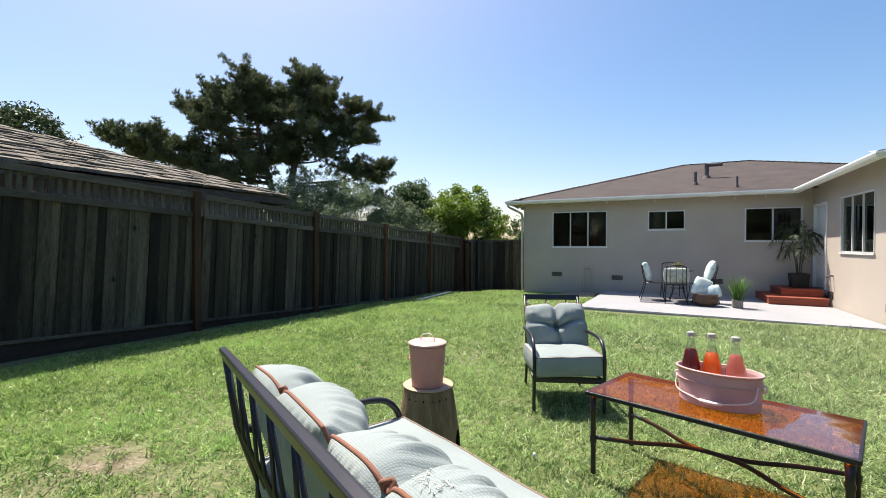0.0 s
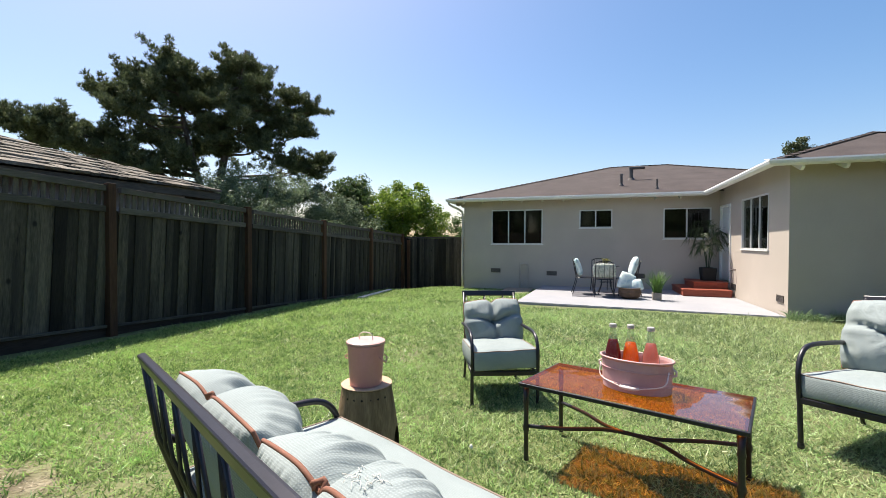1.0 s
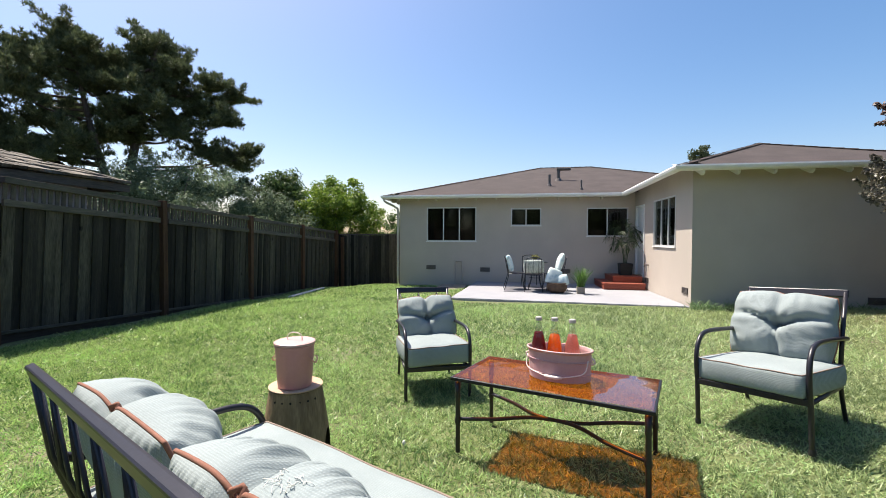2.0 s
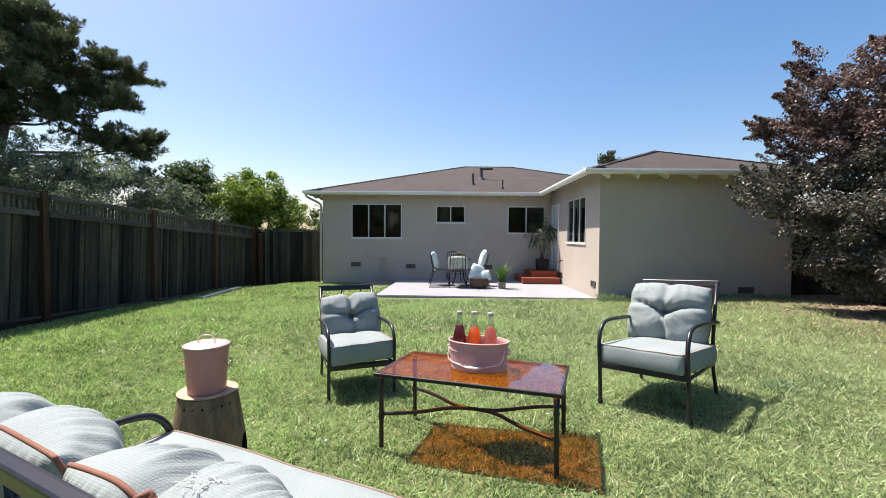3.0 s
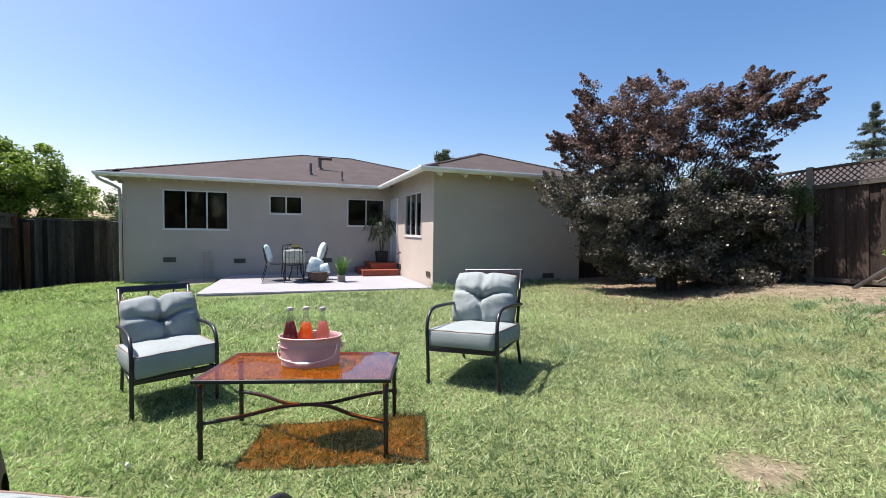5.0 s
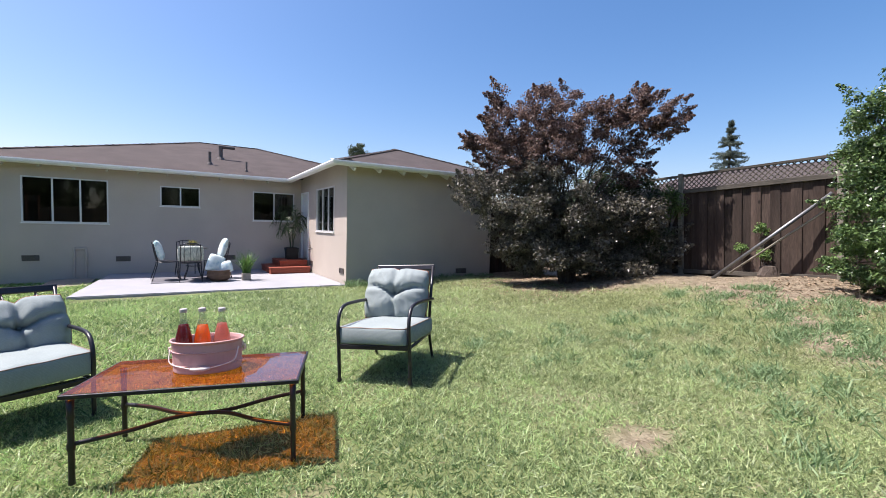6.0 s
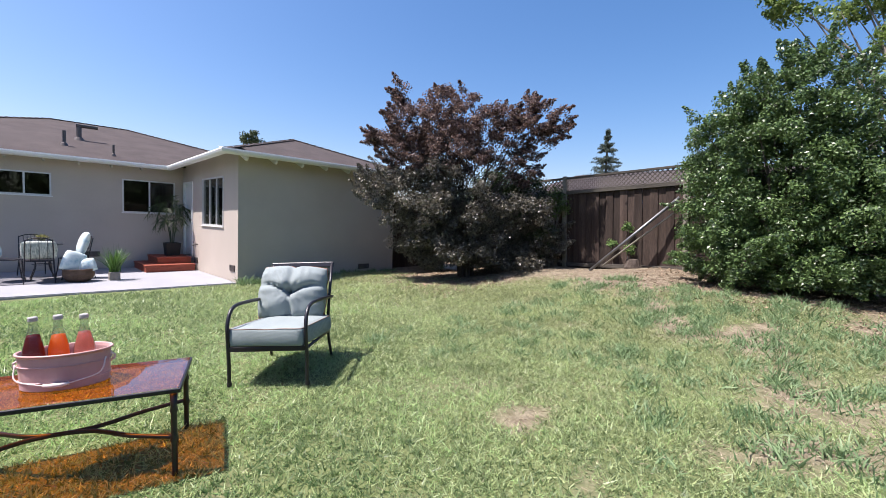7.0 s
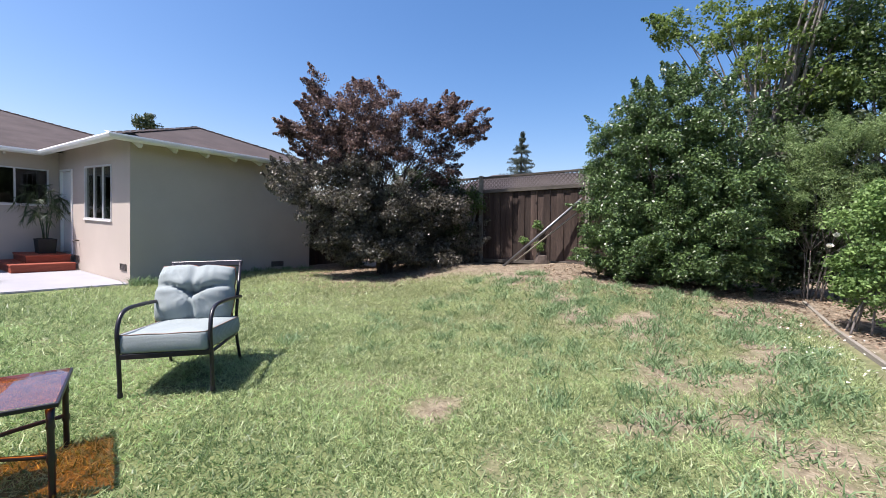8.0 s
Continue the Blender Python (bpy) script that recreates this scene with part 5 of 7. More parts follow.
def seating(name, at, w, cushions, label, category, group="", welt_r=0.006, rake=0.20, front=-0.33, cush_h=0.49, cush_z=0.61, lean=0.95, arm_dz=0.0, cush_w=1.0, thick=0.26, roll=0.0, seat=(0.0, 0.0, 0.0), cush_y=0.0, cush_x=0.0, fold_up=1.0, seat_t=0.142, split=0.0):
    """Metal-framed outdoor seat: bent arm tubes, slatted back, boxed seat cushion and tufted back cushions. Front is -y."""
    s = thing(name, at, label, category, group)
    fr, bk, sz = front, 0.29, 0.27
    d, hw = bk - fr + 0.02, w / 2
    for sx in (-1, 1):
        x = sx * hw
        # front leg runs up and bends back into the arm
        arm = curve_pts([(x, fr, 0.0), (x, fr, 0.25), (x, fr - 0.005, 0.43 + arm_dz), (x, fr + 0.035, 0.535 + arm_dz), (x, fr + 0.13, 0.585 + arm_dz), (x, 0.0, 0.588 + arm_dz), (x, bk - 0.02, 0.575 + arm_dz), (x, bk + (0.10 if cushions == 1 else 0.062), 0.565)], 5)
        part("arm", tube(bmesh.new(), arm, 0.0145, 10), BLACKMETAL, s, smooth=True)
        leg = curve_pts([(x - sx * 0.02, bk + 0.10, 0.0), (x - sx * 0.02, bk + 0.02, 0.20), (x - sx * 0.02, bk + 0.005, 0.34)], 4)
        part("back_leg", tube(bmesh.new(), leg, 0.013, 10), BLACKMETAL, s, smooth=True)
        post = [(x - sx * 0.02, bk + 0.005, 0.34), (x - sx * 0.02, bk + 0.08, 0.58), (x - sx * 0.02, bk + rake, 0.865)]
        part("back_post", tube(bmesh.new(), post, 0.0135, 10), BLACKMETAL, s, smooth=True)
        part("side_rail", tube(bmesh.new(), [(x, fr, sz), (x - sx * 0.02, bk + 0.01, sz - 0.01)], 0.012, 8), BLACKMETAL, s, smooth=True)
        for yy in (fr, bk + 0.10):
            part("foot", lathe(bmesh.new(), [(0.017, -0.012), (0.019, 0.0), (0.017, 0.02)], 10), BLACKMETAL, s).matrix_basis = pose(x - (sx * 0.02 if yy > 0 else 0), yy, 0)
    part("front_rail", block((-hw, fr - 0.012, sz - 0.018), (hw, fr + 0.012, sz + 0.018), 0.004), BLACKMETAL, s)
    part("back_rail", block((-hw + 0.02, bk - 0.002, sz - 0.02), (hw - 0.02, bk + 0.018, sz + 0.012), 0.004), BLACKMETAL, s)
    # flat plate along the top of the back
    bm = block((-hw + 0.004, -0.013, -0.036), (hw - 0.004, 0.013, 0.016), 0.006)
    bm.transform(pose(0, bk + rake + 0.004, 0.868, -18, 0, 0))
    part("top_rail", bm, BLACKMETAL, s)
    n = max(4, round(w / 0.115))
    for k in range(n):
        xa = -hw + 0.04 + (w - 0.08) * (k + 0.5) / n
        zig = 0.05 * (1 if k % 2 else -1)
        part("back_bar", tube(bmesh.new(), [(xa - zig, bk + 0.005, 0.36), (xa, bk + 0.09, 0.6), (xa + zig, bk + rake * 0.955, 0.845)], 0.0065, 6), BLACKMETAL, s, smooth=True)
    for k in range(4):
        yy = fr + 0.10 + 0.15 * k
        part("seat_slat", block((-hw + 0.008, yy - 0.012, sz - 0.005), (hw - 0.008, yy + 0.012, sz + 0.001)), BLACKMETAL, s)
    bm, edge = seat_cushion(w - 0.012, d - 0.0, seat_t, cushions)
    mcu = pose(0, fr + d / 2 - 0.015, sz + 0.026 + seat[0], -1.2, seat[1], seat[2])
    bm.transform(mcu)
    cu = part("seat_cushion", bm, FABRIC, s, "grey-blue seat cushion", smooth=True)
    part("piping", tube(bmesh.new(), [mcu @ p for p in edge], 0.0045, 6, close=True), TANWELT, cu, smooth=True)
    ends = [-hw - 0.005] + ([split] if cushions == 2 else []) + [hw + 0.005]
    for k in range(cushions):
        cw = ends[k + 1] - ends[k]
        bm, rim = pillow_bm(cw * cush_w - 0.006, cush_h, thick, 56 if cushions == 1 else 120, 40, 0.52, 0.50, seed=11 * k + int(w * 10), back=0.18 / thick, fold_up=fold_up, rib=0.03 if cushions == 1 else 0.055)
        mm = pose(cush_x + (ends[k] + ends[k + 1]) / 2, bk + cush_y + (rake - 0.2) * 0.45, cush_z, -math.degrees(math.atan2(rake, 0.58)) * lean, roll, 0)
        bm.transform(mm)
        bc = part("back_cushion", bm, FABRIC, s, "tufted grey-blue back cushion", smooth=True)
        part("piping", tube(bmesh.new(), [mm @ p for p in rim], welt_r, 6, close=True), FABRIC_WELT, bc, "rust piping", smooth=True)
        bm = lathe(bmesh.new(), [(0.0, -0.006), (0.012, -0.004), (0.014, 0.0), (0.010, 0.004)], 10, closed=False)
        bm.transform(mm @ pose(0, -0.03, 0.0, 90, 0, 0))
        part("button", bm, FABRIC, bc, smooth=True)
        if cushions == 2:
            # the cord is knotted where the edge is drawn in
            top = max(range(len(rim)), key=lambda q: rim[q].z - 3 * abs(rim[q].x))
            c = rim[top]
            for tilt in (0.6, -0.7):
                loop = [mm @ (c + Vector((0.016 * math.cos(a) * math.cos(tilt), 0.010 * math.sin(2 * a) - 0.004, 0.008 + 0.016 * math.sin(a) + 0.010 * math.cos(a) * math.sin(tilt)))) for a in (q * 0.5236 for q in range(12))]
                part("cord_knot", tube(bmesh.new(), loop, welt_r * 0.85, 6, close=True), FABRIC_WELT, bc, "rust cord knot", smooth=True)
        if cushions == 2 and k == 0:
            rr = random.Random(4)
            for _ in range(26):
                a, ln = rr.uniform(0, 6.28), rr.uniform(0.008, 0.028)
                p = Vector((-0.525 + rr.uniform(-0.03, 0.03), 0.262 + rr.uniform(-0.02, 0.02), 0.824))
                q = p + Vector((ln * math.cos(a), ln * 0.6 * math.sin(a), -0.004))
                m = (p + q) / 2 + Vector((rr.uniform(-0.006, 0.006), rr.uniform(-0.006, 0.006), rr.uniform(0.003, 0.008)))
                part("loose_thread", tube(bmesh.new(), curve_pts([p, m, q], 5), 0.0006, 5), PETAL, bc, "frayed pale thread", smooth=True)
    return s


seating("patio_armchair", pose(-0.711, 3.762, -0.126, -1.5, 0.4, 22.2), 0.553, 1, "black metal garden armchair with grey-blue tufted cushions on the lawn", "armchair", "armchairs round the coffee table", cush_h=0.465, cush_z=0.59, cush_w=1.03, cush_x=0.012, roll=-4, seat=(0.0, -2.0, 3.0), seat_t=0.155)
seating("patio_armchair", pose(1.733, 3.071, 0.036, -2.5, -3.4, -45.8), 0.595, 1, "black metal garden armchair with pale grey tufted cushions, casting a shadow", "armchair", "armchairs round the coffee table", cush_h=0.505, cush_z=0.615, cush_w=1.03, seat_t=0.130, thick=0.30, roll=2.5, front=-0.365, fold_up=0.45, cush_x=-0.03, cush_y=0.012, seat=(-0.012, 0.0, -3.0))
seating("patio_sofa", pose(-0.608, 1.069, 0.003, 0, 3.0, 151.1), 1.43, 2, "black metal two-seat garden sofa with grey-blue cushions and rust piping", "sofa", welt_r=0.0055, rake=0.12, front=-0.35, cush_h=0.47, cush_z=0.592, cush_y=-0.02, lean=1.6, arm_dz=-0.037, thick=0.36, split=-0.14)


def coffee_table():
    L, W, H = 1.124, 0.585, 0.455
    t = thing("coffee_table", pose(0.293, 2.575, -0.043, -1.2, -0.9, -20.1), "black metal coffee table with an amber glass top", "table")
    bm = bmesh.new()
    for lo, hi in (((-L / 2, -W / 2, H - 0.022), (L / 2, -W / 2 + 0.016, H)), ((-L / 2, W / 2 - 0.016, H - 0.022), (L / 2, W / 2, H)), ((-L / 2, -W / 2 + 0.016, H - 0.022), (-L / 2 + 0.016, W / 2 - 0.016, H)), ((L / 2 - 0.016, -W / 2 + 0.016, H - 0.022), (L / 2, W / 2 - 0.016, H))):
        slab(bm, lo, hi, bevel=0.004)
    part("frame", bm, BLACKMETAL, t)
    # hand-cast glass with a faint ripple, one sheet of a few millimetres
    nx, ny = 40, 22
    X, Y = np.meshgrid(np.linspace(-L / 2 + 0.012, L / 2 - 0.012, nx), np.linspace(-W / 2 + 0.012, W / 2 - 0.012, ny), indexing="ij")
    Z = H + 0.0015 + 0.0004 * wavy(X, Y, 38.0)
    i = np.arange(nx * ny).reshape(nx, ny)
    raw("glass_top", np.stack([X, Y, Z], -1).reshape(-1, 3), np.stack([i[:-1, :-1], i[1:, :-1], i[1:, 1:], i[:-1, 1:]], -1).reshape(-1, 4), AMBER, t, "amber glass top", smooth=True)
    for sx in (-1, 1):
        for sy in (-1, 1):
            x, y = sx * (L / 2 - 0.035), sy * (W / 2 - 0.035)
            prof = [(0.013, 0.0), (0.016, 0.005), (0.014, 0.03), (0.014, 0.17), (0.019, 0.185), (0.019, 0.205), (0.0145, 0.22), (0.0145, 0.33), (0.019, 0.345), (0.015, 0.365), (0.018, H - 0.023)]
            bm = lathe(bmesh.new(), prof, 12)
            bm.transform(pose(x, y, -0.01))
            part("leg", bm, BLACKMETAL, t, smooth=True)
    # two bowed stretchers that touch in the middle
    for sy in (-1, 1):
        x, y = L / 2 - 0.035, sy * (W / 2 - 0.035)
        part("stretcher", tube(bmesh.new(), curve_pts([(-x, y, 0.195), (-x * 0.62, y * 0.62, 0.197), (-x * 0.22, y * 0.07, 0.20), (x * 0.22, y * 0.07, 0.20), (x * 0.62, y * 0.62, 0.197), (x, y, 0.195)], 6), 0.012, 8), BLACKMETAL, t, smooth=True)
    return t


coffee_table()
TAB = pose(0.293, 2.575, -0.043, -1.2, -0.9, -20.1) @ pose(0, 0, 0.458)


def oval_tub():
    t = thing("drinks_tub", TAB @ pose(0.02, 0.02, 0.0), "oval pink enamel tub with wire handles on the coffee table", "tub")
    prof = [(0.93, 0.0), (0.955, 0.005), (0.99, 0.164), (1.02, 0.170), (1.02, 0.180), (0.985, 0.180), (0.955, 0.164), (0.92, 0.012), (0.0, 0.012)]
    part("tub_body", lathe(bmesh.new(), prof, 48, 0.19, 0.125, closed=False), PALEPINK, t, smooth=False)
    part("rim", tube(bmesh.new(), [(0.194 * math.cos(a * math.pi / 24), 0.128 * math.sin(a * math.pi / 24), 0.177) for a in range(48)], 0.006, 8, close=True), PINKLID, t, "pale rolled rim", smooth=True)
    for z, k in ((0.045, 0.975), (0.12, 1.0)):
        part("rib", tube(bmesh.new(), [(0.19 * k * math.cos(a * math.pi / 24), 0.125 * k * math.sin(a * math.pi / 24), z) for a in range(48)], 0.0025, 6, close=True), PALEPINK, t, smooth=True)
    for s in (-1, 1):
        # bail hanging down against the long side, with a turned grip
        pts = curve_pts([(-0.18, s * 0.055, 0.135), (-0.165, s * 0.10, 0.07), (-0.075, s * 0.135, 0.045), (0.0, s * 0.142, 0.035), (0.075, s * 0.135, 0.045), (0.165, s * 0.10, 0.07), (0.18, s * 0.055, 0.135)], 6)
        h = part("handle", tube(bmesh.new(), pts, 0.0035, 6), WIRE, t, "white wire bail handle", smooth=True)
        bm = tube(bmesh.new(), [(-0.05, s * 0.139, 0.040), (-0.02, s * 0.142, 0.036), (0.02, s * 0.142, 0.036), (0.05, s * 0.139, 0.040)], [0.008, 0.011, 0.011, 0.008], 10)
        part("grip", bm, WIRE, h, "pale turned grip", smooth=True)
    part("ear", tube(bmesh.new(), [(0.185, 0.0, 0.14), (0.205, 0.0, 0.13), (0.205, 0.0, 0.11), (0.187, 0, 0.10)], 0.006, 6), WIRE, t)
    part("ear", tube(bmesh.new(), [(-0.185, 0.0, 0.14), (-0.205, 0.0, 0.13), (-0.205, 0.0, 0.11), (-0.187, 0, 0.10)], 0.006, 6), WIRE, t)


def bottle(x, y, juice, fill, label):
    b = thing("juice_bottle", TAB @ pose(x, y, 0.030), label, "bottle", "bottles in the tub")
    prof = [(0.040, 0.0), (0.045, 0.004), (0.046, 0.13), (0.043, 0.165), (0.029, 0.225), (0.0185, 0.265), (0.0165, 0.305), (0.0185, 0.309), (0.0185, 0.318)]
    g = part("glass", lathe(bmesh.new(), prof, 24), BOTTLE, b, smooth=True)
    g.visible_shadow = True
    inner = [(r * 0.93, max(z, 0.003)) for r, z in prof if z < fill]
    r1 = np.interp(fill, [z for r, z in prof], [r for r, z in prof]) * 0.93
    part("juice", lathe(bmesh.new(), inner + [(float(r1), fill)], 24), juice, b, smooth=True)
    part("cap", lathe(bmesh.new(), [(0.0185, 0.306), (0.020, 0.309), (0.020, 0.324), (0.017, 0.328)], 20), CAP, b)


oval_tub()
bottle(-0.105, 0.015, JUICES[0], 0.235, "clear glass bottle of dark berry drink in a tub")
bottle(-0.012, 0.035, JUICES[1], 0.225, "clear glass bottle of orange juice in a tub")
bottle(0.098, 0.02, JUICES[2], 0.235, "clear glass bottle of pink lemonade in a tub")


def log_stool(x, y):
    s = thing("log_stool", pose(x, y, 0), "turned tree-stump side stool with arched foot cut-outs", "stool")
    bm = bmesh.new()
    n, rows = 64, 14
    H = 0.42
    grid = []
    for j in range(rows + 1):
        ring = []
        for k in range(n):
            a = 2 * math.pi * k / n
            ph = (a * 3 / (2 * math.pi) + 0.40) % 1.0 - 0.5
            arch = 0.19 * math.sqrt(max(0.0, 1 - (ph / 0.17) ** 2))
            z = -0.02 + arch + (H - 0.012 + 0.02 - arch) * j / rows
            t = z / H
            r = 0.192 - 0.052 * max(t, 0.0) ** 1.3 + 0.006 * math.sin(5 * a) * (1 - t) + 0.002 * math.sin(31 * a)
            ring.append(bm.verts.new((r * math.cos(a), r * math.sin(a), z)))
        grid.append(ring)
    for a, b in zip(grid, grid[1:]):
        for k in range(n):
            bm.faces.new((a[k], a[(k + 1) % n], b[(k + 1) % n], b[k]))
    part("body", bm, LOG, s, smooth=True)
    bm = bmesh.new()
    inn = [[bm.verts.new((r * math.cos(2 * math.pi * k / 32), r * math.sin(2 * math.pi * k / 32), z)) for k in range(32)] for r, z in ((0.155, -0.02), (0.13, 0.34), (0.0005, 0.345))]
    for a, b in zip(inn, inn[1:]):
        for k in range(32):
            bm.faces.new((a[k], b[k], b[(k + 1) % 32], a[(k + 1) % 32]))
    part("hollow", bm, DARK, s)
    part("top", lathe(bmesh.new(), [(0.0, H - 0.011), (0.139, H - 0.011), (0.148, H - 0.006), (0.148, H - 0.002), (0.143, H), (0.0, H)], 48, closed=False), LOGTOP, s)
    for k in range(20):
        a = 2 * math.pi * k / 20
        g = lathe(bmesh.new(), [(0.0075, 0.0), (0.006, 0.003), (0.0, 0.004)], 8, closed=False)
        g.transform(pose(0.1435 * math.cos(a), 0.1435 * math.sin(a), H - 0.055) @ pose(0, 0, 0, 0, 90, 0) if k == 0 else Matrix.Rotation(a, 4, "Z") @ pose(0.1465, 0, H - 0.058, 0, 84, 0))
        part("nail_head", g, DARK, s)


def ice_bucket(x, y):
    b = thing("ice_bucket", pose(x, y, 0.4205), "pink enamel ice bucket with a pale lid on a log stool", "bucket")
    part("bucket_body", lathe(bmesh.new(), [(0.088, 0.0), (0.092, 0.004), (0.106, 0.225), (0.110, 0.228), (0.110, 0.236), (0.104, 0.238), (0.104, 0.2), (0.0, 0.19)], 40, closed=False), PINK, b, smooth=False)
    lid = part("lid", lathe(bmesh.new(), [(0.110, 0.2385), (0.113, 0.242), (0.112, 0.250), (0.104, 0.254), (0.05, 0.258), (0.0, 0.259)], 40, closed=False), PINKLID, b, "pale pink lid")
    part("lid_handle", tube(bmesh.new(), curve_pts([(-0.045, 0, 0.256), (-0.042, 0, 0.282), (-0.02, 0, 0.297), (0.02, 0, 0.297), (0.042, 0, 0.282), (0.045, 0, 0.256)], 5), 0.0028, 6), WIRE, lid, "thin wire handle", smooth=True)
    for s in (-1, 1):
        part("side_handle", tube(bmesh.new(), curve_pts([(s * 0.103, -0.03, 0.17), (s * 0.122, -0.028, 0.155), (s * 0.125, 0, 0.135), (s * 0.122, 0.028, 0.155), (s * 0.103, 0.03, 0.17)], 4), 0.0035, 6), PINK, b, smooth=True)


log_stool(-1.18, 2.19)
ice_bucket(-1.175, 2.17)


# ---- plants ----
def leaves(rng, centres, radius, per, size, flat=1.0, aspect=0.5, up=0.3):
    """Many small pointed leaves scattered about centres; arrays for raw()."""
    c = np.repeat(centres, per, axis=0)
    rad = np.repeat(np.broadcast_to(radius, (len(centres),)), per)[:, None]
    d = rng.normal(size=c.shape)
    d /= np.linalg.norm(d, axis=1, keepdims=True)
    p = c + d * rad * (rng.random((len(c), 1)) ** 0.45) * (1, 1, flat)
    n = d * 0.7 + rng.normal(size=c.shape) * 0.6 + (0, 0, up)
    n /= np.linalg.norm(n, axis=1, keepdims=True)
    t = np.cross(n, rng.normal(size=c.shape))
    t /= np.linalg.norm(t, axis=1, keepdims=True) + 1e-9
    b = np.cross(n, t)
    s = (size * rng.uniform(0.6, 1.25, len(c)))[:, None]
    fold = n * s * 0.12
    V = np.stack([p - t * s * 0.5, p + b * s * aspect * 0.5 + fold, p + t * s * 0.5, p - b * s * aspect * 0.5 + fold], 1).reshape(-1, 3)
    return V, np.arange(len(V)).reshape(-1, 4)


def needles(rng, centres, radius, per, length):
    """Tufts of needles that point up and outwards from each clump."""
    c = np.repeat(centres, per, axis=0)
    d = rng.normal(size=c.shape) * (1, 1, 0.6)
    d /= np.linalg.norm(d, axis=1, keepdims=True)
    p = c + d * radius * rng.random((len(c), 1)) ** 0.5
    k = 7
    q = np.repeat(p, k, axis=0)
    ax = np.repeat(d * 0.7 + (0, 0, 0.75), k, axis=0) + rng.normal(size=q.shape) * 0.45
    ax /= np.linalg.norm(ax, axis=1, keepdims=True)
    sd = np.cross(ax, rng.normal(size=q.shape))
    sd /= np.linalg.norm(sd, axis=1, keepdims=True) + 1e-9
    ln = (length * rng.uniform(0.7, 1.3, len(q)))[:, None]
    V = np.stack([q - sd * 0.011, q + sd * 0.011, q + ax * ln], 1).reshape(-1, 3)
    # needles of one tuft share a base
    return V, np.arange(len(V)).reshape(-1, 3)


def limb(bm, pts, r0, r1, n=8):
    pts = curve_pts(pts, 4)
    tube(bm, pts, [r0 + (r1 - r0) * k / (len(pts) - 1) for k in range(len(pts))], n)


def spread(rng, lobes, n, radius):
    """Clump centres inside lobes (x, y, z, rx, ry, rz), more towards the outside."""
    L = np.array(lobes, float)
    vol = (L[:, 3] * L[:, 4] * L[:, 5]) ** 0.67
    k = rng.choice(len(L), n, p=vol / vol.sum())
    d = rng.normal(size=(n, 3))
    d /= np.linalg.norm(d, axis=1, keepdims=True)
    return L[k, :3] + d * L[k, 3:] * (rng.random((n, 1)) ** 0.35)


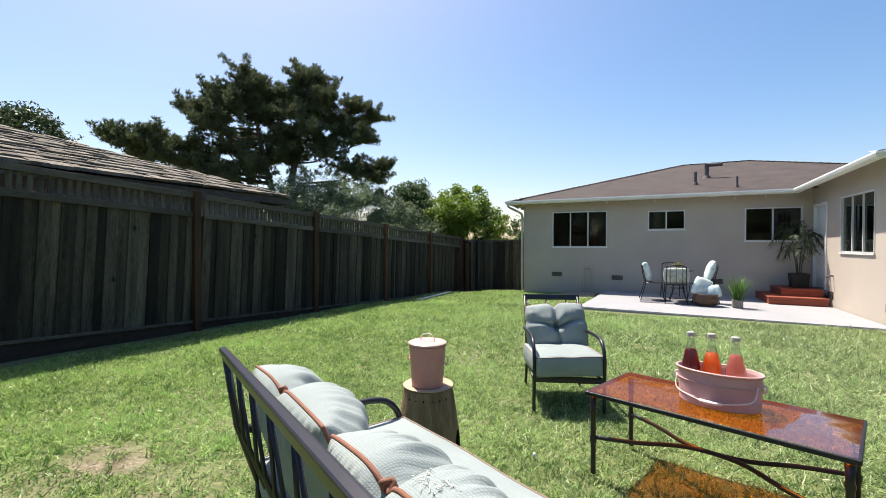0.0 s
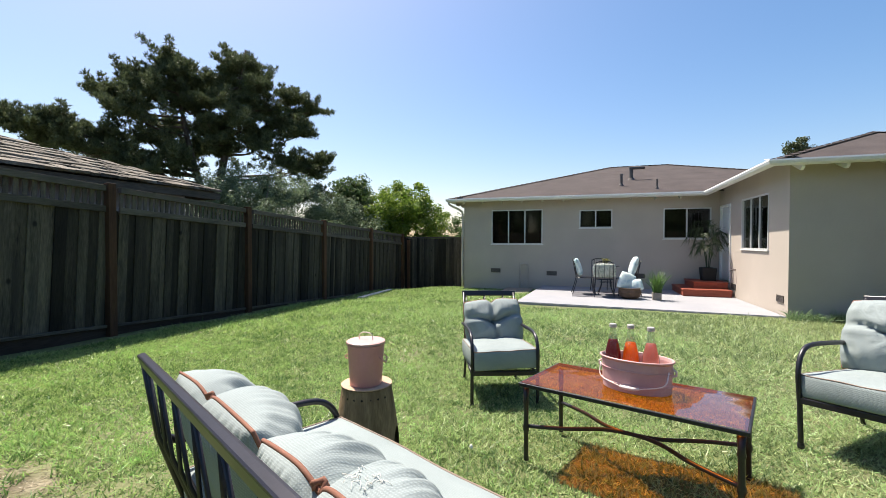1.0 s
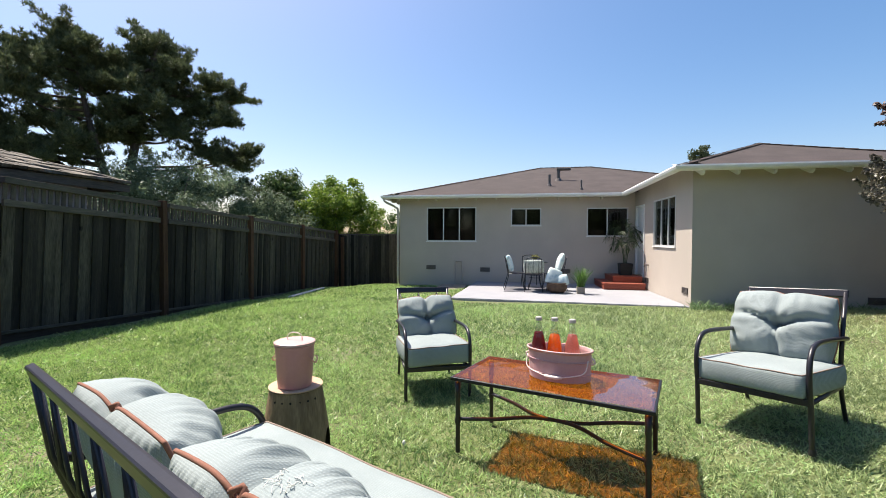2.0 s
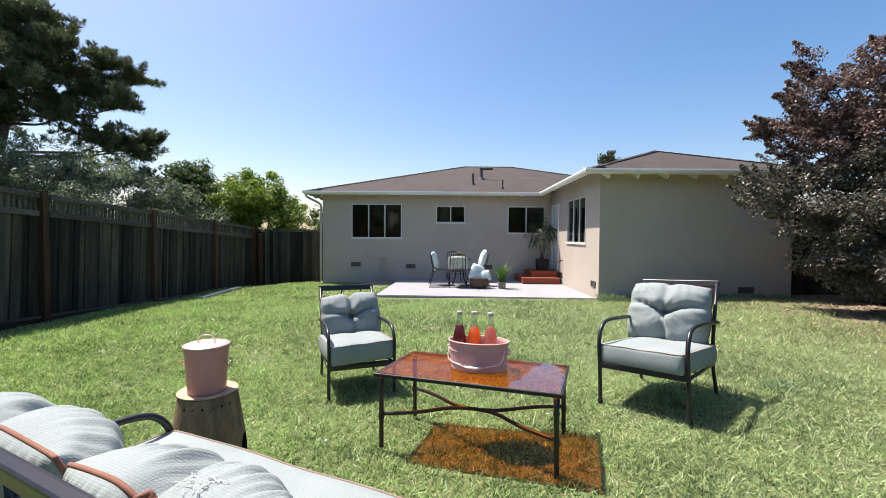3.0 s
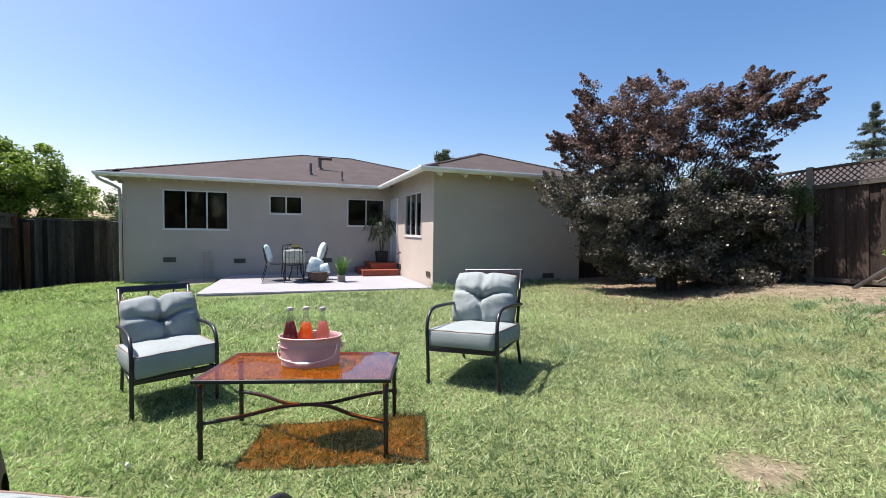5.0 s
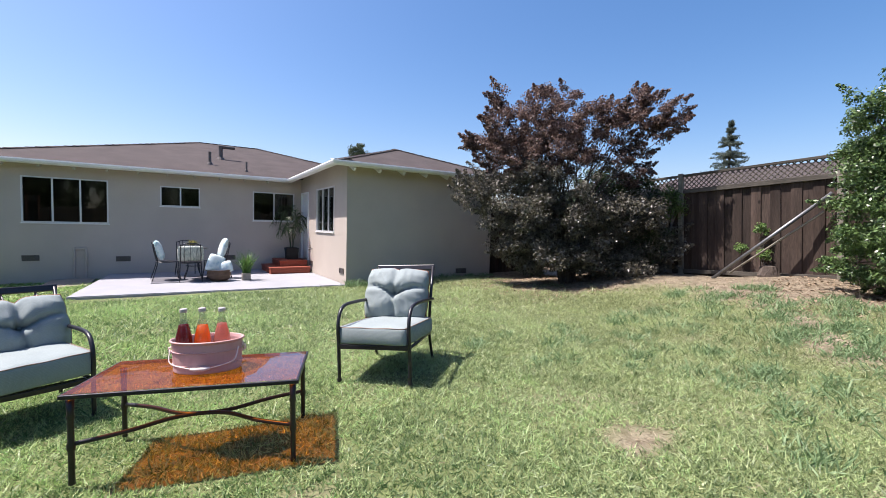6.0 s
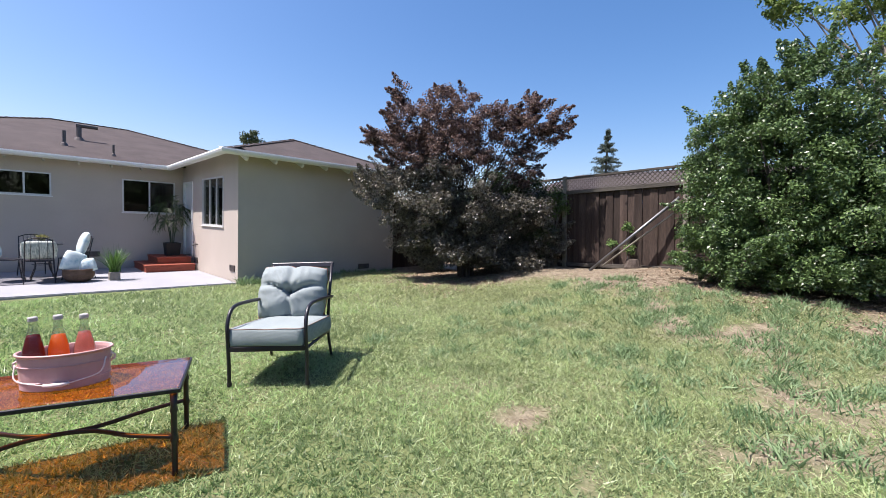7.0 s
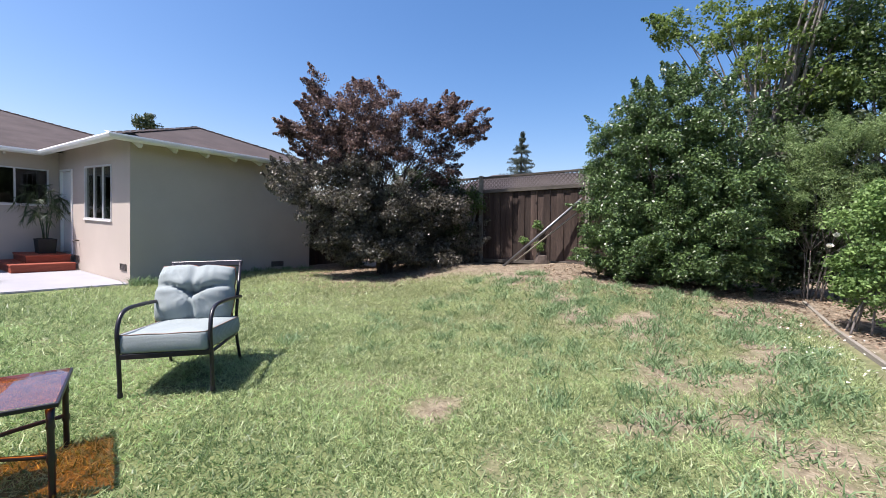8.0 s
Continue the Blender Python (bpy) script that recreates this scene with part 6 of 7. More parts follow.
def pine():
    t = thing("pine_tree", pose(-12.5, 11.5, -0.4), "dark spreading pine behind the fence", "tree")
    rng = np.random.default_rng(21)
    right, deep = np.array((0.678, 0.735, 0)), np.array((-0.735, 0.678, 0))
    # pads of foliage: distance along the spread, height
    pads = [(-1.15, 8.3), (-1.06, 7.8), (-1.83, 7.5), (-2.09, 7.2), (-2.73, 6.9), (-3.04, 6.8), (-2.45, 6.5), (-5.2, 5.55), (-4.75, 5.4), (-4.2, 5.45), (-3.7, 5.35), (-3.6, 4.9), (-4.35, 4.95), (-3.0, 5.4), (-2.8, 4.9), (-1.62, 6.8), (-2.2, 6.15), (-1.25, 7.1), (-0.68, 7.4), (-0.25, 7.55), (-0.5, 6.7), (-1.1, 6.05), (-1.8, 5.45), (0.0, 7.2), (0.3, 7.7), (0.1, 6.3), (0.25, 5.6),
            (1.2, 8.7), (0.8, 8.35), (1.7, 8.4), (0.97, 7.85), (1.64, 7.7), (1.32, 7.15), (0.62, 7.2), (0.22, 6.75), (1.96, 7.1), (2.8, 7.45), (3.5, 7.25), (3.2, 6.75), (2.35, 6.45), (1.66, 6.1), (3.0, 6.1), (0.87, 6.15), (0.06, 5.9), (-0.4, 5.3), (0.36, 5.2), (-1.1, 5.15), (4.1, 5.3), (3.36, 5.0), (2.57, 4.85), (3.7, 4.75), (1.6, 5.5)] + [(-3.2 + 0.75 * k, 4.35 + 0.25 * (k % 2)) for k in range(4)] + [(1.9 + 0.7 * k, 3.6 - 0.15 * (k % 2)) for k in range(3)]
    one, two = [(0, 0, -0.2), (0.1, 0.1, 2.6), (0.3, 0.34, 4.5), (0.55, 0.6, 6.4), (0.8, 0.88, 8.6)], [(0.05, 0.05, 2.2), (-0.23, -0.25, 3.8), (-0.5, -0.54, 5.6), (-0.78, -0.84, 8.2)]
    bm = bmesh.new()
    limb(bm, one, 0.21, 0.03)
    limb(bm, two, 0.15, 0.025)
    limb(bm, [(0, 0, 2.4), (-0.7, -0.8, 3.6), (-1.9, -2.1, 4.7), (-3.0, -3.2, 5.2)], 0.12, 0.03)
    limb(bm, [(0.1, 0.1, 2.9), (0.5, 0.55, 3.5), (1.2, 1.3, 3.95), (2.2, 2.4, 4.3)], 0.045, 0.012)
    limb(bm, [(0.05, 0.05, 2.2), (0.5, 0.55, 2.9), (1.1, 1.2, 3.3), (1.9, 2.1, 3.35)], 0.04, 0.010)
    cen = []
    for r, h in pads:
        c = right * r + deep * rng.normal(0, 0.5) + (0, 0, 0.965 * h - 0.22)
        stem = two if r < -0.2 else one
        h0 = max(2.6, min(h - 0.35 - 0.25 * abs(r), 7.6))
        k = np.clip((h0 - stem[0][2]) / (stem[-1][2] - stem[0][2]), 0, 1)
        root = Vector((stem[-1][0] * k, stem[-1][1] * k, h0))
        tip = Vector(c)
        if h > 4:
            limb(bm, [root, root.lerp(tip, 0.55) - Vector((rng.normal(0, 0.08), rng.normal(0, 0.08), 0.16 + 0.1 * rng.random())), tip - Vector((0, 0, 0.1))], 0.045, 0.012, 6)
        # twigs turn up from the end of the limb and carry the tufts
        for _ in range(15):
            d = np.clip(rng.normal(size=3), -1.6, 1.6) * (0.38, 0.38, 0.24)
            lift = rng.uniform(0.10, 0.34)
            q = np.linspace(0.25, 1.0, 5)[:, None]
            path = c + d * q + np.array((0, 0, lift)) * q * q
            cen.append(path)
            limb(bm, [Vector(c), Vector(path[2]), Vector(path[4])], 0.012, 0.004, 4)
        # the inner part of the limb keeps some foliage too
        back = np.array(root.lerp(tip, rng.uniform(0.6, 0.85)))
        cen.append(back + rng.normal(size=(9, 3)) * (0.34, 0.34, 0.24))
    part("trunk", bm, BARK, t, smooth=True)
    V, F = needles(rng, np.concatenate(cen), 0.115, 22, 0.12)
    raw("crown", V, F, PINE, t)


def bush_tree(name, base, lobes, n_clump, clump_r, per, size, material, stems, bark, label, seed, category="tree", aspect=0.5, up=0.3, flat=0.8, shoots=0, stout=1.0):
    """Stems with limbs to the clumps, and a crown of many small leaves with gaps."""
    t = thing(name, pose(*base), label, category)
    rng = np.random.default_rng(seed)
    cen = spread(rng, lobes, n_clump, clump_r)
    bm = bmesh.new()
    tips = cen[rng.choice(len(cen), min(stems * 5, len(cen)), replace=False)]
    for k in range(stems):
        a = 2.4 * k
        f = Vector((0.12 * math.cos(a), 0.12 * math.sin(a), -0.15))
        own = tips[k::stems]
        mid = Vector(own.mean(0)) if len(own) else Vector((0, 0, 1))
        fork = f.lerp(mid, 0.45)
        limb(bm, [f, f.lerp(fork, 0.5) + Vector((0, 0, 0.1)), fork], (size * 0.9 + 0.02) * stout, (size * 0.5 + 0.012) * stout, 7)
        for q in own:
            q = Vector(q)
            limb(bm, [fork, fork.lerp(q, 0.5) + Vector((0, 0, 0.12)), q], (size * 0.35 + 0.008) * stout, 0.005 * min(stout, 1), 5)
    part("trunk", bm, bark, t, smooth=True)
    V, F = leaves(rng, cen, clump_r * rng.uniform(0.6, 1.25, len(cen)), per, size, flat, aspect, up)
    if shoots:
        mid = cen.mean(0)
        out = (cen - mid) / np.linalg.norm(cen - mid, axis=1, keepdims=True)
        rank = np.argsort(-(np.linalg.norm((cen - mid) * (1, 1, 1.2), axis=1) + rng.normal(0, 0.15, len(cen))))[:shoots]
        tip = []
        for q in rank:
            d = out[q] + (0, 0, 0.55) + rng.normal(0, 0.25, 3)
            d /= np.linalg.norm(d)
            tip += [cen[q] + d * clump_r * k for k in np.linspace(0.6, rng.uniform(1.1, 1.9), 7)]
        V2, F2 = leaves(rng, np.array(tip), np.tile(clump_r * np.linspace(0.5, 0.16, 7), shoots), 14, size, 1.0, aspect, up)
        V, F = np.concatenate([V, V2]), np.concatenate([F, F2 + len(V)])
    raw("crown", V, F, material, t)
    return t


pine()
bush_tree("olive_tree", (-9.9, 11.6, -0.3), [(0, 0, 2.6, 1.9, 1.9, 1.3), (-1.6, -0.8, 2.2, 1.3, 1.3, 1.0), (1.7, 1.5, 2.1, 1.4, 1.4, 1.0), (-2.6, -2.2, 2.0, 1.2, 1.2, 0.9), (0.6, 0.4, 1.6, 2.2, 2.2, 0.8), (-1.0, -0.6, 3.2, 1.2, 1.2, 0.8)], 430, 0.40, 150, 0.095, OLIVE, 4, PALEBARK, "grey-green leafy tree behind the fence", 31, aspect=0.35)
bush_tree("shrub_tree", (-6.75, 15.3, -0.4), [(0.0, 0, 2.95, 1.2, 1.2, 1.1), (0.75, 0.4, 2.3, 1.0, 1.0, 0.8), (-0.8, -0.5, 2.4, 1.0, 1.0, 1.0)], 190, 0.30, 140, 0.11, LIME, 3, BARK, "bright green leafy tree behind the fence corner", 32, aspect=0.5)
bush_tree("shrub_tree", (-8.7, 14.6, -0.4), [(0, 0, 3.0, 1.1, 1.1, 1.1), (0.7, 0.3, 2.3, 1.1, 1.1, 0.9), (-1.0, 0, 2.2, 1.2, 1.2, 0.9), (0.2, 0, 3.6, 0.7, 0.7, 0.6)], 200, 0.32, 140, 0.12, MIDLEAF, 3, BARK, "dark green leafy tree behind the fence", 33)
bush_tree("far_tree", (-21.5, 7.2, -0.4), [(0, 0, 5.5, 1.6, 1.6, 1.4), (-1.5, -2, 5.3, 2.0, 2.0, 1.6)], 230, 0.45, 120, 0.15, FARLEAF, 3, BARK, "dark distant tree over the shed roof", 34)
bush_tree("far_tree", (-7.5, 27.0, -0.4), [(0, 0, 2.4, 1.6, 1.6, 1.0)], 40, 0.5, 100, 0.16, MIDLEAF, 2, BARK, "distant green tree past the house corner", 35)
bush_tree("plum_tree", (7.45, 6.1, 0.15), [(-0.88, 0.7, 3.29, 0.8, 0.8, 0.75), (-1.24, 1.01, 3.84, 0.22, 0.22, 0.5), (-0.21, 0.33, 3.62, 0.8, 0.8, 0.7), (0.24, -0.33, 3.1, 0.55, 0.55, 0.7), (0.45, -0.6, 3.6, 0.4, 0.4, 0.45), (0.8, -1.1, 3.55, 0.5, 0.5, 0.6), (1.05, -1.5, 3.4, 0.35, 0.35, 0.45),
    (-0.53, 0.51, 2.72, 1.25, 1.25, 0.55), (0.76, -0.86, 2.6, 0.45, 0.45, 0.5), (-1.55, 1.04, 2.92, 0.42, 0.42, 0.42)],
    560, 0.16, 92, 0.055, PLUM, 10, BARK, "purple-leaved plum tree with bronze foliage by the fence", 36, aspect=0.6, shoots=170, stout=0.7)
bush_tree("privet_shrub", (7.55, 6.1, 0.2), [(-1.95, 0.8, 1.81, 0.55, 0.55, 0.45), (-0.9, 0.5, 2.15, 0.8, 0.8, 0.4), (-1.2, 0.45, 1.46, 0.9, 0.9, 0.75), (-0.36, -0.24, 1.65, 0.95, 0.95, 0.75), (-1.0, 0.36, 0.67, 0.75, 0.75, 0.46), (-0.11, -0.23, 0.77, 0.9, 0.9, 0.59), (0.75, -0.85, 1.47, 0.75, 0.75, 0.65), (1.16, -1.1, 0.81, 0.6, 0.6, 0.59), (-0.6, 0.0, 0.55, 1.0, 1.0, 0.3), (0.6, -0.7, 0.45, 1.0, 1.0, 0.4)],
    620, 0.20, 130, 0.060, GREYLEAF, 7, BARK, "dense grey-brown leafy shrub under the plum tree", 45, category="shrub", aspect=0.5, up=0.5, shoots=40, stout=0.6)
# the two highest lobes are added foliage that stands in for shade on the lattice
bush_tree("understory_shrub", (8.75, 5.0, 0.3), [(0, 0.2, 0.75, 0.25, 0.6, 0.65), (0.05, 1.3, 0.8, 0.25, 0.8, 0.75), (0, 2.6, 1.0, 0.25, 0.9, 0.9), (0, 0.7, 1.55, 0.22, 0.8, 0.5), (0, 2.0, 1.6, 0.22, 0.9, 0.5), (0.05, 0.35, 1.95, 0.22, 0.6, 0.35), (0.05, 1.4, 2.1, 0.22, 0.8, 0.35)], 330, 0.22, 90, 0.065, FARLEAF, 4, TWIG, "dark shrub along the fence, partly added in place of shade", 43, category="shrub")
bush_tree("understory_shrub", (8.45, 8.2, 0.05), [(0, 0, 0.8, 0.45, 0.8, 0.8), (0, -0.2, 1.7, 0.4, 0.7, 0.5)], 150, 0.22, 90, 0.065, FARLEAF, 4, TWIG, "dark shrub filling the gap between house and fence", 46, category="shrub", stout=0.4)
bush_tree("evergreen_bush", (8.35, 0.40, 0.42), [(0, 0.1, 1.75, 1.0, 1.45, 1.40), (0.05, 0.0, 2.85, 0.65, 0.9, 0.85), (0.0, 0.5, 2.85, 0.5, 0.55, 0.6), (-0.1, 0.75, 2.1, 0.7, 0.8, 0.9), (-0.15, 0.85, 2.5, 0.5, 0.55, 0.6), (-0.1, -0.6, 2.4, 0.6, 0.7, 0.7), (-0.15, -0.8, 1.2, 0.9, 0.8, 1.0), (-0.2, 0.9, 1.1, 0.8, 0.75, 0.95), (-0.3, 0.0, 0.7, 0.9, 1.3, 0.6), (-0.25, 0.0, 0.38, 0.85, 1.35, 0.3)],
          1080, 0.17, 125, 0.056, GLOSSY, 6, BARK, "large glossy dark green evergreen bush", 37, category="bush", aspect=0.45, up=0.5, shoots=110)
bush_tree("tall_tree", (11.2, -0.9, 0.5), [(-0.18, 1.83, 5.46, 0.4, 0.4, 0.5), (-0.12, 1.15, 5.04, 0.45, 0.45, 0.35), (0.1, 0.68, 5.56, 0.7, 0.7, 0.55), (0.08, -0.13, 5.03, 0.84, 0.84, 0.7), (-0.1, 0.3, 4.25, 0.84, 0.84, 0.4), (0.03, -0.71, 4.24, 0.84, 0.84, 0.85), (0.2, -0.6, 6.6, 1.6, 1.6, 0.8)],
          230, 0.22, 80, 0.085, OPENLEAF, 10, PALEBARK, "tall open tree with pale bare trunks behind the fence", 38, stout=1.25, shoots=50)
bush_tree("tall_tree", (11.3, -3.0, 0.5), [(0.03, 1.1, 4.81, 0.9, 0.9, 0.8), (-0.27, 0.3, 4.36, 1.0, 1.0, 1.1), (-0.23, 0.51, 3.3, 1.0, 1.0, 0.85), (0.05, 1.3, 3.4, 0.85, 0.85, 0.85), (-0.43, 1.7, 2.6, 0.6, 0.6, 0.7), (0.1, -1.5, 3.6, 1.4, 1.8, 2.0)], 520, 0.26, 120, 0.075, MIDLEAF, 9, PALEBARK, "dense dark tree beside the tall open tree", 39, stout=0.8)
bush_tree("twiggy_shrub", (8.75, -1.55, 0.45), [(0.06, -0.13, 2.40, 0.78, 0.78, 0.25), (0.0, 0.24, 2.0, 0.62, 0.62, 0.35), (0.12, -0.37, 1.9, 0.67, 0.67, 0.4), (-0.08, 0.42, 1.5, 0.39, 0.39, 0.3), (-0.01, -0.51, 2.45, 0.56, 0.56, 0.3), (-0.1, 0.2, 1.5, 0.6, 0.9, 0.5), (0.0, -0.6, 1.3, 0.5, 0.6, 0.5)], 320, 0.15, 150, 0.042, OLIVETWIG, 10, TWIG, "feathery olive shrub with many bare grey stems", 40, category="shrub", aspect=0.28, stout=0.22, shoots=60)
# dark leaves added as the shaded backdrop behind the bare stems
bush_tree("understory_shrub", (8.95, -2.1, 0.45), [(0, 0.4, 1.0, 0.25, 1.6, 0.9), (0.05, 0.2, 2.0, 0.3, 1.6, 0.8), (0, 0.6, 0.5, 0.25, 1.3, 0.5)], 180, 0.24, 95, 0.075, FARLEAF, 4, TWIG, "dark shrub along the fence, partly added in place of shade", 44, category="shrub", stout=0.3)
bush_tree("ivy_clump", (9.0, 4.75, 0.35), [(0, 0, 1.55, 0.22, 0.35, 0.35)], 26, 0.16, 45, 0.06, MIDLEAF, 2, TWIG, "green creeper hanging on the fence post", 41, category="creeper")


def rose_bush():
    bush = bush_tree("rose_bush", (6.9, -1.75, 0.36), [(0.07, 0.0, 1.3, 0.34, 0.34, 0.3), (0.05, -0.08, 0.92, 0.38, 0.38, 0.4), (0.08, 0.06, 0.6, 0.25, 0.25, 0.35), (0.05, -0.12, 1.45, 0.34, 0.34, 0.25), (0.1, -0.1, 0.3, 0.42, 0.42, 0.28), (0.0, -0.35, 0.7, 0.4, 0.4, 0.5), (0.1, -0.4, 1.3, 0.35, 0.35, 0.3)], 190, 0.14, 60, 0.05, ROSELEAF, 4, TWIG, "light green rose bush with white blooms", 42, category="bush", aspect=0.6, stout=0.2)
    for x, y, z in ((0.06, 0.26, 1.02), (0.05, 0.31, 0.89)):
        bm = bmesh.new()
        rr = random.Random(int(z * 100))
        for ring, (n, r, tilt) in enumerate(((5, 0.012, 82), (7, 0.024, 66), (9, 0.036, 46))):
            for k in range(n):
                m = pose(x, y, z, 0, -35, 0) @ Matrix.Rotation(2 * math.pi * k / n + ring, 4, "Z") @ pose(r * 0.5, 0, 0, 0, -tilt + rr.uniform(-8, 8), 0)
                vs = [bm.verts.new(m @ Vector(p)) for p in ((0, -0.008, 0), (0.02, -0.02, 0.004), (0.038, 0, 0.01), (0.02, 0.02, 0.004), (0, 0.008, 0))]
                bm.faces.new(vs)
        part("rose_bloom", bm, PETAL, bush, "white rose bloom")


rose_bush()


def conifer():
    t = thing("conifer", pose(36.7, 15.7, 0), "distant blue-green conifer beyond the fence", "tree")
    rng = np.random.default_rng(50)
    part("trunk", lathe(bmesh.new(), [(0.22, 0), (0.05, 9.2)], 8), BARK, t)
    cen = []
    # tiers of drooping boughs
    for k in range(16):
        h = 2.5 + 7.0 * k / 15 + rng.normal(0, 0.08)
        r = 0.47 * (9.7 - h) * rng.uniform(0.75, 1.2)
        n = 12
        for j in range(n):
            a = 2 * math.pi * (j + 0.5 * (k % 2)) / n + rng.normal(0, 0.15)
            s, up = rng.uniform(0.6, 1.15), rng.normal(0, 0.16)
            for q in np.linspace(0.15, 1.0, 6):
                cen.append((r * s * q * math.cos(a), r * s * q * math.sin(a), h + up * q + 0.12 - 0.22 * r * q + 0.1 * q * q))
    cen += [(0, 0, z) for z in np.linspace(3, 9.75, 34)]
    V, F = needles(rng, np.array(cen), 0.09, 9, 0.17)
    raw("crown", V, F, HAZELEAF, t)


conifer()
bush_tree("far_tree", (12.8, 32.4, 0), [(0, 0, 7.2, 0.75, 0.75, 0.6)], 30, 0.3, 90, 0.14, FARLEAF, 2, BARK, "dark distant tree top behind the roof", 51)
bush_tree("far_tree", (16.5, -8, 0.3), [(0, 0, 4.0, 2.5, 2.5, 2.5)], 90, 0.6, 90, 0.16, FARLEAF, 3, BARK, "dense dark tree past the yard", 52)

# added out of view: they darken the window reflections and, slightly, the front wall
for k, (x, y) in enumerate(((-7, -11), (-2, -12), (3, -11.5), (8, -12))):
    bush_tree("unseen_tree", (x, y, 0.1), [(0, 0, 3.2, 2.4, 1.4, 2.4)], 110, 0.8, 90, 0.26, FARLEAF, 3, BARK, "unseen dense dark tree added behind the rear fence", 60 + k)

# ---- small things on the ground ----
bm = tube(bmesh.new(), [(8.62, 3.66, 0.44), (9.09, 2.16, 1.98)], 0.031, 10)
tagged(part("leaning_pole", bm, POLE, smooth=True), "thick grey pole leaning against the board fence", "pole", "poles leaning on the fence")
bm = tube(bmesh.new(), [(8.82, 3.46, 0.56), (9.10, 2.25, 1.68)], 0.018, 8)
tagged(part("leaning_pole", bm, TIMBER, smooth=True), "thin pale wooden pole leaning against the board fence", "pole", "poles leaning on the fence")
for k, (y, z, r) in enumerate(((3.08, 1.38, 0.12), (3.40, 1.02, 0.08), (3.03, 0.92, 0.09))):
    bush_tree("creeper_sprig", (9.09, y, 0.45), [(0, 0, z - 0.45, 0.05, r, r)], 9, 0.07, 26, 0.055, ROSELEAF, 1, TWIG, "pale green creeper sprig growing up the fence boards", 70 + k, category="creeper", stout=0.15)
bm = lathe(bmesh.new(), [(0.16, -0.1), (0.16, 0.02), (0.125, 0.13), (0.11, 0.18), (0.04, 0.195)], 16, wob=lambda a, z: 1 + 0.15 * math.sin(3 * a + 9 * z))
bm.transform(pose(9.0, 2.92, gz(9.0, 2.92)))
tagged(part("stump", bm, BARK), "dark weathered cut stump at the fence foot", "stump")
for (xa, ya), (xb, yb) in (((8.3, -1.42), (6.9, -1.56)), ((6.88, -1.56), (5.3, -1.66)), ((5.28, -1.66), (3.6, -1.80))):
    a, b = Vector((xa, ya, gz(xa, ya) - 0.01)), Vector((xb, yb, gz(xb, yb) - 0.01))
    bm = block((0, -0.02, -0.08), ((b - a).length, 0.02, 0.045), 0.006)
    bm.transform(Matrix.Translation(a) @ (b - a).to_track_quat("X", "Z").to_matrix().to_4x4())
    tagged(part("lawn_edging", bm, TIMBER), "weathered timber edging board along the lawn", "edging", "lawn edging boards")
bm = block((-0.06, -1.0, 0.0), (0.06, 1.0, 0.035), 0.004)
bm.transform(pose(-5.55, 10.7, gz(-5.6, 10.7) + 0.01, 0, 0, 2))
tagged(part("plank", bm, WHITE), "pale painted plank lying by the fence foot", "plank")


STALK = mat("pale_stalk", (0.42, 0.45, 0.24), (0.52, 0.54, 0.32), 8, 0.8, 60, 0.1)
LITTER = leaf_mat("dead_leaf", (0.10, 0.072, 0.048), (0.38, 0.28, 0.19), 0.7, 0.1, 0.2)


def scatter(name, n, box, size, material, label, category, seed, aspect=0.55):
    """Small flat leaves lying on the ground inside a stretch of it."""
    rng = np.random.default_rng(seed)
    x, y = rng.uniform(box[0], box[1], n), rng.uniform(box[2], box[3], n)
    cen = np.stack([x, y, ground_z(x, y) + 0.010 * wavy(x, y, 2.2) + 0.012], 1)
    V, F = leaves(rng, cen, 0.012, 1, size, 0.3, aspect, 2.5)
    tagged(raw(name, V, F, material, kind="stuff"), label, category)


scatter("leaf_litter", 2600, (5.2, 9.0, 4.6, 8.2), 0.055, LITTER, "brown dead leaves on the soil under the plum tree", "leaves", 81)
scatter("leaf_litter", 3200, (6.4, 9.1, -3.2, 2.6), 0.05, LITTER, "brown dead leaves on the soil along the fence", "leaves", 82)
scatter("leaf_litter", 1500, (3.6, 7.0, -3.6, -1.75), 0.05, LITTER, "brown dead leaves on the planting bed", "leaves", 84)
scatter("fallen_petals", 130, (4.6, 7.4, -1.75, -0.95), 0.032, PETAL, "white rose petals fallen along the lawn edging", "petals", 83, 0.9)
bm = tube(bmesh.new(), curve_pts([(8.35, -0.62, gz(8.35, -0.62) + 0.04), (8.2, -0.80, gz(8.2, -0.8) + 0.08), (8.15, -0.98, gz(8.15, -0.98) + 0.18), (8.22, -1.05, gz(8.22, -1.05) + 0.38)], 6), 0.014, 8)
tagged(part("bent_branch", bm, TWIG, smooth=True), "pale bent dead branch lying by the shrubs", "branch")


stalk = thing("seed_stalk", pose(-0.565, 2.20, gz(-0.565, 2.20)), "tall pale dandelion stalk standing in the lawn", "weed")
part("stem", tube(bmesh.new(), curve_pts([(0, 0, -0.01), (-0.005, 0.01, 0.07), (0.01, 0.02, 0.14), (0.012, 0.022, 0.175)], 5), 0.0022, 6), STALK, stalk, smooth=True)
part("seed_head", lathe(bmesh.new(), [(0.002, 0.172), (0.008, 0.178), (0.010, 0.186), (0.006, 0.196), (0.001, 0.199)], 10), PETAL, stalk, "white seed head", smooth=True).matrix_basis = pose(0.012, 0.022, 0)


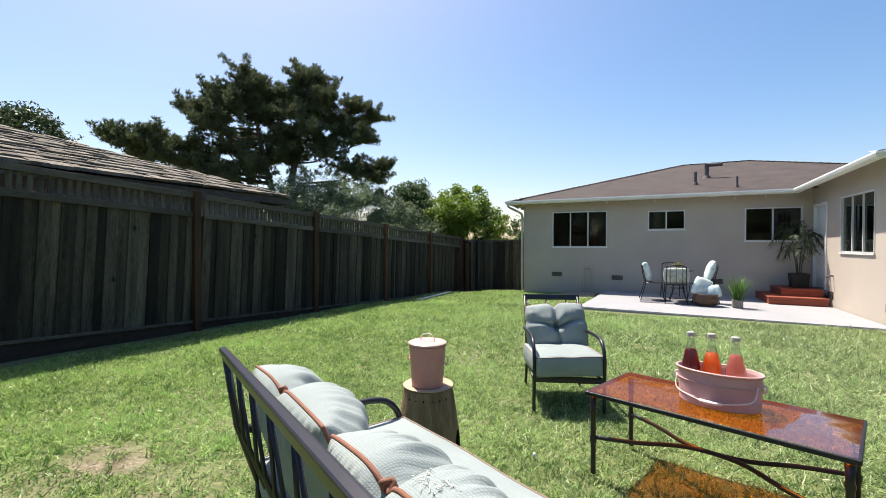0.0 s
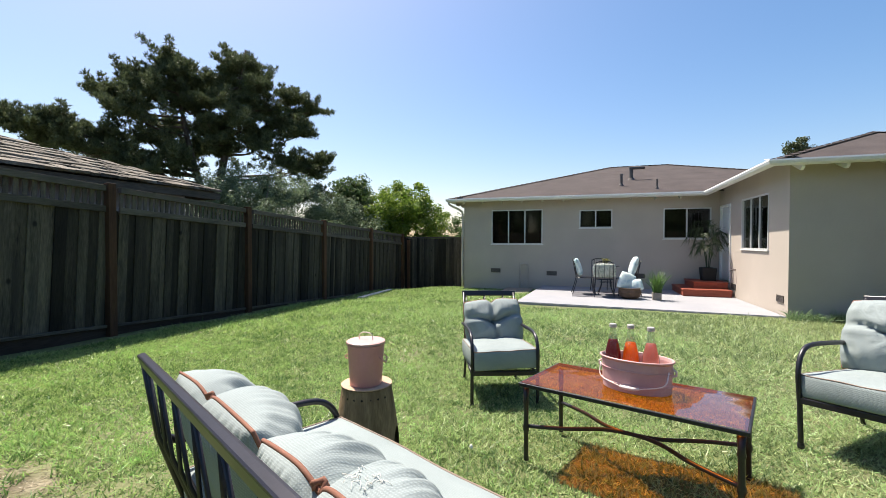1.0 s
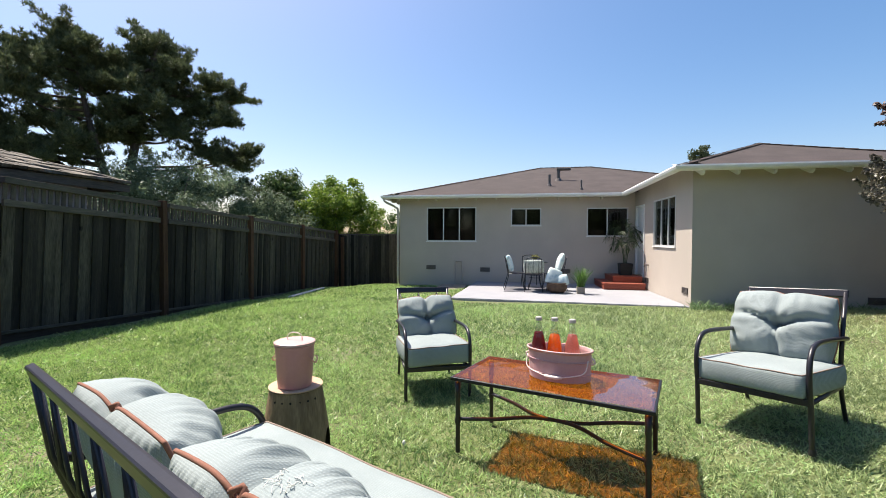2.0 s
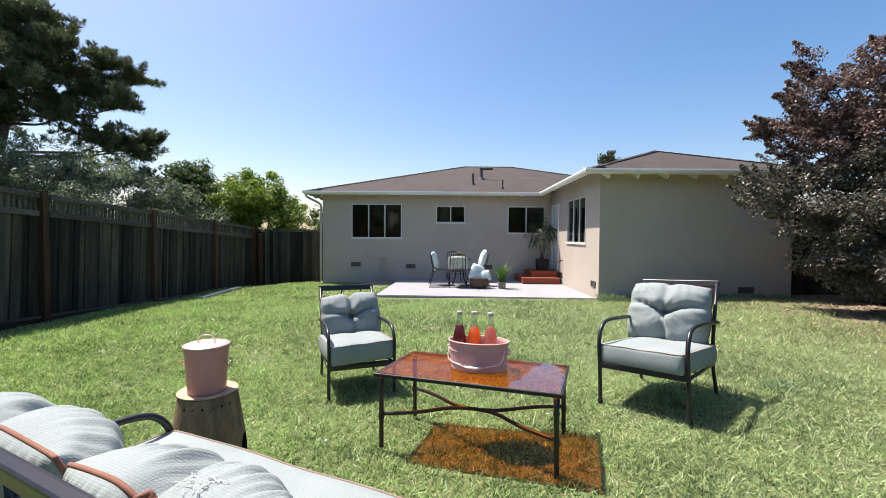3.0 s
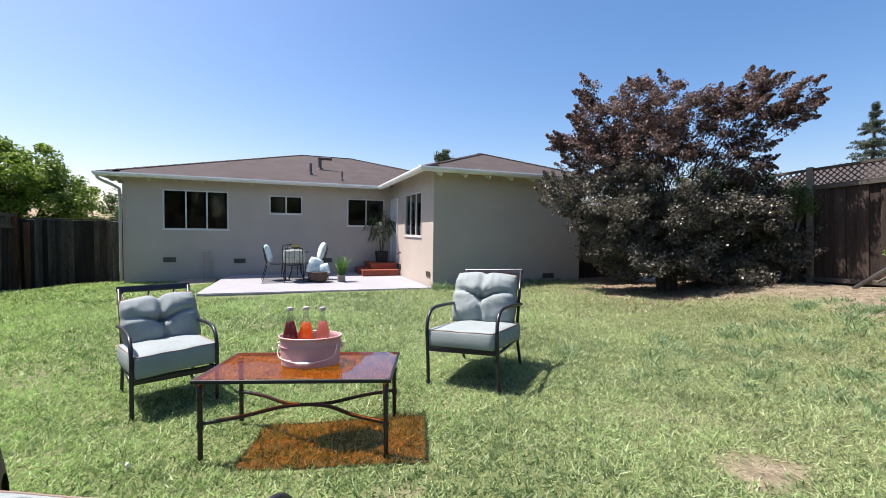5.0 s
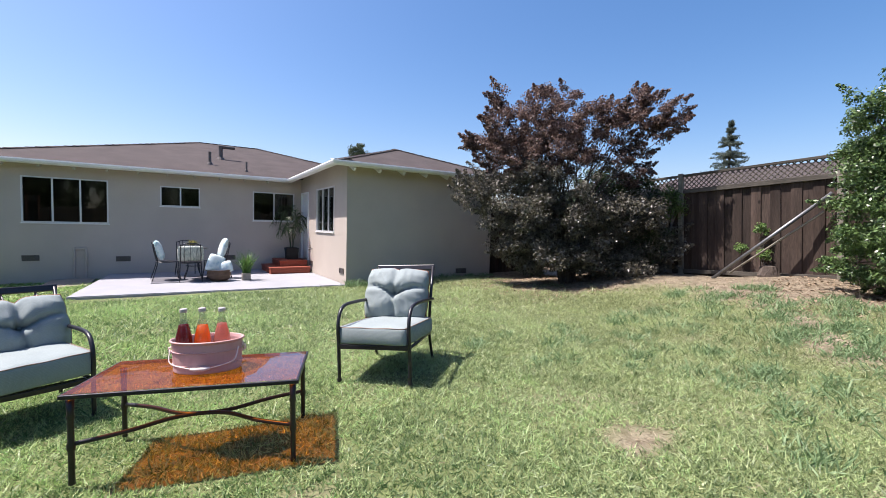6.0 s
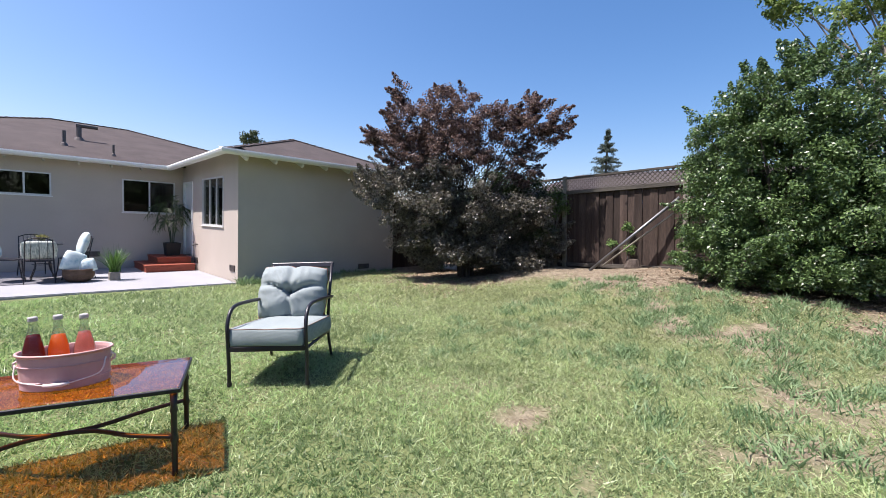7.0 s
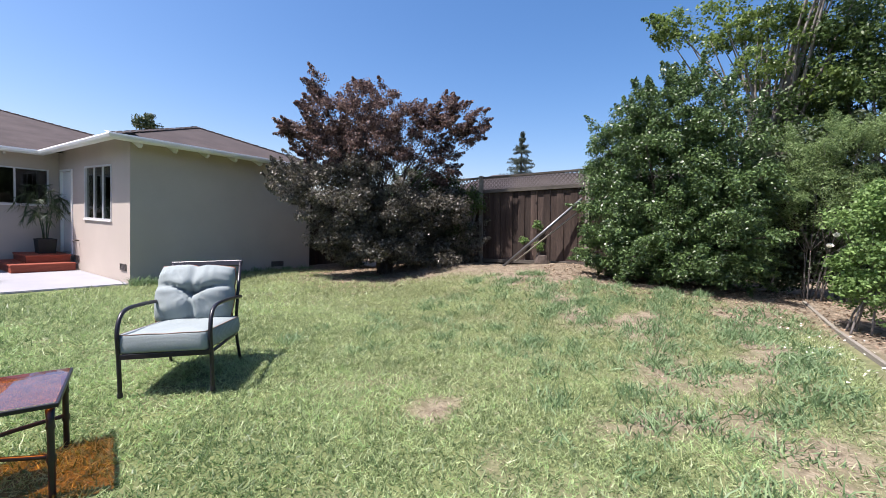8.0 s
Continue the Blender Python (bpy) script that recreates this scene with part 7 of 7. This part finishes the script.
# ---- lawn ----
def grass_mat():
    m = leaf_mat("lawn_blade", (0.072, 0.157, 0.045), (0.36, 0.57, 0.21), 0.42, 0.42, 0.45)
    N, L = m.node_tree.nodes, m.node_tree.links
    ramp = [n for n in N if n.type == "VALTORGB"][0]
    e = ramp.color_ramp.elements.new(0.985)
    e.color = (0.50, 0.60, 0.28, 1)
    ramp.color_ramp.elements[1].position = 0.8
    geo = [n for n in N if n.type == "NEW_GEOMETRY"][0]
    nz = N.new("ShaderNodeTexNoise")
    nz.inputs["Scale"].default_value, nz.inputs["Detail"].default_value = 0.9, 3
    L.new(geo.outputs["Position"], nz.inputs["Vector"])
    mp = N.new("ShaderNodeMapRange")
    mp.inputs["From Min"].default_value, mp.inputs["From Max"].default_value = 0.35, 0.7
    mp.inputs["To Min"].default_value, mp.inputs["To Max"].default_value = -0.22, 0.28
    L.new(nz.outputs["Fac"], mp.inputs["Value"])
    # tufts a hand wide differ in tone
    tuft, tm, ta = N.new("ShaderNodeTexNoise"), N.new("ShaderNodeMapRange"), N.new("ShaderNodeMath")
    tuft.inputs["Scale"].default_value, tuft.inputs["Detail"].default_value = 11.0, 1
    L.new(geo.outputs["Position"], tuft.inputs["Vector"])
    tm.inputs["From Min"].default_value, tm.inputs["From Max"].default_value = 0.3, 0.7
    tm.inputs["To Min"].default_value, tm.inputs["To Max"].default_value = -0.24, 0.24
    L.new(tuft.outputs["Fac"], tm.inputs["Value"])
    ta.operation = "ADD"
    L.new(tm.outputs[0], ta.inputs[0])
    L.new(mp.outputs[0], ta.inputs[1])
    ad = N.new("ShaderNodeMath")
    ad.operation = "ADD"
    L.new(geo.outputs["Random Per Island"], ad.inputs[0])
    L.new(ta.outputs[0], ad.inputs[1])
    L.new(ad.outputs[0], ramp.inputs["Fac"])
    # lusher and greener towards the shaded fence, drier on the other side
    sep, lush, hs = N.new("ShaderNodeSeparateXYZ"), N.new("ShaderNodeMapRange"), N.new("ShaderNodeHueSaturation")
    L.new(geo.outputs["Position"], sep.inputs[0])
    L.new(sep.outputs["X"], lush.inputs["Value"])
    lush.inputs["From Min"].default_value, lush.inputs["From Max"].default_value = -4.0, 1.5
    lush.inputs["To Min"].default_value, lush.inputs["To Max"].default_value = 1.20, 0.95
    L.new(lush.outputs[0], hs.inputs["Saturation"])
    dry, dmix = N.new("ShaderNodeMapRange"), N.new("ShaderNodeMix")
    L.new(sep.outputs["X"], dry.inputs["Value"])
    dry.inputs["From Min"].default_value, dry.inputs["From Max"].default_value = 0.5, 5.5
    dry.inputs["To Min"].default_value, dry.inputs["To Max"].default_value = 0.0, 0.42
    dmix.data_type = "RGBA"
    dmix.inputs["B"].default_value = (0.41, 0.385, 0.19, 1)
    L.new(dry.outputs[0], dmix.inputs["Factor"])
    L.new(ramp.outputs[0], dmix.inputs["A"])
    L.new(dmix.outputs["Result"], hs.inputs["Color"])
    for n in N:
        if n.type == "BSDF_PRINCIPLED":
            L.new(hs.outputs[0], n.inputs["Base Color"])
        if n.type == "BSDF_TRANSLUCENT":
            L.new(hs.outputs[0], n.inputs["Color"])
    return m


LAWN = grass_mat()


def lawn():
    rng = np.random.default_rng(77)
    # x and y range, blades a square metre, length, width
    zones = [(-5.9, 6.8, -1.5, 4.6, 8000, 0.043, 0.0035), (-5.9, 8.6, 4.6, 8.9, 2800, 0.070, 0.0052), (6.8, 8.9, -1.4, 4.6, 2200, 0.06, 0.0048), (-5.9, -1.3, 8.9, 13.6, 1300, 0.065, 0.008)]
    for x0, x1, y0, y1, per, ln, w in zones:
        n = int((x1 - x0) * (y1 - y0) * per)
        x, y = rng.uniform(x0, x1, n), rng.uniform(y0, y1, n)
        # blades gather in tufts
        m = max(1, n // 14)
        seat = rng.integers(0, m, n)
        tx, ty, jit = rng.uniform(x0, x1, m)[seat], rng.uniform(y0, y1, m)[seat], rng.random(m)[seat]
        loose = rng.random(n) < 0.45
        x = np.where(loose, x, tx + rng.normal(0, 0.022, n))
        y = np.where(loose, y, ty + rng.normal(0, 0.022, n))
        b = bare(x, y)
        clump = wavy(x, y, 7.3, 0.9) * 0.5 + wavy(x, y, 17.0, 2.3) * 0.35
        keep = rng.random(n) > b * 1.02 + 0.05 - 0.25 * clump + 0.16 * np.clip((x - 3.5) / 3, 0, 1)
        keep &= ~((x > 3.49) & (y > 9.0))
        # thin behind the seats, where the lawn is trodden
        keep &= (y > np.where(x < 0, -0.28 * x - 0.5, -0.6 - 0.3 * x)) | (rng.random(n) < 0.42)
        x, y, jit, clump = x[keep], y[keep], jit[keep], clump[keep]
        grow(rng, x, y, ln * (0.8 + 0.5 * jit) * (1 + 0.45 * np.clip(clump, -0.5, 1)), w, 0.65, "uneven sunlit lawn grass with dry blades", LAWN)
    # straw and dead stalks lying on the worn spots
    n = 420000
    x, y = rng.uniform(-5.0, 8.8, n), rng.uniform(-1.3, 4.6, n)
    lie = rng.random(n) < 0.04 + 0.07 * np.clip((x - 1.5) / 3, 0, 1) + 0.85 * np.clip(bare(x, y) * 1.3 - 0.15, 0, 1) * np.clip((9.5 - x) / 6, 0.3, 1)
    grow(rng, x[lie], y[lie], 0.05, 0.0017, 4.0, "short dry straw lying on the worn soil", STRAW)
    # coarse tufts where the lawn runs wild towards the side fence
    m = 430
    tx, ty = rng.uniform(1.8, 7.6, m), rng.uniform(-1.3, 3.6, m)
    ok = rng.random(m) < 0.35 + 0.6 * np.clip((tx - 2) / 3, 0, 1) - 0.12 * ty
    tx, ty = tx[ok], ty[ok]
    tall = rng.uniform(0.6, 1.25, len(tx))
    seat = rng.integers(0, len(tx), len(tx) * 60)
    grow(rng, tx[seat] + rng.normal(0, 0.085, len(seat)), ty[seat] + rng.normal(0, 0.075, len(seat)), 0.105 * tall[seat], 0.0055, 0.5, "coarse tufts of taller blue-green grass", WILD)


def grow(rng, x, y, length, w, flop, label, material):
    n = len(x)
    roots = np.stack([x, y, ground_z(x, y) + 0.010 * wavy(x, y, 2.2) - 0.002], 1)
    ups = np.stack([rng.normal(0, flop, n), rng.normal(0, flop, n), np.ones(n)], 1)
    ups /= np.linalg.norm(ups, axis=1, keepdims=True)
    V, F = strips(rng, roots, ups, length * rng.uniform(0.45, 1.35, n), np.full(n, w) * rng.uniform(0.7, 1.3, n), rng.uniform(0.1, 0.9, n), 1 if w < 0.0055 else 2)
    tagged(raw("lawn_grass", V, F, material, kind="stuff"), label, "grass")


STRAW = leaf_mat("dry_straw", (0.22, 0.17, 0.105), (0.58, 0.50, 0.36), 0.6, 0.2, 0.3)
def wall_weeds():
    rng = np.random.default_rng(91)
    tx = np.concatenate([rng.uniform(3.3, 4.3, 16), rng.uniform(4.3, 7.5, 26)])
    ty = 8.98 - np.abs(rng.normal(0, 0.10, len(tx)))
    tall = np.where(tx < 4.2, rng.uniform(0.7, 1.3, len(tx)), rng.uniform(0.3, 0.8, len(tx)))
    seat = rng.integers(0, len(tx), len(tx) * 45)
    grow(rng, tx[seat] + rng.normal(0, 0.06, len(seat)), ty[seat] - np.abs(rng.normal(0, 0.05, len(seat))), 0.20 * tall[seat], 0.006, 0.35, "tall weeds along the house wall foot", WILD)


WILD = leaf_mat("coarse_blade", (0.115, 0.20, 0.085), (0.29, 0.40, 0.20), 0.5, 0.38, 0.35)
lawn()
wall_weeds()


# ---- a car parked past the fence corner ----
def parked_car(x, y, z, turn):
    c = thing("parked_car", pose(x, y, z, 0, 0, turn), "grey hatchback parked past the fence corner", "car")
    side = [(-2.1, 0.35), (-2.1, 0.85), (-1.95, 1.0), (-1.2, 1.08), (-0.55, 1.62), (1.15, 1.66), (1.85, 1.12), (2.05, 1.0), (2.1, 0.4)]
    bm = bmesh.new()
    rows = [[bm.verts.new((px_, w * (0.86 if pz > 1.3 else 1.0), pz)) for px_, pz in side] for w in (-0.85, 0.85)]
    bm.faces.new(rows[0]), bm.faces.new(rows[1][::-1])
    for k in range(len(side)):
        j = (k + 1) % len(side)
        bm.faces.new((rows[0][k], rows[1][k], rows[1][j], rows[0][j]))
    bmesh.ops.bevel(bm, geom=list(bm.edges), offset=0.06, segments=2, affect="EDGES")
    part("body", bm, CARPAINT, c, smooth=True)
    for s in (-1, 1):
        for x0, x1 in ((-0.75, 0.15), (0.22, 1.2)):
            part("side_window", block((x0, s * 0.80 - 0.02, 1.14), (x1, s * 0.80 + 0.02, 1.52), 0.015), DARK, c)
        for xw in (-1.3, 1.3):
            wh = part("wheel", tube(bmesh.new(), [(xw, s * 0.68, 0.32), (xw, s * 0.87, 0.32)], 0.32, 20), DARK, c, "black tyre")
            part("rim", tube(bmesh.new(), [(xw, s * 0.86, 0.32), (xw, s * 0.885, 0.32)], 0.19, 14), ALU, wh, "silver rim")


CARPAINT = mat("grey_car_paint", (0.28, 0.28, 0.30), (0.32, 0.32, 0.34), 3, 0.3, 40, 0.0, coat=0.6)
parked_car(-7.6, 25.2, gz(-7.6, 25.2) + 0.02, 8)
